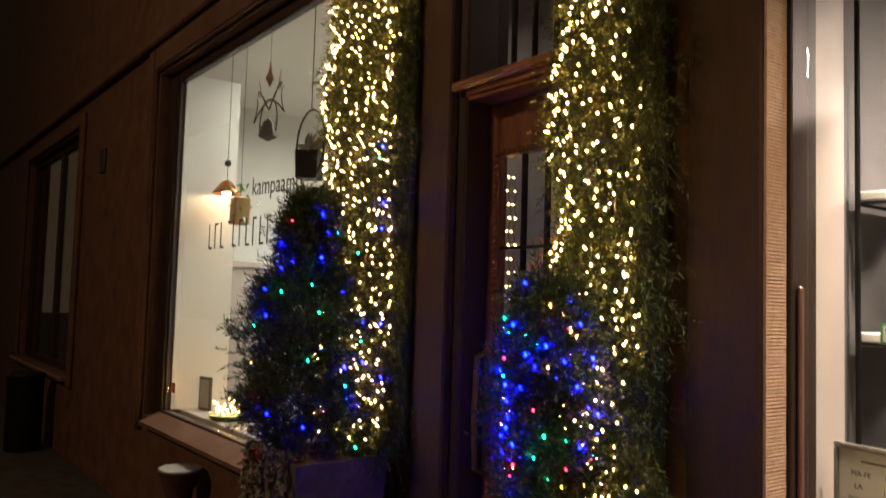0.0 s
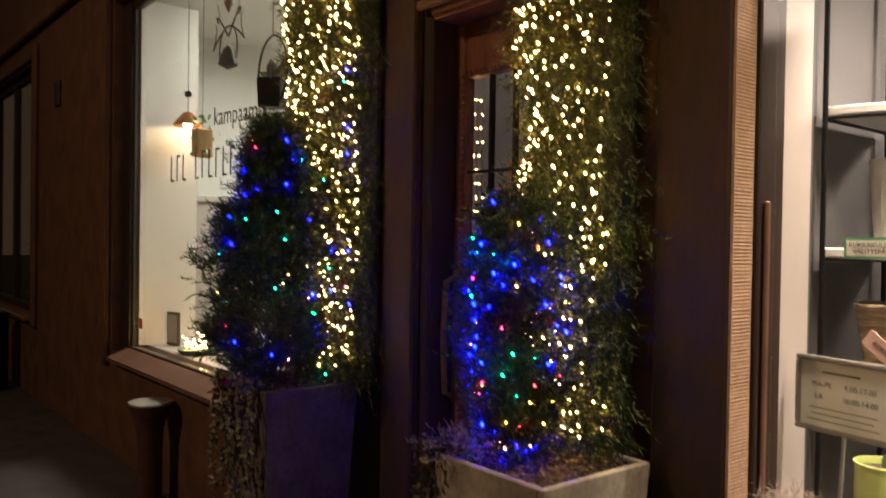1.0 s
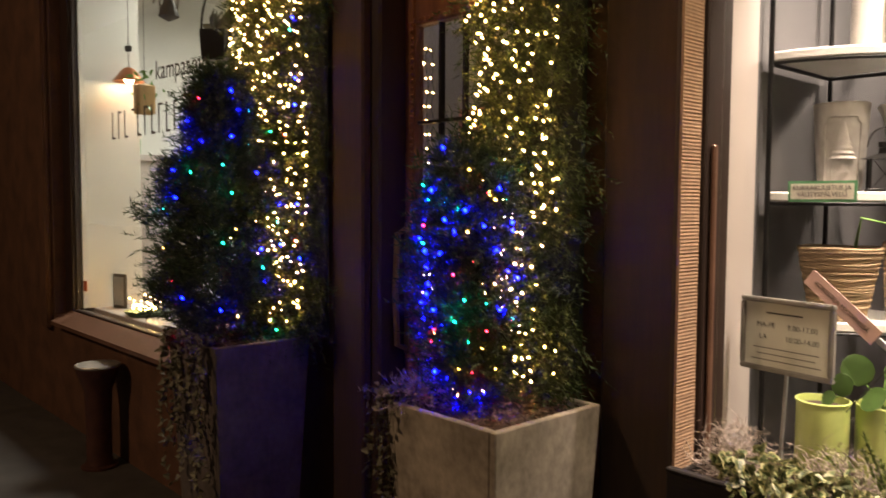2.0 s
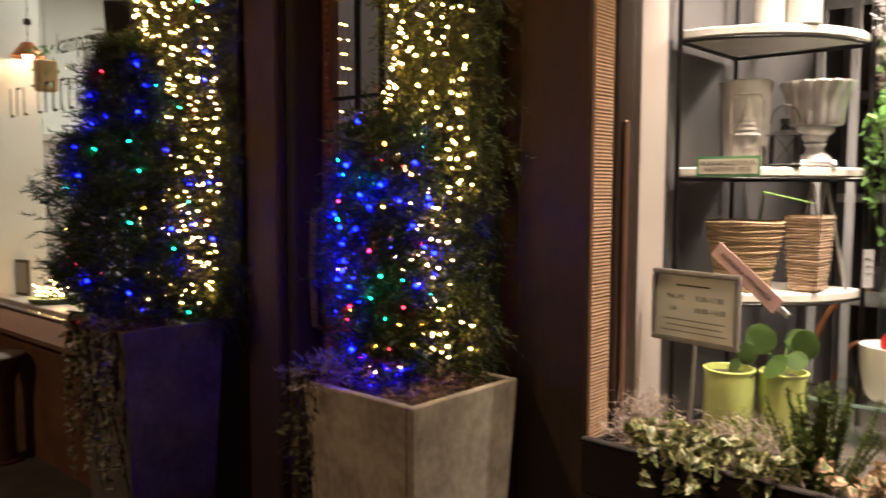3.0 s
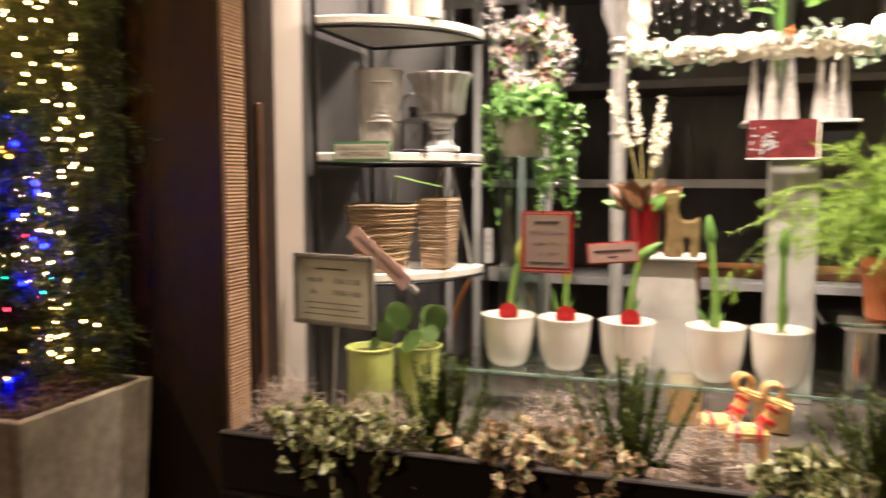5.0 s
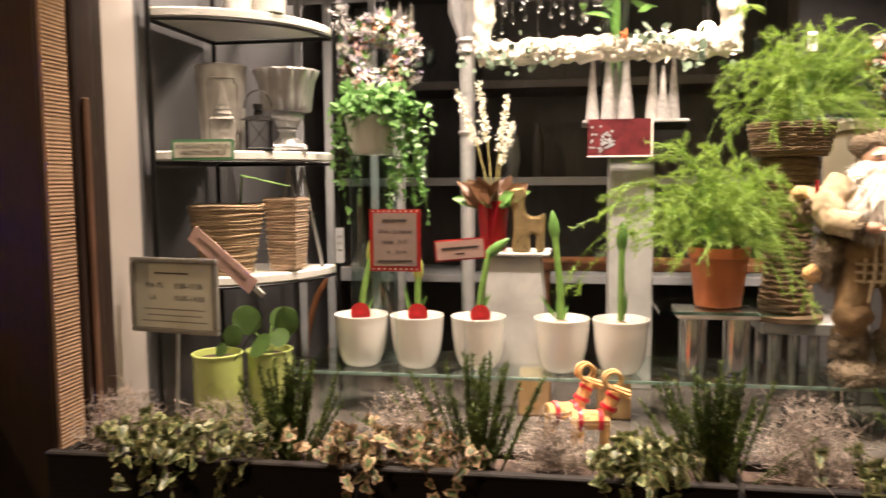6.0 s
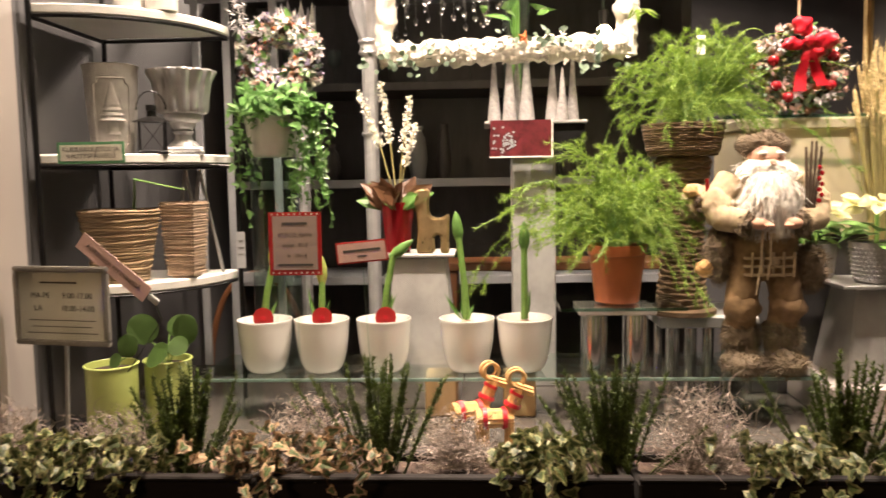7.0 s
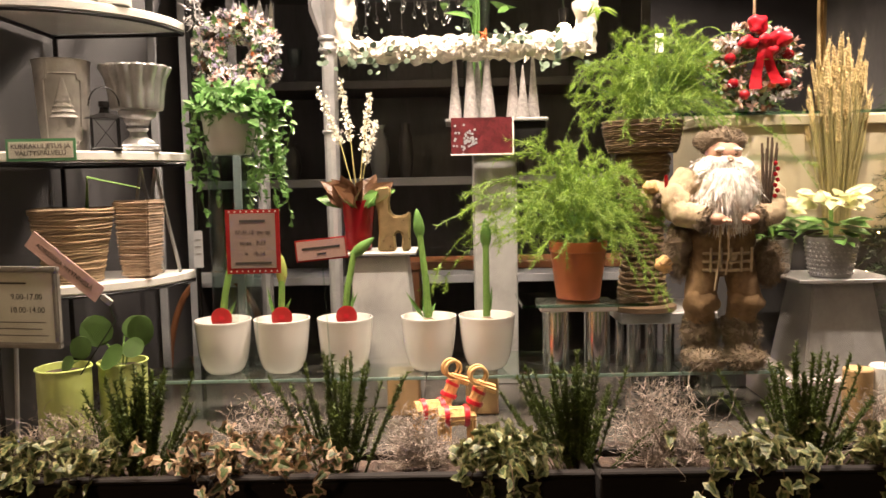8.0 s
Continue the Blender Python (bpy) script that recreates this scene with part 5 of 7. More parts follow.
fern((2.60, -0.71, 1.60), 92, 0.35, 0.31, "tall light green asparagus fern in a wicker basket", 12, 0.35, (0, -0.3, 0))

# bare curling shoots over the upper fern, and its white plant label
t = thing("fern_shoots", "long bare yellow green shoots curling from a fern", "shoots", (2.56, -0.74, 1.60))
for dy, dz, back in ((-0.34, 0.24, 0.02), (-0.28, 0.29, -0.02), (-0.2, 0.31, 0.0), (-0.42, 0.2, -0.03)):
    part("shoot", tube([(back * u, dy * u ** 1.3, 0.78 * dz * math.sin(u * 2.1) / 0.86 + 0.006 * math.sin(9 * u)) for u in np.linspace(0, 1, 16)], 0.0022, 5, taper=0.0011), "fern", t)
s = thing("plant_label", "small white plastic plant label in a fern", "label", (2.60, -0.75, 1.69))
part("label_card", box(-0.0008, 0.0008, -0.012, 0.012, 0.13, 0.185, 0.0004), "paper", s)
part("label_stem", box(-0.0008, 0.0008, -0.002, 0.002, -0.08, 0.1295), "clear", s)

# hanging ivy in a pale pot on a glass cylinder
c = thing("glass_cylinder", "tall clear glass cylinder used as a stand", "glass vase", (2.52, 0.515, SHELF + 0.0005))
p = part("cylinder_wall", lathe([(0.072, 0), (0.072, 0.61), (0.069, 0.61), (0.069, 0.006), (0, 0.006), (0, 0), (0.072, 0)], 36), "clear", c)
p.visible_shadow = False
pot("hanging_pot", "pale grey round plastic pot", (2.52, 0.515, SHELF + 0.612), 0.082, 0.058, 0.12, "shelfwhite", 0.004, 32, category="flower pot", rim=0.003)
n = 10
ang = rng.uniform(2.2, 4.1, n)
g = trailing("ivy_plant", "fresh green ivy spilling over a pale pot", [(2.52 + 0.06 * math.cos(a), 0.515 + 0.07 * math.sin(a), SHELF + 0.725) for a in ang], "ivy", 0.025, rng.uniform(0.05, 0.12, n), "ivy", (-0.55, 0.0, 0.25), 0.017)
m = 420
q = np.stack([2.50 + rng.normal(size=m) * 0.05, 0.50 + np.clip(rng.normal(size=m), -1.6, 1.6) * 0.058, SHELF + 0.762 + rng.normal(size=m) * 0.024], 1)
foliage("foliage", q, unit(m) + (-0.4, 0, 0), unit(m) + (-0.8, 0, 0.8), rng.uniform(0.018, 0.036, m), rng.uniform(0.018, 0.034, m), "ivy", g, "ivy")
n = 22
trailing("ivy_plant", "long ivy shoots hanging beside a glass cylinder", [(2.49 + rng.uniform(-0.03, 0.03), 0.46 - rng.uniform(0, 0.07), SHELF + 0.735) for i in range(n)], "ivy", 0.024, rng.uniform(0.12, 0.6, n), "ivy", (-0.3, -0.5, 0.2), 0.02)
n = 10
trailing("ivy_plant", "thin ivy shoots on the pot's other side", [(2.50 + rng.uniform(-0.03, 0.03), 0.57 + rng.uniform(0, 0.025), SHELF + 0.73) for i in range(n)], "ivy", 0.022, rng.uniform(0.15, 0.5, n), "ivy", (-0.3, 0.2, 0.2), 0.024)


def wreath(at, R, r, label, mix, seed, n=300):
    """A wreath of bound twigs with leaves, nuts and berries set on it."""
    global rng
    keep, rng = rng, np.random.default_rng(seed)
    w = thing("wreath", label, "wreath", at)
    for k in range(9):
        ph = rng.uniform(0, 6.28)
        part("twig_ring", tube([(r * 0.45 * math.cos(ph + 3 * a), (R + r * 0.45 * math.sin(ph + 3 * a)) * math.cos(a), (R + r * 0.45 * math.sin(ph + 3 * a)) * math.sin(a)) for a in np.linspace(0, 2 * math.pi, 48)], 0.004, 5), "bark", w)

    def spot(k, out=1.0):
        a, b = rng.uniform(0, 2 * math.pi, k), rng.uniform(0, 2 * math.pi, k)
        rr = r * out * rng.uniform(0.6, 1.0, k)
        nrm = np.stack([np.cos(b), np.sin(b) * np.cos(a), np.sin(b) * np.sin(a)], 1)
        c0 = np.stack([np.zeros(k), R * np.cos(a), R * np.sin(a)], 1)
        return c0 + nrm * rr[:, None], nrm

    for mat, share, size, shape in mix:
        k = int(n * share)
        q, nr = spot(k)
        if shape == "nut":
            bm = bmesh.new()
            for i in range(max(4, k // 8)):
                ball(bm, tuple(q[i] + nr[i] * size * 0.4), size * rng.uniform(0.7, 1.2), 2, rng.uniform(0.8, 1.2))
            tagged(part("bauble", bm, mat, w), kind="stuff")
        elif shape == "star":
            foliage("blossom", np.repeat(q, 7, 0) + nr.repeat(7, 0) * 0.01, nr.repeat(7, 0) * 0.5 + unit(k * 7), nr.repeat(7, 0), size, size * 0.55, mat, w, "oval")
        else:
            foliage("leaf", q, nr * 0.6 + unit(k) * 0.8, nr + unit(k) * 0.4, size * rng.uniform(0.7, 1.2, k), size * 0.75, mat, w, shape)
    rng = keep
    return w


wreath((2.60, 0.51, 1.84), 0.088, 0.04, "frosted pastel wreath of leaves, cones and blossoms", [("frost", 0.4, 0.017, "star"), ("eucalyptus", 0.6, 0.026, "oval"), ("cone", 0.9, 0.009, "nut"), ("orange", 0.3, 0.008, "nut"), ("rosepaper", 0.4, 0.013, "star"), ("lilac", 0.5, 0.011, "star"), ("petal", 0.18, 0.015, "star"), ("leafgreen", 0.16, 0.042, "oval")], 21, 430)
w = wreath((2.60, -1.03, 1.765), 0.088, 0.042, "twig wreath with a red bow, apples and cones", [("cone", 0.9, 0.012, "nut"), ("eucalyptus", 0.35, 0.03, "oval"), ("frost", 0.2, 0.022, "star"), ("rosepaper", 0.15, 0.022, "star"), ("eucalyptus", 0.4, 0.028, "oval"), ("ribbon", 0.06, 0.012, "nut"), ("leafgreen", 0.2, 0.03, "oval"), ("leafdark", 0.5, 0.032, "oval"), ("orange", 0.1, 0.012, "nut"), ("rosepaper", 0.3, 0.012, "nut")], 22, 400)
for at, r, sq in (((-0.062, 0.012, 0.118), 0.03, (0.6, 0.95, 1.0)), ((-0.062, -0.05, 0.078), 0.034, (0.55, 1.15, 0.75)), ((-0.06, 0.04, 0.072), 0.026, (0.55, 1.1, 0.8)), ((-0.068, -0.005, 0.075), 0.016, (0.8, 1.1, 1.1)), ((-0.06, -0.03, 0.05), 0.024, (0.5, 1.1, 0.9))):
    bm = bmesh.new()
    bmesh.ops.create_icosphere(bm, subdivisions=3, radius=r, matrix=Matrix.Translation(at) @ Matrix.Diagonal((*sq, 1)))
    for v in bm.verts:
        c0 = Vector(at)
        v.co += (v.co - c0).normalized() * 0.008 * noise.noise(v.co * 55) + (v.co - c0) * 0.25 * math.sin((v.co.y + v.co.z) * 160) * 0.4
    for fc in bm.faces:
        fc.smooth = True
    part("bow_loop", bm, "ribbon", w, "puffed red satin loop")
bm = bmesh.new()
for a in (0.3, 2.75, 3.7, 5.2, 5.75):
    ball(bm, (-0.045, 0.09 * math.cos(a), 0.09 * math.sin(a)), 0.0165, 3, 0.95)
tagged(part("apple", bm, "red", w, "small glossy red apples"), kind="stuff")
for dy, L in ((0.012, 0.13), (-0.03, 0.115)):
    bm = bmesh.new()
    row = []
    for u in np.linspace(0, 1, 9):
        c0 = Vector((-0.062 - 0.006 * math.sin(7 * u), dy * 1.6 * u, 0.065 - L * u))
        hw = 0.008 + 0.01 * u
        row.append((bm.verts.new(c0 + Vector((0.004, hw, 0))), bm.verts.new(c0 + Vector((-0.004, -hw, 0)))))
    for p, q in zip(row, row[1:]):
        bm.faces.new((p[0], p[1], q[1], q[0]))
    bmesh.ops.solidify(bm, geom=list(bm.faces), thickness=0.0015)
    part("ribbon_tail", bm, "ribbon", w)
part("hanger", tube([(0, 0.0, 0.12), (0, 0.0, 0.7)], 0.004, 5), "rope", w)

# silver torch
t = thing("silver_torch", "tall silver metal garden torch with a pointed crown", "torch", (2.776, 0.258, BOARD + 0.0005))
part("shaft", lathe([(0, 0), (0.06, 0), (0.06, 0.01), (0.021, 0.012), (0.026, 1.07), (0, 1.07)], 10), "silverpaint", t)
for z, r in ((0.81, 0.0285), (1.07, 0.033), (1.105, 0.034)):
    part("ring", lathe([(r - 0.006, z), (r, z), (r + 0.002, z + 0.006), (r, z + 0.012), (r - 0.006, z + 0.012)], 24), "silverpaint", t)
bm = bmesh.new()
k = 16
for i in range(k):
    a0, a1 = 2 * math.pi * i / k, 2 * math.pi * (i + 1) / k
    zt = (1.30 if i % 2 else 1.2)
    zt2 = (1.2 if i % 2 else 1.30)
    for (r0, r1, e) in ((0.03, 0.062, 0), (0.028, 0.06, 1)):
        v = [bm.verts.new((r0 * math.cos(a0), r0 * math.sin(a0), 1.118)), bm.verts.new((r0 * math.cos(a1), r0 * math.sin(a1), 1.118)), bm.verts.new((r1 * math.cos(a1), r1 * math.sin(a1), zt2)), bm.verts.new((r1 * math.cos(a0), r1 * math.sin(a0), zt))]
        bm.faces.new(v if not e else v[::-1])
part("crown", bm, "silverpaint", t)
part("socket", lathe([(0, 1.083), (0.031, 1.083), (0.029, 1.104), (0, 1.104)], 20), "silverpaint", t)


copy_thing(t, pose(3.05, 0.55, BOARD + 0.0005))
t = thing("tinsel_strand", "white frosted tinsel strand hanging by the rack", "tinsel", (2.50, 0.60, 1.90))
q = np.stack([rng.normal(size=420) * 0.012, rng.normal(size=420) * 0.012, rng.uniform(0, 0.6, 420)], 1)
foliage("tinsel", q, unit(420) - (0, 0, 0.4), unit(420), 0.024, 0.005, "frost", t, "needle")
part("cord", tube([(0, 0, 0.0), (0, 0, 1.295)], 0.0015, 4), "wire", t)
s = thing("price_label", "tall white paper price label on a string", "label", (2.44, 0.60, 1.27), 25)
part("label_card", box(-0.001, 0.001, -0.013, 0.013, -0.05, 0.055), "greyshelf", s)
for k in range(3):
    bar(s, 0, 0.03 - 0.02 * k, 0.014, 0.002, x=-0.0022)
part("label_string", tube([(0, 0, 0.055), (0.0, 0.0, 0.222)], 0.0007, 3), "wire", s)
v = thing("tall_glass_vase", "tall clear glass vase with green lily stems", "vase", (2.80, -0.215, BOARD + 0.841))
p = part("vase_wall", lathe([(0.05, 0), (0.044, 0.2), (0.05, 0.62), (0.047, 0.62), (0.041, 0.2), (0.046, 0.012), (0, 0.012), (0, 0), (0.05, 0)], 30), "clear", v)
p.visible_shadow = False
for k in range(6):
    a = k * 1.05
    part("stem", tube([(0.02 * math.cos(a), 0.02 * math.sin(a), 0.02), (0.01 * math.cos(a + 2), 0.01 * math.sin(a + 2), 0.35), (0.04 * math.cos(a), 0.05 * math.sin(a), 0.72)], 0.004, 6), "stem", v)
n = 34
foliage("leaf", np.stack([rng.normal(size=n) * 0.025, rng.normal(size=n) * 0.06, rng.uniform(0.3, 0.75, n)], 1), unit(n, 0.2), unit(n) + (-0.6, 0, 0.3), rng.uniform(0.06, 0.13, n), rng.uniform(0.06, 0.1, n), "leafgreen", v, "spear")
n = 22
foliage("blossom", np.repeat(np.stack([np.full(4, -0.1), np.array([0.06, -0.09, -0.14, -0.2]), np.array([0.235, 0.25, 0.262, 0.24])], 1), 9, 0), unit(36) * (0.5, 1, 0.5), np.tile((-0.5, 0, 0.9), (36, 1)), 0.02, 0.012, "petal", v, "oval")


def pedestal(at, top, foot, h, plate, label, name="zinc_pedestal"):
    p = thing(name, label, "pedestal", at, group="tapered zinc pedestals")
    bm = lathe([(0, 0), (foot * 1.414, 0), (top * 1.414, h), (0, h)], 4)
    bmesh.ops.rotate(bm, cent=(0, 0, 0), matrix=Matrix.Rotation(math.pi / 4, 3, "Z"), verts=bm.verts)
    bmesh.ops.bevel(bm, geom=list(bm.edges), offset=0.004, segments=2, affect="EDGES")
    part("column", bm, "zinc", p)
    part("top_plate", box(-plate, plate, -plate * 1.15, plate * 1.15, h + 0.0005, h + 0.01, 0.002), "zinc", p)
    return p


pedestal((2.56, 0.085, BOARD + 0.0005), 0.075, 0.115, 0.44, 0.09, "tapered dull zinc pedestal under an orchid")
pedestal((2.45, -1.195, 0.9005), 0.082, 0.118, 0.255, 0.118, "tapered dull zinc pedestal under a poinsettia")
s = thing("white_plinth", "white painted low display plinth", "plinth", (2.45, -1.23, BOARD + 0.0005))
part("block", box(-0.16, 0.16, -0.21, 0.21, 0, 0.098, 0.004), "white", s)
OZ = BOARD + 0.0005 + 0.4505
pot("red_pot", "glossy deep red tapered pot", (2.55, 0.153, OZ), 0.051, 0.038, 0.15, "red", 0.004, 32, foot_round=0)
g = thing("jewel_orchid", "jewel orchid with bronze leaves and white flower spikes", "orchid", (2.55, 0.153, OZ + 0.13))
n = 22
a = rng.uniform(0, 6.28, n)
foliage("leaf", np.stack([0.015 * np.cos(a), 0.015 * np.sin(a), np.zeros(n)], 1), np.stack([np.cos(a) * 0.8, np.sin(a) * 1.3, rng.uniform(0.35, 1.5, n)], 1), unit(n) * 0.3 + (-0.8, 0, 0.5), rng.uniform(0.08, 0.125, n), 0.085, "bronze", g, "oval")
n = 8
a = rng.uniform(0, 6.28, n)
foliage("leaf", np.stack([0.015 * np.cos(a), 0.015 * np.sin(a), np.zeros(n)], 1), np.stack([np.cos(a) * 0.8 - 0.3, np.sin(a) * 1.2, rng.uniform(0.1, 0.7, n)], 1), np.tile((-0.8, 0, 0.5), (n, 1)), rng.uniform(0.09, 0.13, n), 0.07, "leafgreen", g, "oval")
for dy, h in ((0.11, 0.35), (0.04, 0.37), (-0.045, 0.33), (-0.06, 0.25)):
    pts = [(0, 0, 0), (0, dy * 0.4, h * 0.5), (0, dy, h)]
    part("flower_stem", tube(pts, 0.0019, 5), "strawstalk", g)
    m = 130
    u = rng.uniform(0.52, 1.0, m)
    q = np.stack([rng.normal(size=m) * 0.006, np.interp(u, [0, 0.5, 1], [0, dy * 0.4, dy]) + rng.normal(size=m) * 0.008 * (1.4 - u), u * h], 1)
    foliage("blossom", q, unit(m), unit(m) + (-1, 0, 0), 0.012, 0.013, "petal", g, "oval")
# golden deer figure, one plain body
d = prism([(0.048, 0.001), (0.043, 0.06), (0.045, 0.12), (0.05, 0.133), (0.053, 0.15), (0.044, 0.163), (0.053, 0.172), (0.046, 0.187), (0.01, 0.19), (0.004, 0.172), (0.012, 0.15), (0.008, 0.115), (-0.002, 0.104), (-0.03, 0.104), (-0.047, 0.118), (-0.051, 0.105), (-0.047, 0.05), (-0.048, 0.001), (-0.022, 0.001), (-0.025, 0.05), (-0.012, 0.058), (-0.004, 0.05), (-0.006, 0.001)], -0.019, 0.019, bevel=0.004)
for v in d.verts:
    y, z, x = v.co
    v.co = (x * (0.75 + 0.25 * math.cos(z * 40)), y + 0.002 * noise.noise((x * 60, y * 60, z * 60)), z)
bmesh.ops.recalc_face_normals(d, faces=d.faces)
bmesh.ops.bevel(d, geom=list(d.edges), offset=0.005, segments=3, affect="EDGES", clamp_overlap=True)
ob = tagged(obj("deer_figure", d, "gold"), "small golden deer figure on a zinc pedestal", "figurine")
ob.matrix_world = pose(2.50, 0.045, OZ)

# white bark frame with leaves, and the lamp clipped behind it
f = thing("birch_decoration", "white birch bark frame with eucalyptus leaves and shells", "wall decoration")
FXX = 2.72


def bark_bar(p0, p1, r):
    bm = tube([Vector(p0).lerp(Vector(p1), u) for u in np.linspace(0, 1, 44)], r, 14)
    for v in bm.verts:
        k = 1 + 0.5 * noise.noise(v.co * 28) + 0.35 * noise.noise(v.co * 75)
        c0 = Vector(p0).lerp(Vector(p1), max(0, min(1, (v.co - Vector(p0)).dot(Vector(p1) - Vector(p0)) / (Vector(p1) - Vector(p0)).length_squared)))
        v.co = c0 + (v.co - c0) * k
    part("bark_bar", bm, "birchwhite", f)


bark_bar((FXX, 0.215, 1.858), (FXX, -0.545, 1.868), 0.037)
bark_bar((FXX, 0.20, 1.86), (FXX, 0.20, 2.5), 0.03)
bark_bar((FXX, -0.555, 1.84), (FXX, -0.555, 2.5), 0.032)
m = 420
u = rng.uniform(0, 1, m)
q = np.stack([FXX - 0.03 - rng.uniform(0, 0.02, m), 0.22 - 0.78 * u, 1.86 + rng.normal(size=m) * 0.014], 1)
foliage("bark_flake", q, unit(m), unit(m) + (-1, 0, 0), rng.uniform(0.008, 0.024, m), rng.uniform(0.008, 0.02, m), "birchwhite", f, "ivy")
m = 46
q = np.stack([FXX - 0.06 - rng.uniform(0, 0.02, m), np.clip(0.12 + rng.normal(size=m) * 0.085, -0.05, 0.26), 1.838 + rng.normal(size=m) * 0.026], 1)
foliage("eucalyptus_leaf", q, unit(m) - (0, 0, 0.6), unit(m) * 0.5 + (-1, 0, 0), rng.uniform(0.014, 0.026, m), rng.uniform(0.014, 0.024, m), "eucalyptus", f, "round")
m = 26
q = np.stack([FXX - 0.06 - rng.uniform(0, 0.02, m), -0.32 + rng.normal(size=m) * 0.09, 1.885 + rng.normal(size=m) * 0.012], 1)
foliage("eucalyptus_leaf", q, unit(m) + (0, 0, 0.3), unit(m) * 0.5 + (-1, 0, 0.3), rng.uniform(0.02, 0.034, m), rng.uniform(0.02, 0.03, m), "eucalyptus", f, "oval")
m = 14
q = np.stack([FXX - 0.06 - rng.uniform(0, 0.03, m), -0.47 + rng.normal(size=m) * 0.035, 1.822 + rng.normal(size=m) * 0.018], 1)
foliage("eucalyptus_leaf", q, unit(m) - (0, 0, 0.4), unit(m) * 0.5 + (-1, 0, 0.2), rng.uniform(0.018, 0.032, m), rng.uniform(0.018, 0.03, m), "eucalyptus", f, "round")
m = 9
q = np.stack([FXX - 0.04 - rng.uniform(0, 0.02, m), -0.575 + rng.normal(size=m) * 0.012, 1.97 + rng.normal(size=m) * 0.015], 1)
foliage("leaf", q, unit(m) * (0.4, 1, 1) - (0, 0, 0.3), unit(m) * 0.4 + (-1, 0, 0.2), rng.uniform(0.04, 0.06, m), rng.uniform(0.02, 0.03, m), "fern", f, "spear")
star = bmesh.new()
rim = [(0.023 if k % 2 == 0 else 0.0095) for k in range(10)]
face = [star.verts.new((0, r * math.sin(math.pi * k / 5), r * math.cos(math.pi * k / 5))) for k, r in enumerate(rim)]
front, back = star.verts.new((-0.008, 0, 0)), star.verts.new((0.004, 0, 0))
for k in range(10):
    star.faces.new((face[k], face[(k + 1) % 10], front))
    star.faces.new((face[(k + 1) % 10], face[k], back))
bmesh.ops.recalc_face_normals(star, faces=star.faces)
ob = part("starfish", star, "orange", f, "small dried orange starfish")
ob.matrix_local = pose(FXX - 0.05, -0.235, 1.895, 12, 0, 0)
l = thing("clip_lamp", "small lit lamp behind the bark frame", "lamp", (2.83, -0.50, 1.93))
bm = bmesh.new()
ball(bm, (0, 0, 0), 0.026, 2)
part("lamp_bulb", bm, "lampglow", l)
part("lamp_socket", lathe([(0, 0.025), (0.014, 0.025), (0.016, 0.07), (0, 0.07)], 16), "black", l)
part("lamp_cord", tube([(0, 0, 0.069), (0.02, 0.02, 0.4), (0.05, 0.02, 1.26)], 0.003, 5), "wire", l)

# crystal drops of a chandelier
c = thing("chandelier", "chandelier fringe of clear crystal drops", "chandelier", (3.1, 0.05, 2.35))
part("hoop", tube([(0.2 * math.cos(a), 0.24 * math.sin(a), 0) for a in np.linspace(0, 2 * math.pi, 32)], 0.006, 6), "zinc", c)
part("hanger", tube([(0, 0, 0), (0, 0, 0.84)], 0.006, 6), "zinc", c)
for i in range(46):
    a = i * 2 * math.pi / 23
    r = 1.0 if i < 23 else 0.75
    L = rng.uniform(0.2, 0.33)
    x, y = 0.2 * r * math.cos(a), 0.24 * r * math.sin(a)
    s = part("strand", tube([(x, y, 0), (x, y, -L)], 0.0015, 4), "zinc", c)
    bm = lathe([(0, -L - 0.04), (0.008, -L - 0.03), (0.009, -L - 0.02), (0.003, -L - 0.003), (0, -L)], 8, at=(x, y, 0))
    part("drop", bm, "crystal", s)

# glass cones on a small shelf with a red card
t = thing("pillar_stand", "grey zinc post with a flat top", "display stand", (2.75, -0.262, BOARD + 0.0005))
part("post", box(-0.06, 0.06, -0.068, 0.068, 0, 0.83, 0.003), "zinc", t)
for y in (-0.062, 0.062):
    for k in range(20):      # rivets up both edges
        bm = bmesh.new()
        ball(bm, (-0.0605, y, 0.03 + 0.04 * k), 0.0028, 1)
        part("rivet", bm, "zinc", t)
part("top_plate", box(-0.11, 0.11, -0.162, 0.152, 0.8305, 0.84, 0.002), "zinc", t)
part("under_box", box(-0.10, 0.10, -0.155, -0.045, 0.735, 0.83, 0.002), "black", t)
s = thing("red_card", "red card printed with pale blossoms", "card", (2.63, -0.22, BOARD + 0.788))
part("card", box(-0.002, 0.002, -0.093, 0.093, -0.055, 0.054), "redcard", s)
for args in ((-0.095, 0.095, -0.059, -0.0552), (-0.0975, -0.0932, -0.059, 0.055)):
    part("card_edge", box(-0.004, 0.003, *args), "paper", s)
m = 44
foliage("blossom_print", np.stack([np.full(m, -0.003), 0.045 + rng.normal(size=m) * 0.018, -0.012 + rng.normal(size=m) * 0.022], 1), unit(m) * (0, 1, 1), np.tile((-1.0, 0, 0), (m, 1)), 0.008, 0.008, "greyshelf", s, "round")
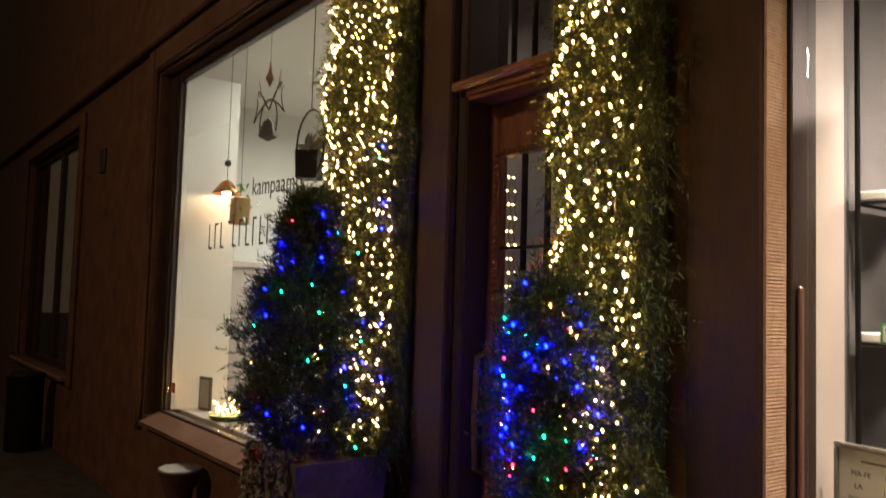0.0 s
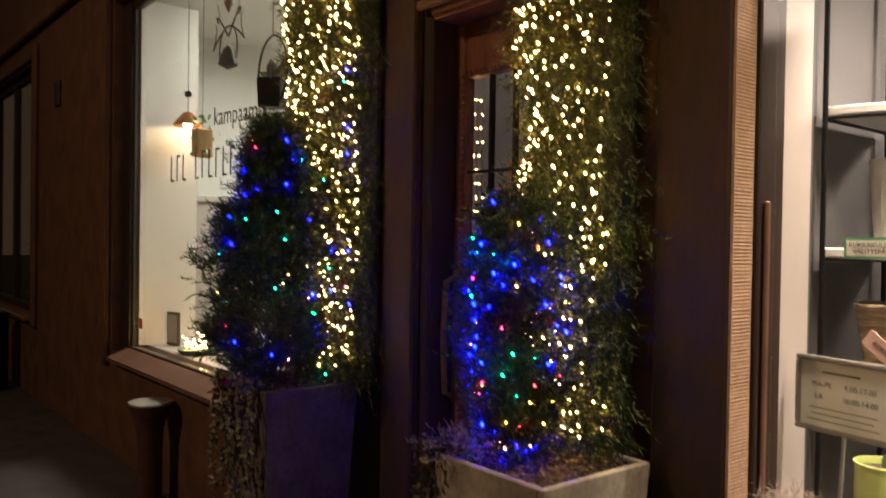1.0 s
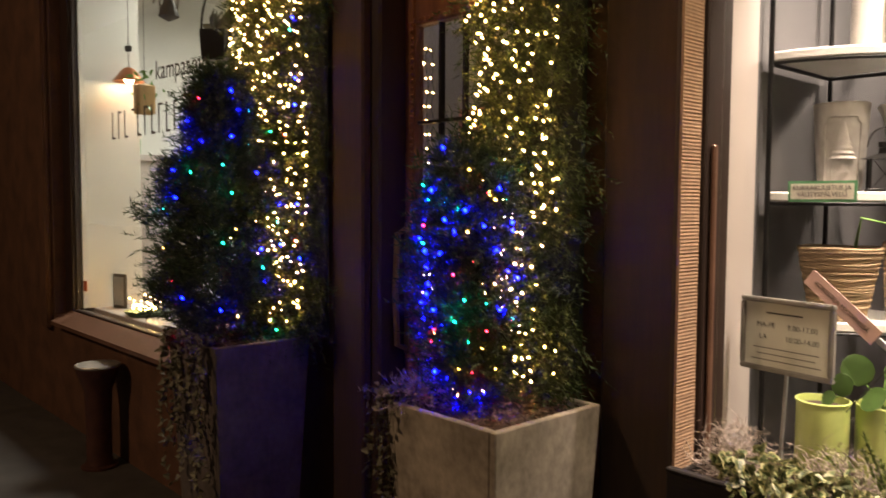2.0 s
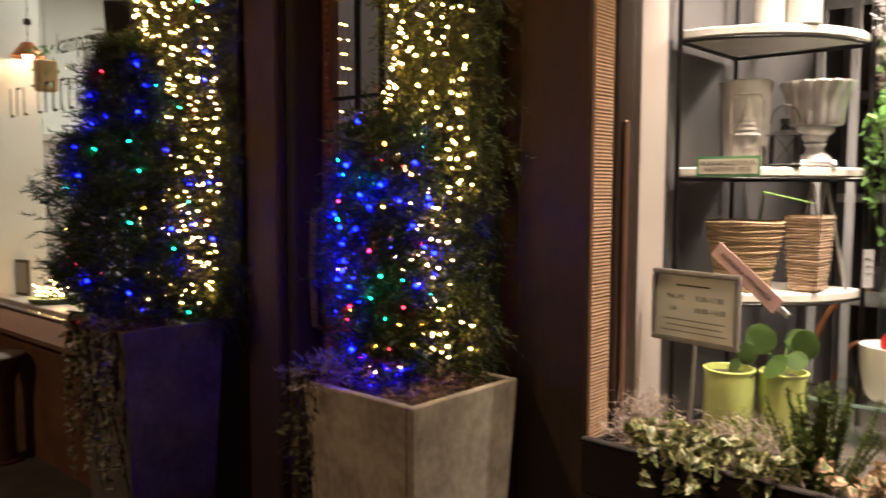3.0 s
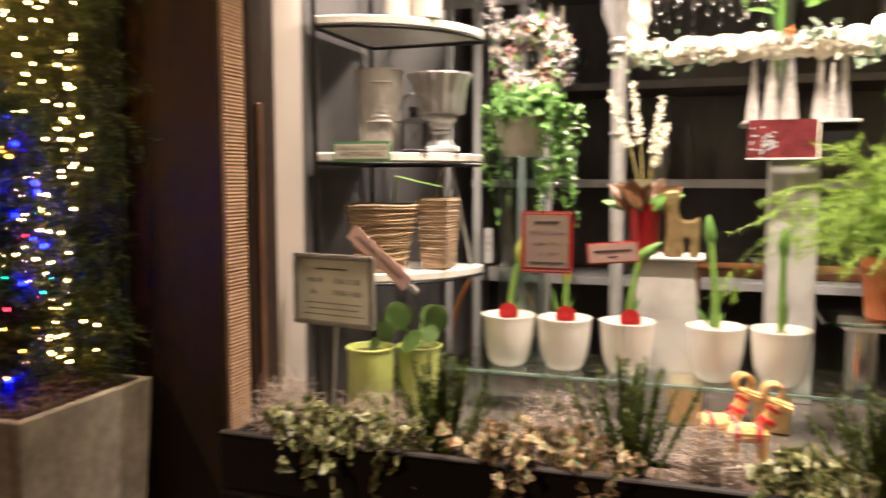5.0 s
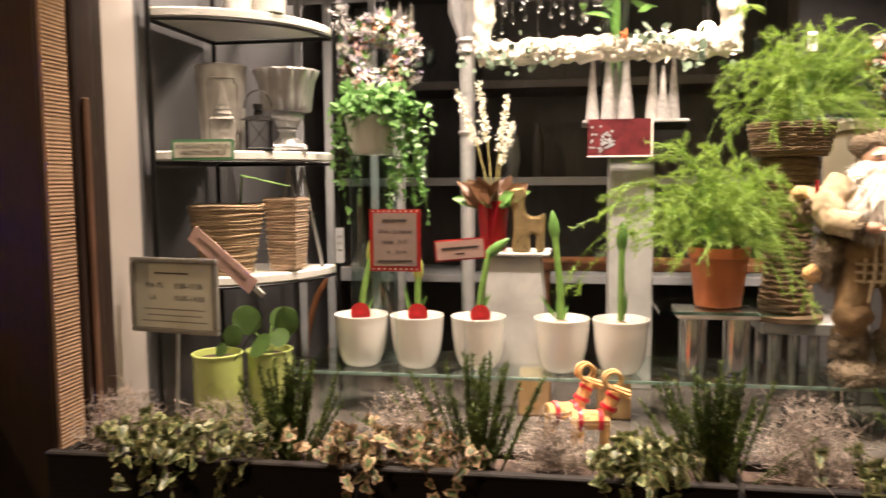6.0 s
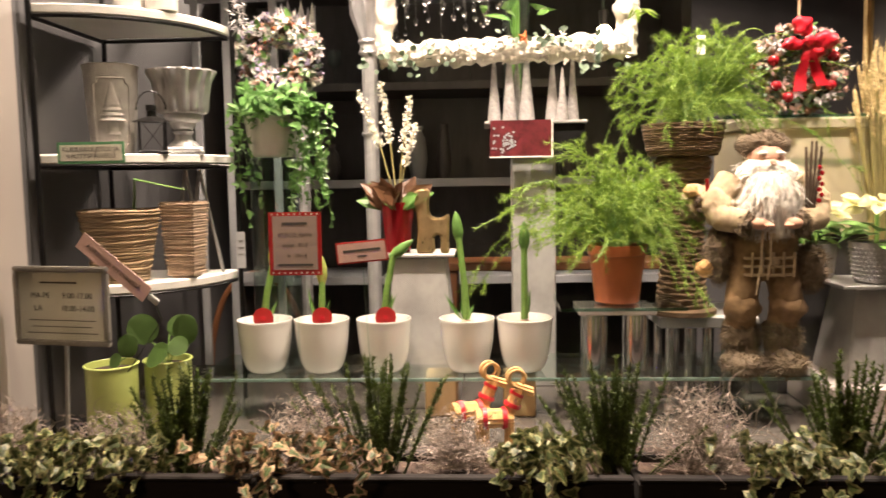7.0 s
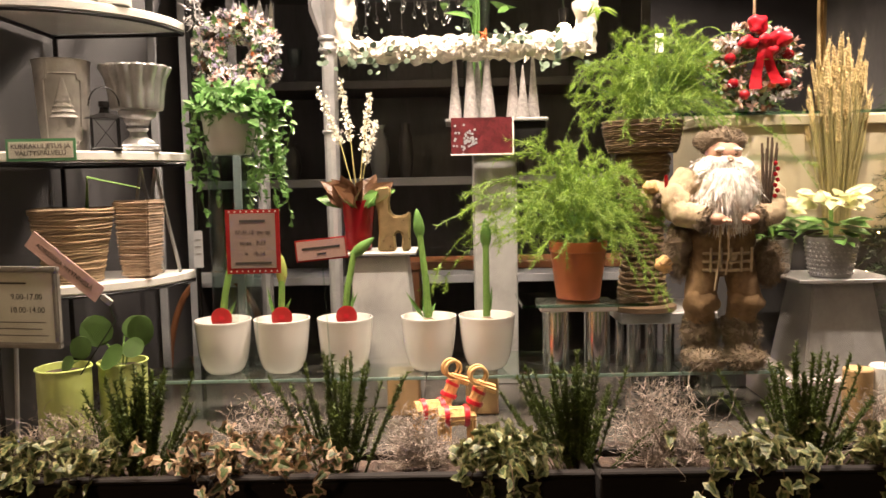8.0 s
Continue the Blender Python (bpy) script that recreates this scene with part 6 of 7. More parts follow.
for y, h, r, x in ((-0.142, 0.19, 0.022, 2.74), (-0.19, 0.22, 0.024, 2.72), (-0.215, 0.19, 0.022, 2.76), (-0.243, 0.2, 0.026, 2.71), (-0.325, 0.185, 0.023, 2.73), (-0.352, 0.135, 0.021, 2.69), (-0.39, 0.19, 0.021, 2.75)):
    c = thing("glass_cone", "slim pointed cone of crackled glass", "ornament", (x, y, BOARD + 0.841), group="glass cones on the stand")
    h *= 1.22
    part("cone_body", lathe([(0, 0), (r, 0), (r * 0.97, 0.01), (r * 0.5, h * 0.5), (0.0025, h * 0.98), (0, h)], 20), "crackle", c)

# bearded gift figure, kept as one plain body
f = bmesh.new()


def blob(at, r, squash=(1, 1, 1), slot=0, sub=3, rough=0.0):
    before = len(f.faces)
    res = bmesh.ops.create_icosphere(f, subdivisions=sub, radius=r, matrix=Matrix.Translation(at) @ Matrix.Diagonal((*squash, 1)))
    for v in res["verts"]:
        if rough:
            d = (v.co - Vector(at)).normalized()
            v.co += d * rough * (noise.noise(v.co * 40) + 0.7 * noise.noise(v.co * 110))
    f.faces.ensure_lookup_table()
    for fc in f.faces[before:]:
        fc.material_index = slot
        fc.smooth = True


def limb(pts, r, slot, taper=None):
    before = len(f.faces)
    tube(pts, r, 12, bm=f, taper=taper)
    f.faces.ensure_lookup_table()
    for fc in f.faces[before:]:
        fc.material_index = slot
        fc.smooth = True


for s in (-1, 1):
    blob((-0.03, s * 0.054, 0.03), 0.056, (1.3, 0.92, 0.58), 0, rough=0.012)
    blob((0, s * 0.054, 0.095), 0.053, (0.95, 0.92, 1.0), 0, rough=0.014)
    limb([(0.0, s * 0.04, 0.32), (-0.012, s * 0.05, 0.26), (-0.02, s * 0.06, 0.2), (-0.004, s * 0.056, 0.13)], 0.045, 1, 0.04)
    blob((-0.024, s * 0.06, 0.18), 0.053, (0.85, 0.9, 0.82), 1, rough=0.008)
    limb([(0.0, s * 0.08, 0.515), (-0.015, s * 0.128, 0.46), (-0.05, s * 0.118, 0.42), (-0.085, s * 0.07, 0.41)], 0.046, 2, 0.032)
    blob((-0.02, s * 0.125, 0.45), 0.05, (0.9, 0.85, 1.1), 2, rough=0.008)
    blob((-0.085, s * 0.072, 0.405), 0.033, (0.8, 0.7, 1.0), 0, rough=0.014)
    blob((-0.105, s * 0.043, 0.408), 0.019, (1, 1.15, 0.8), 4)
    for k in range(3):
        limb([(-0.112, s * (0.04 - 0.008 * k), 0.41), (-0.126, s * (0.03 - 0.008 * k), 0.402)], 0.005, 4, 0.004)
blob((-0.005, -0.125, 0.285), 0.052, (0.9, 0.75, 1.15), 0, rough=0.018)
blob((0.0, 0.115, 0.32), 0.05, (0.8, 0.7, 1.5), 0, rough=0.016)
blob((-0.005, 0.145, 0.285), 0.03, (0.7, 1.1, 0.75), 7, rough=0.008)
blob((0.005, 0, 0.345), 0.09, (0.75, 1.05, 1.1), 1, rough=0.008)
blob((0.005, 0, 0.47), 0.085, (0.8, 1.3, 0.85), 2, rough=0.006)
blob((-0.055, 0.0, 0.475), 0.072, (0.55, 0.95, 1.02), 3, rough=0.012)
blob((-0.02, 0.0, 0.535), 0.07, (0.75, 1.05, 0.7), 3, rough=0.012)
blob((-0.014, 0, 0.575), 0.05, (1.0, 0.95, 0.85), 4)
blob((-0.066, 0, 0.563), 0.011, (1, 1, 0.9), 4)
for s in (-1, 1):
    blob((-0.054, s * 0.021, 0.588), 0.012, (0.6, 1.4, 0.5), 3, 2, 0.003)
    blob((-0.06, s * 0.018, 0.5755), 0.0042, (0.5, 1.2, 0.8), 5, 1)
    blob((-0.057, s * 0.024, 0.553), 0.014, (0.6, 1.2, 0.6), 3, 2, 0.004)
blob((0.016, 0, 0.61), 0.06, (1.0, 1.1, 0.64), 0, rough=0.01)
blob((0.03, 0.168, 0.455), 0.046, (0.8, 0.85, 1.1), 2, rough=0.016)
blob((0.0, 0.19, 0.49), 0.024, (0.8, 0.9, 0.7), 7, rough=0.008)
for k in range(7):
    blob((-0.012 - 0.004 * (k % 2), 0.165 + 0.016 * math.cos(k * 2.3), 0.455 + 0.016 * math.sin(k * 2.3)), 0.008, (1, 1, 1), 5, 1)
limb([(-0.01, 0.15, 0.49), (-0.014, 0.152, 0.525)], 0.005, 6)
for k in range(11):
    limb([(-0.08 + 0.01 * (k % 3), -0.085 - 0.002 * k, 0.445), (-0.082 + 0.014 * (k % 3), -0.08 - 0.0042 * k, 0.575 + 0.014 * ((k * 5) % 4))], 0.003, 5)
for k in range(7):
    blob((-0.095, -0.108 - 0.006 * (k % 2), 0.465 + 0.014 * k), 0.007, (1, 1, 1), 6, 1)
for k in range(5):       # checked waistcoat front
    limb([(-0.067, -0.06 + 0.027 * k, 0.265), (-0.071, -0.06 + 0.027 * k, 0.33)], 0.0036, 2)
for k in range(3):
    limb([(-0.055, -0.066, 0.27 + 0.022 * k), (-0.073, 0.0, 0.27 + 0.022 * k), (-0.055, 0.066, 0.27 + 0.022 * k)], 0.0042, 2)
for z in (0.305, 0.375):
    blob((-0.078, -0.008, z), 0.011, (0.4, 1.1, 0.85), 2, 2)
for s in (-1, 1):
    limb([(-0.09, 0.02 + 0.01 * s, 0.39), (-0.095, 0.022 + 0.012 * s, 0.31), (-0.085, 0.028 + 0.014 * s, 0.24 - 0.02 * s)], 0.003, 2)


def strands(at, r, squash, slot, n, length, fall):
    """Loose strands on a blob's front, as thin folded blades."""
    before = len(f.faces)
    for i in range(n):
        d = Vector(unit(1)[0])
        d.x = -abs(d.x)
        p = Vector(at) + Vector((d.x * r * squash[0], d.y * r * squash[1], d.z * r * squash[2]))
        w = d.orthogonal().normalized() * 0.0016
        t = (d * 0.6 + Vector((0, 0, fall)) + Vector(rng.normal(size=3)) * 0.3).normalized() * length * rng.uniform(0.6, 1.2)
        a, b, c = p + w, p - w, p + t
        m = p + t * 0.5 + d * 0.004
        f.faces.new([f.verts.new(v) for v in (a, b, m)])
        f.faces.new([f.verts.new(v) for v in (m + w, m - w, c)])
    f.faces.ensure_lookup_table()
    for fc in f.faces[before:]:
        fc.material_index = slot


strands((-0.055, 0.0, 0.475), 0.073, (0.55, 0.95, 1.02), 3, 700, 0.05, -1.2)
strands((-0.02, 0.0, 0.535), 0.072, (0.75, 1.05, 0.7), 3, 350, 0.03, -0.8)
strands((0.016, 0, 0.61), 0.061, (1.0, 1.1, 0.64), 0, 600, 0.011, 0.3)
strands((-0.005, -0.125, 0.285), 0.052, (0.9, 0.75, 1.15), 0, 450, 0.02, -0.3)
strands((0.0, 0.115, 0.32), 0.05, (0.8, 0.7, 1.5), 0, 450, 0.02, -0.3)
for s in (-1, 1):
    strands((-0.03, s * 0.054, 0.03), 0.056, (1.3, 0.92, 0.58), 0, 500, 0.018, -0.1)
    strands((0, s * 0.054, 0.095), 0.053, (0.95, 0.92, 1.0), 0, 600, 0.018, -0.3)
    strands((-0.085, s * 0.072, 0.405), 0.033, (0.8, 0.7, 1.0), 0, 200, 0.014, -0.2)
me_keys = ["coat", "trouser", "burlap", "beard", "skin", "bark", "red", "straw"]
ob = tagged(obj("bearded_doll", f, me_keys), "bearded winter doll in brown fur and burlap", "doll")
ob.matrix_world = pose(2.36, -0.855, SHELF + 0.004, 0, 0, 0)

# poinsettia, its dotted pot, and the wheat sheaf behind
PZ = 0.9005 + 0.2655
p = pot("dotted_pot", "pale grey pot with raised dots", (2.40, -1.175, PZ), 0.07, 0.054, 0.112, "silverpaint", 0.004, 32, foot_round=0)
dots = bmesh.new()
for j in range(8):
    for i in range(30):
        a = 2 * math.pi * (i + 0.5 * (j % 2)) / 30
        r = 0.0545 + 0.016 * (0.012 + 0.012 * j) / 0.112
        bmesh.ops.create_icosphere(dots, subdivisions=1, radius=0.0036, matrix=Matrix.Translation((r * math.cos(a), r * math.sin(a), 0.012 + 0.012 * j)))
tagged(part("raised_dot", dots, "silverpaint", p), kind="stuff")


def poinsettia(at, k, label):
    g = thing("poinsettia", label, "poinsettia", at, group="cream poinsettias")
    part("stem", tube([(0, 0, 0), (0.005, 0, 0.12)], 0.006, 6), "stem", g)
    n = 22
    a = rng.uniform(0, 6.28, n)
    z = rng.uniform(0.02, 0.075, n)
    foliage("leaf", np.stack([0.02 * np.cos(a), 0.02 * np.sin(a), z], 1), np.stack([np.cos(a), np.sin(a), rng.uniform(-0.6, 0.3, n)], 1), unit(n) * 0.3 + (-0.2, 0, 1), rng.uniform(0.07, 0.1, n) * k, 0.06 * k, "leafgreen", g, "oval")
    n = 36
    a = rng.uniform(0, 6.28, n)
    q = np.stack([0.03 * np.cos(a) - 0.01, 0.045 * np.sin(a), 0.105 + rng.uniform(0, 0.035, n)], 1)
    foliage("bract", q, np.stack([np.cos(a) - 0.2, np.sin(a) * 1.0, rng.uniform(-0.45, 0.6, n)], 1), unit(n) * 0.4 + (-0.7, 0, 0.8), rng.uniform(0.05, 0.078, n) * k, 0.046 * k, "cream", g, "oval")
    return g


poinsettia((2.40, -1.175, PZ + 0.09), 1.0, "cream white poinsettia in a dotted pot")
pot("grey_pot", "plain grey pot half hidden behind a doll", (2.52, -1.06, PZ), 0.06, 0.05, 0.1, "zinc", 0.004, 24, foot_round=0)
poinsettia((2.52, -1.06, PZ + 0.08), 0.8, "smaller cream poinsettia behind the doll")
w = thing("wheat_sheaf", "upright sheaf of dried golden wheat", "wheat sheaf", (2.55, -1.262, PZ))
stems, ears, awns, D = bmesh.new(), bmesh.new(), [], []
for i in range(150):
    a, r = rng.uniform(0, 6.28), math.sqrt(rng.uniform())
    h = rng.uniform(0.4, 0.6) if r < 0.8 else rng.uniform(0.37, 0.56)
    root = np.array([0.016 * r * math.cos(a), 0.026 * r * math.sin(a), 0.0])
    top = np.array([0.06 * r * math.cos(a), 0.085 * r * math.sin(a), h])
    mid = (root + top) / 2 - np.array([0, (top[1] - root[1]) * 0.2, 0])
    tube([tuple(root), tuple(mid), tuple(top)], 0.0016, 4, bm=stems)
    if i % 2:
        continue
    d = Vector((top - mid) / np.linalg.norm(top - mid) + rng.normal(size=3) * 0.07).normalized()
    turn = d.to_track_quat("Z", "Y").to_matrix().to_4x4() @ Matrix.Rotation(rng.uniform(0, 6.28), 4, "Z")
    for k in range(20):      # grains in opposite rows up the ear
        g = Matrix.Translation((0.0042 * (1 if k % 2 else -1) * (1 - 0.025 * k), 0.0015 * math.sin(2.1 * k), 0.0046 * k)) @ Matrix.Rotation(radians(20 if k % 2 else -20), 4, "Y")
        m4 = Matrix.Translation(tuple(top)) @ turn @ g
        bmesh.ops.create_icosphere(ears, subdivisions=1, radius=0.0052 - 0.00008 * k, matrix=m4 @ Matrix.Diagonal((0.85, 0.75, 1.5, 1)))
        if k > 3:
            awns.append(m4.translation)
            D.append(tuple(d + Vector(unit(1)[0]) * 0.3))
tagged(part("stalk", stems, "strawstalk", w), kind="stuff")
tagged(part("ear", ears, "wheat", w, "plump golden ears of wheat"), kind="stuff")
tagged(foliage("awn", awns, D, unit(len(D)), 0.022, 0.0012, "wheat", w, "needle"), kind="stuff")

# glass shelf with cream boxes behind, candles, straw goats
s = thing("glass_shelf", "raised glass shelf over a cream box", "shelf", (2.70, -1.16, 0))
p = part("glass_pane", box(-0.16, 0.2, -0.5, 0.36, 1.627, 1.635, 0.001), "clear", s)
p.visible_shadow = False
part("glass_edge", box(-0.1635, -0.1605, -0.5, 0.36, 1.626, 1.635), "greenglass", s)
part("box_body", box(-0.12, 0.18, -0.34, 0.29, 1.285, 1.61, 0.006), "cardboard", s)
part("box_lid", box(-0.13, 0.19, -0.35, 0.30, 1.595, 1.626, 0.004), "cardboard", s)
part("support", box(-0.1, 0.15, -0.3, 0.25, BOARD + 0.001, 1.284, 0.004), "darkwood", s)
for y, mat, h, label in ((-1.155, "wood", 0.155, "round candle with a wooden look"), (-1.222, "ceramic", 0.162, "round white pillar candle")):
    c = thing("pillar_candle", label, "candle", (2.20, y, BOARD + 0.0005), group="pillar candles on the board")
    part("candle_body", lathe([(0, 0), (0.035, 0), (0.036, 0.003), (0.036, h - 0.004), (0.033, h), (0.012, h - 0.004), (0, h - 0.004)], 28), mat, c)
    part("wick", tube([(0, 0, h - 0.004), (0.001, 0, h + 0.008)], 0.001, 4), "ink", c)


def straw_goat(at, rz):
    g = thing("straw_goat", "small straw goat bound with red ribbon", "straw goat", at, rz, "straw goats")

    def bundle(name, p0, p1, r, k=9):
        bm = bmesh.new()
        for i in range(k):
            a = 6.28 * i / k
            o = Vector((math.cos(a) * r * 0.7, 0, math.sin(a) * r * 0.7)) if abs(p0[1] - p1[1]) > abs(p0[2] - p1[2]) else Vector((math.cos(a) * r * 0.7, math.sin(a) * r * 0.7, 0))
            tube([Vector(p0) + o, Vector(p1) + o * 1.1], r * 0.42, 5, bm=bm)
        part(name, bm, "straw", g)

    bundle("body", (0, -0.045, 0.09), (0, 0.045, 0.09), 0.021)
    bundle("neck", (0, -0.035, 0.1), (0, -0.062, 0.16), 0.015)
    bundle("head", (0, -0.055, 0.165), (0, -0.095, 0.15), 0.011, 6)
    for x in (-0.012, 0.012):
        bundle("leg", (x, -0.036, 0.0), (x, -0.036, 0.085), 0.009, 6)
        bundle("leg", (x, 0.036, 0.0), (x, 0.036, 0.085), 0.009, 6)
        part("horn", tube([(x, -0.055 + 0.02 * math.sin(a), 0.17 + 0.018 - 0.02 * math.cos(a)) for a in np.linspace(0, 5.6, 18)], 0.006, 6, taper=0.003), "straw", g)
    for p0, p1, r in (((0, -0.03, 0.09), (0, -0.018, 0.09), 0.027), ((0, 0.018, 0.09), (0, 0.03, 0.09), 0.027), ((0, -0.043, 0.117), (0, -0.047, 0.126), 0.021), ((0, -0.054, 0.145), (0, -0.058, 0.152), 0.018)):
        part("ribbon", tube([p0, p1], r, 14), "ribbon", g)
    return g


for at, rz in (((2.12, -0.065, BOARD + 0.0005), 20), ((2.06, -0.125, BOARD + 0.0005), 8)):
    straw_goat(at, rz).scale = (1.0, 1.0, 1.0)

# small lit tree at the display's end
t = thing("small_fir", "small green fir with tiny warm lights", "fir tree", (2.60, -1.50, BOARD + 0.0005))
part("trunk", tube([(0, 0, 0), (0, 0, 0.86)], 0.012, 7, taper=0.004), "bark", t)
n = 900
u = rng.uniform(0.08, 1, n)
a = rng.uniform(0, 6.28, n)
r = 0.27 * (1.02 - u) * rng.uniform(0.3, 1, n)
q = np.stack([r * np.cos(a), r * np.sin(a), u * 0.9], 1)
d = np.stack([np.cos(a), np.sin(a), np.full(n, 0.05)], 1) + unit(n) * 0.4
foliage("crown", *sprays(12, q, d / np.linalg.norm(d, axis=1, keepdims=True), rng.uniform(0.05, 0.09, n), 0.016, 0.003), "thuja", t, "needle")
s = thing("string_lights", "tiny warm fairy lights on a small fir", "fairy lights")
string_light([(2.60 + 0.25 * (1 - i / 46) * math.cos(i * 0.9) - 0.02, -1.50 + 0.25 * (1 - i / 46) * math.sin(i * 0.9), BOARD + 0.1 + 0.75 * i / 46) for i in range(45)], ["bulb_warm"] * 45, s, 0.0024)

# ---- the dark shop behind ----
c = thing("dark_dresser", "black stained open dresser with grey shelves", "dresser", (3.6, 0.0, 0.001))
for y in (-0.95, -0.28, 0.36, 0.98):
    part("upright", box(-0.02, 0.36, y - 0.02, y + 0.02, 0, 2.6, 0.003), "darkwood", c)
for z in (0.45, 1.03, 1.45, 1.86, 2.3):
    part("shelf_board", box(-0.03, 0.36, -0.97, 1.0, z - 0.018, z + 0.018, 0.003), "greyshelf" if z in (1.45, 1.03) else "darkwood", c)
part("back_panel", box(0.362, 0.375, -0.97, 1.0, 0, 2.6), "darkwood", c)
for i in range(9):
    y = -0.85 + i * 0.2
    g = thing("wine_glass", "clear stemmed glass on the dark dresser", "glass", (3.72, y, 1.8785), group="glasses on the dresser")
    p = part("goblet", lathe([(0, 0), (0.03, 0), (0.004, 0.008), (0.004, 0.07), (0.03, 0.1), (0.033, 0.16), (0.031, 0.16), (0.028, 0.1), (0, 0.08)], 18), "clear", g)
for k in range(14):
    y = -0.88 + 0.135 * k + rng.uniform(-0.02, 0.02)
    z = (1.469, 1.049, 0.469, 1.469)[k % 4]
    r, hh = rng.uniform(0.03, 0.055), rng.uniform(0.1, 0.3)
    v = thing("shelf_vase", "dim vase on the dark dresser", "vase", (3.74, y, z + 0.001), group="vases on the dresser")
    part("vase_body", lathe([(0, 0), (r * 0.7, 0), (r, hh * 0.35), (r * 0.8, hh * 0.75), (r * 0.45, hh * 0.9), (r * 0.6, hh), (r * 0.5, hh), (0, hh * 0.3)], 18), ("greyshelf", "darkwood", "wicker", "darkwood")[k % 4], v)
f = thing("picture_frame", "large gilt picture frame with dark picture", "picture frame", (2.99, -1.95, 2.05))
for args in ((-0.6, 0.53, 0.56, 0.6), (-0.6, 0.53, -0.45, -0.41), (0.53, 0.552, -0.45, 0.6), (-0.64, -0.6, -0.45, 0.6)):
    part("frame_bar", box(-0.02, 0.02, *args, 0.008, seg=2), "brass", f)
part("picture", box(0.0, 0.01, -0.6, 0.53, -0.41, 0.56), "darkwood", f)
part("hanging_cord", tube([(0, -0.3, 0.6), (0, 0.0, 1.145), (0, 0.3, 0.6)], 0.002, 4), "wire", f)
t = thing("wooden_table", "low brown wooden table behind the display", "table", (3.25, -0.3, 0.001))
part("tabletop", box(-0.12, 0.12, -0.9, 0.37, 1.12, 1.15, 0.004), "door", t)
for y in (-0.85, 0.32):
    for x in (-0.09, 0.09):
        part("leg", box(x - 0.02, x + 0.02, y - 0.02, y + 0.02, 0, 1.119, 0.003), "door", t)
c = thing("bentwood_chair", "dark brown bentwood chair behind the corner rack", "chair", (3.22, 0.79, 0.001))
arch = [(0.0, 0.2 * math.cos(u), 0.47 + 0.64 * math.sin(u) ** 0.6) for u in np.linspace(0.0, math.pi, 25)]
part("backrest", tube(arch, 0.013, 8), "door", c)
part("back_hoop", tube([(0.0, 0.11 * math.cos(u), 0.47 + 0.46 * math.sin(u) ** 0.6) for u in np.linspace(0.0, math.pi, 21)], 0.009, 8), "door", c)
part("seat", lathe([(0, 0.43), (0.19, 0.43), (0.2, 0.44), (0.2, 0.455), (0.19, 0.4635), (0, 0.4635)], 32, at=(0.19, 0, 0)), "door", c)
for dx, dy in ((0.06, -0.13), (0.06, 0.13), (0.33, -0.12), (0.33, 0.12)):
    part("leg", tube([(dx, dy, 0), (dx * 0.9 + 0.02, dy * 0.85, 0.4295)], 0.013, 8, taper=0.016), "door", c)
p = thing("folding_screen", "grey slatted folding screen behind the rack", "screen", (3.0, 0.75, 0.801))
for y in (-0.12, 0.05, 0.16):
    part("slat", box(-0.008, 0.008, y - 0.014, y + 0.014, 0, 1.7, 0.003), "greyshelf", p)
for z in (0.3, 1.3):
    part("rail", box(0.0085, 0.02, -0.16, 0.2, z, z + 0.04, 0.002), "greyshelf", p)

# ---- the hairdresser's room ----
a = thing("window_lettering", "dark lettering on the salon window pane", "lettering")
letters("kampaamo", 0.15, (GX - 0.0075, 4.08, 2.22), (90, 2, -90), a)
x = GX - 0.006
for i in range(10):    # unreadable tall letters as plain bars
    y = 5.07 - i * 0.1
    if i != 3:
        part("letter_bar", box(x, x + 0.001, y - 0.008, y + 0.008, 1.89, 2.055), "ink", a)
    part("letter_bar", box(x, x + 0.001, y - 0.05, y - 0.01, 2.042 if i % 2 else 1.89, 2.055 if i % 2 else 1.903), "ink", a)
o = thing("scroll_ornament", "dark scrolled vine ornament hanging in the window", "ornament", (2.02, 4.55, 2.75))
for s in (-1, 1):
    for k, (w, h) in enumerate(((0.32, 0.12), (0.24, -0.06), (0.42, 0.02))):
        part("scroll", tube([(0, s * w * (u * 0.75 + 0.25 * math.sin(u * 5)), h * 2 * u + 0.07 * math.sin(u * 6 + k)) for u in np.linspace(0, 1, 16)], 0.006, 5, taper=0.002), "bark", o)
part("star", lathe([(0, 0.14), (0.03, 0.2), (0.012, 0.24), (0, 0.32)], 5), "cone", o)
part("thread", tube([(0, 0, 0.3), (0, 0, 0.745)], 0.0015, 4), "wire", o)
part("tassel", lathe([(0, -0.2), (0.06, -0.17), (0.03, -0.08), (0, -0.05)], 9), "ink", o)
h = thing("hanging_planter", "black hoop planter with a leafy plant", "hanging planter", (2.05, 4.03, 2.262))
part("hoop", tube([(0, 0.17 * math.sin(t), 0.2 + 0.2 * math.cos(t)) for t in np.linspace(0, 2 * math.pi, 32)], 0.006, 6), "black", h)
part("planter_box", lathe([(0, 0), (0.085, 0), (0.095, 0.16), (0.085, 0.16), (0, 0.14)], 4), "black", h)
foliage("leaf", [(0, 0, 0.14)] * 11, [(rng.normal() * 0.4, rng.normal() * 0.7, rng.uniform(0.2, 1.2)) for i in range(11)], unit(11) + (-1, 0, 0.5), rng.uniform(0.12, 0.26, 11), 0.14, "ivydark", h, "spear")
part("chain", tube([(0, 0, 0.4), (0, 0, 1.237)], 0.003, 5), "black", h)
l = thing("pendant_lamp", "copper shaded pendant lamp, lit", "pendant lamp", (2.2, 5.64, 2.34))
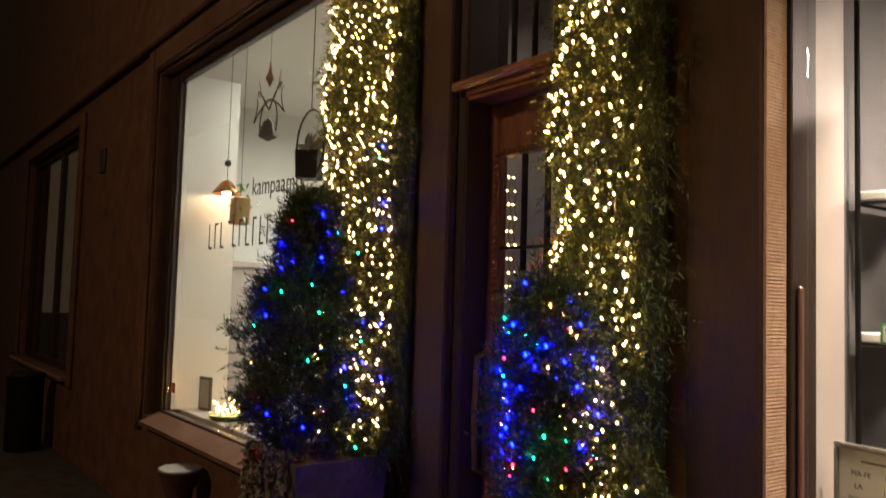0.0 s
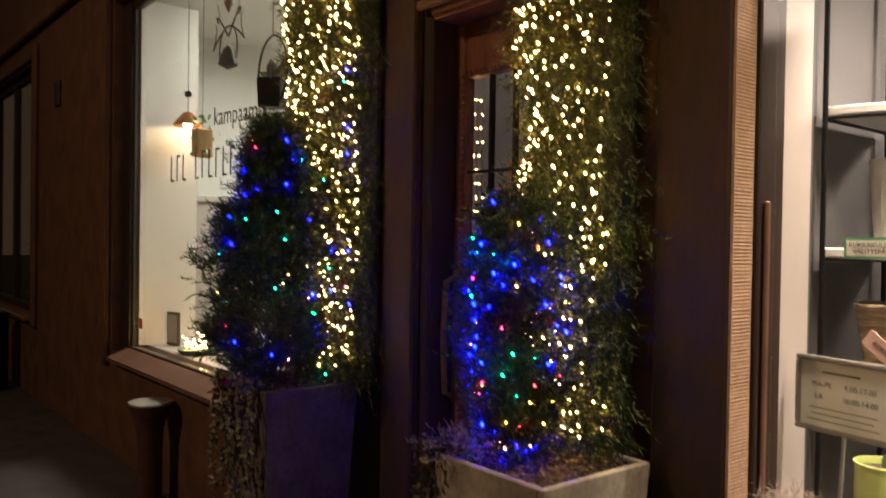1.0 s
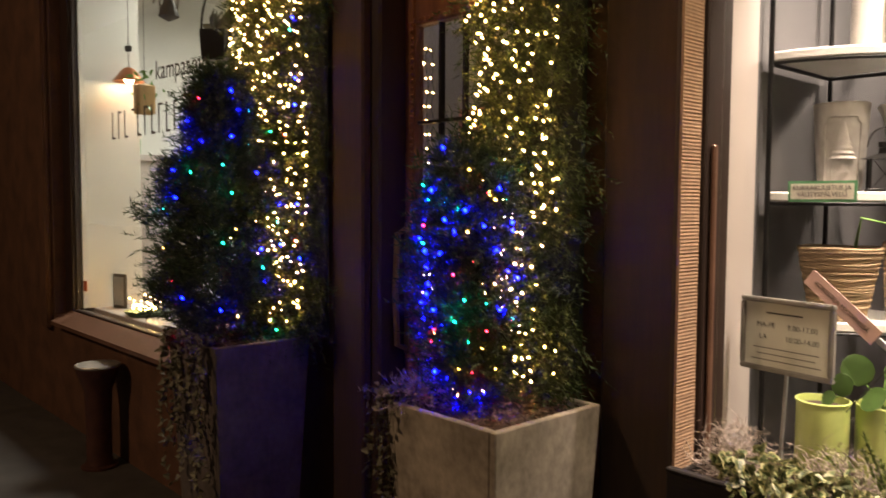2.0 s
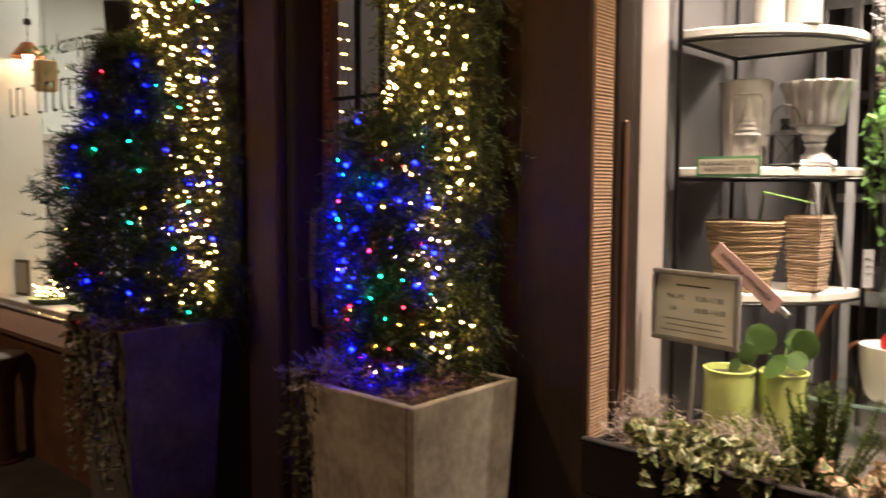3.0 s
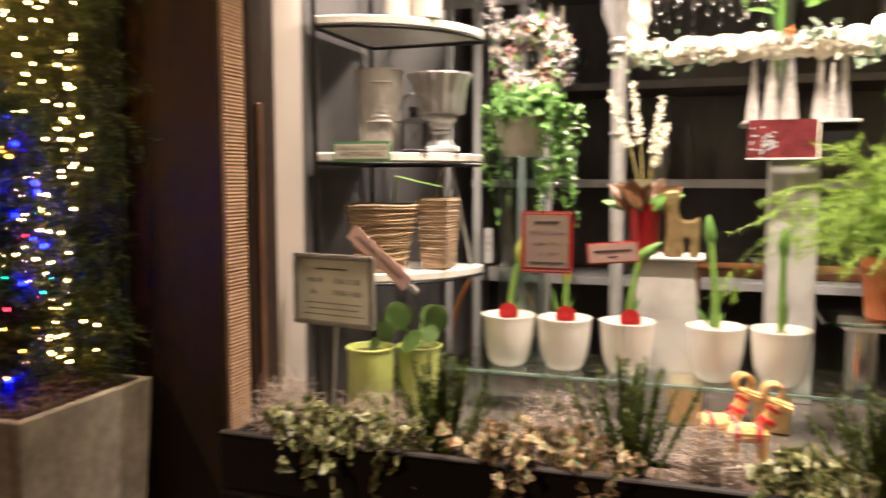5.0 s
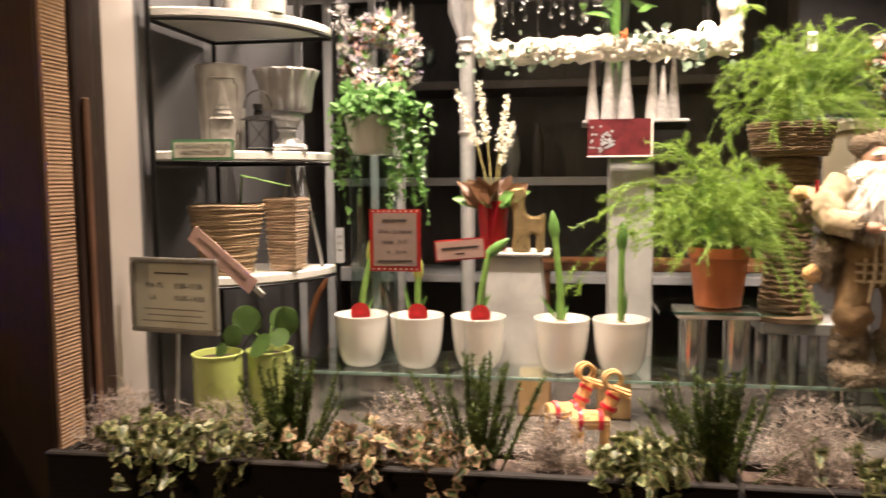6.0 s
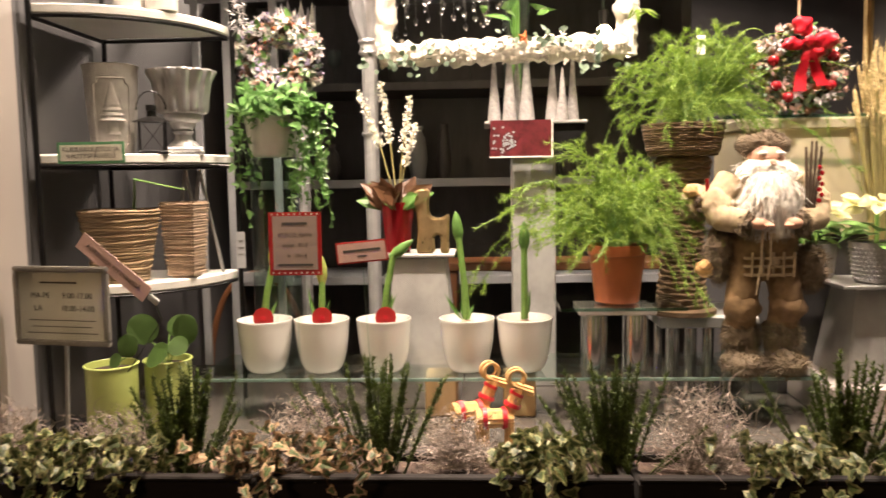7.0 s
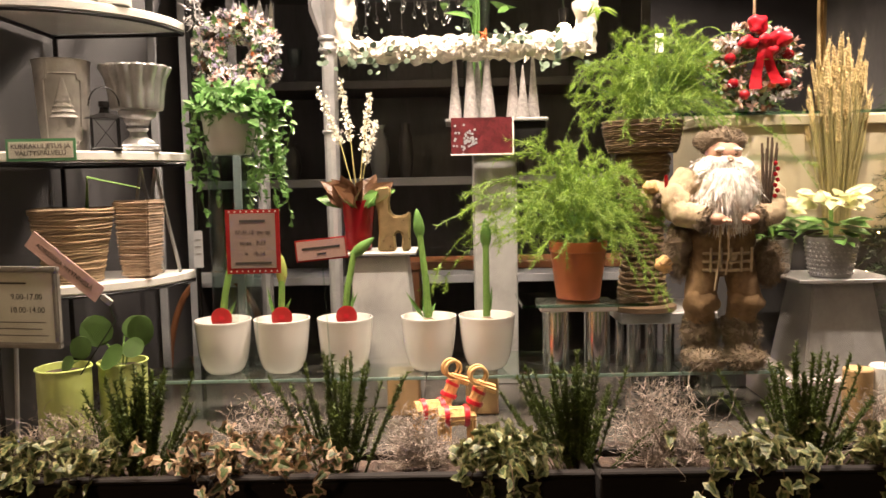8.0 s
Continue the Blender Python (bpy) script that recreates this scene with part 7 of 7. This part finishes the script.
part("shade", lathe([(0.02, 0.1), (0.04, 0.09), (0.11, 0.0), (0.105, 0.0), (0.035, 0.085), (0.02, 0.095)], 28), "copper", l)
bm = bmesh.new()
ball(bm, (0, 0, 0.015), 0.032, 2)
part("lamp_bulb", bm, "lampglow", l)
part("lamp_cord", tube([(0, 0, 0.09), (0, 0, 1.158)], 0.003, 5), "black", l)
part("lamp_hook", box(-0.02, 0.02, -0.02, 0.02, 0.21, 0.25, 0.006), "black", l)
k = thing("hanging_basket", "small yellow hanging basket with green leaves", "hanging basket", (2.22, 5.42, 2.1))
part("basket_frame", box(-0.06, 0.06, -0.05, 0.05, 0, 0.2, 0.01), "wood", k)
foliage("leaf", np.stack([rng.normal(size=30) * 0.04, rng.normal(size=30) * 0.05, rng.uniform(0.05, 0.28, 30)], 1), unit(30), unit(30) + (-1, 0, 0), 0.06, 0.035, "leafgreen", k, "oval")
part("cord", tube([(0, 0, 0.2), (0, 0, 1.398)], 0.002, 4), "wire", k)
c = thing("wall_cabinet", "white salon shelf unit with bottles", "shelf unit", (2.62, 6.3, 0.001))
part("back_panel", box(0.28, 0.3, -0.12, 0.3, 0, 1.82, 0.003), "white", c)
for y0 in (-0.12, 0.28):
    part("side_panel", box(-0.2, 0.279, y0, y0 + 0.02, 0, 1.82, 0.003), "white", c)
for z in (0.75, 1.1, 1.45):
    part("shelf_board", box(-0.19, 0.279, -0.099, 0.279, z, z + 0.02, 0.003), "white", c)
part("top_board", box(-0.22, 0.32, -0.14, 0.32, 1.821, 1.87, 0.004), "white", c)
for k, (y, z, m) in enumerate(((0.1, 1.871, "gold"), (-0.02, 1.871, "greencard"), (0.2, 1.871, "ink"), (0.0, 1.471, "lime"), (0.12, 1.471, "ink"), (0.06, 1.121, "orange"))):
    b = thing("bottle", "small hair product bottle on a shelf", "bottle", (2.5, 6.3 + y, z + 0.001), group="bottles in the salon")
    part("bottle_body", lathe([(0, 0), (0.03, 0), (0.03, 0.12), (0.01, 0.14), (0.01, 0.18), (0, 0.18)], 14), m, b)
f = thing("framed_card", "dark framed card on the salon window board", "picture frame", (2.12, 5.66, 0.7555), 14)
bm = box(-0.01, 0.01, -0.07, 0.07, 0.0, 0.24, 0.004)
part("card_frame", bm, "ink", f)
part("card_face", box(-0.0125, -0.0105, -0.055, 0.055, 0.02, 0.22), "greyshelf", f)
b = thing("light_bowl", "pale bowl filled with tiny warm lights", "bowl", (2.12, 5.18, 0.7555))
part("bowl_body", lathe([(0, 0), (0.12, 0), (0.15, 0.035), (0.145, 0.035), (0.11, 0.01), (0, 0.01)], 28), "eucalyptus", b)
for i in range(34):
    q = new("bulb", bulb_mesh("bulb_warm", 0.0045))
    q.location, q.parent = (rng.normal() * 0.055, rng.normal() * 0.06, 0.03 + abs(rng.normal()) * 0.05), b
s = thing("round_sticker", "small round red sticker on the pane", "sticker", (GX - 0.008, 5.62, 0.93))
part("disc", box(0, 0.001, -0.035, 0.035, -0.035, 0.035, 0.0004), "orange", s)
# decorations behind the far dark window
for y, z, hh in ((8.75, 1.5, 0.32), (9.1, 1.45, 0.24), (8.9, 0.86, 0.3)):
    b = thing("window_vase", "dim pale vase behind the unlit window", "vase", (2.15, y, z), group="things behind the unlit window")
    part("vase_body", lathe([(0, 0), (0.07, 0), (0.09, hh * 0.5), (0.05, hh), (0.04, hh), (0, 0.05)], 18), "straw", b)
s = thing("window_shelf", "dark shelf behind the unlit window", "shelf", (2.15, 9.3, 0))
part("board", box(-0.12, 0.12, -0.9, 0.9, 1.40, 1.4495), "darkwood", s)
part("board", box(-0.12, 0.12, -0.9, 0.9, 0.81, 0.8595), "darkwood", s)
for y in (-0.85, 0.85):
    part("upright", box(-0.12, 0.12, y - 0.03, y + 0.03, 0, 2.2), "darkwood", s)
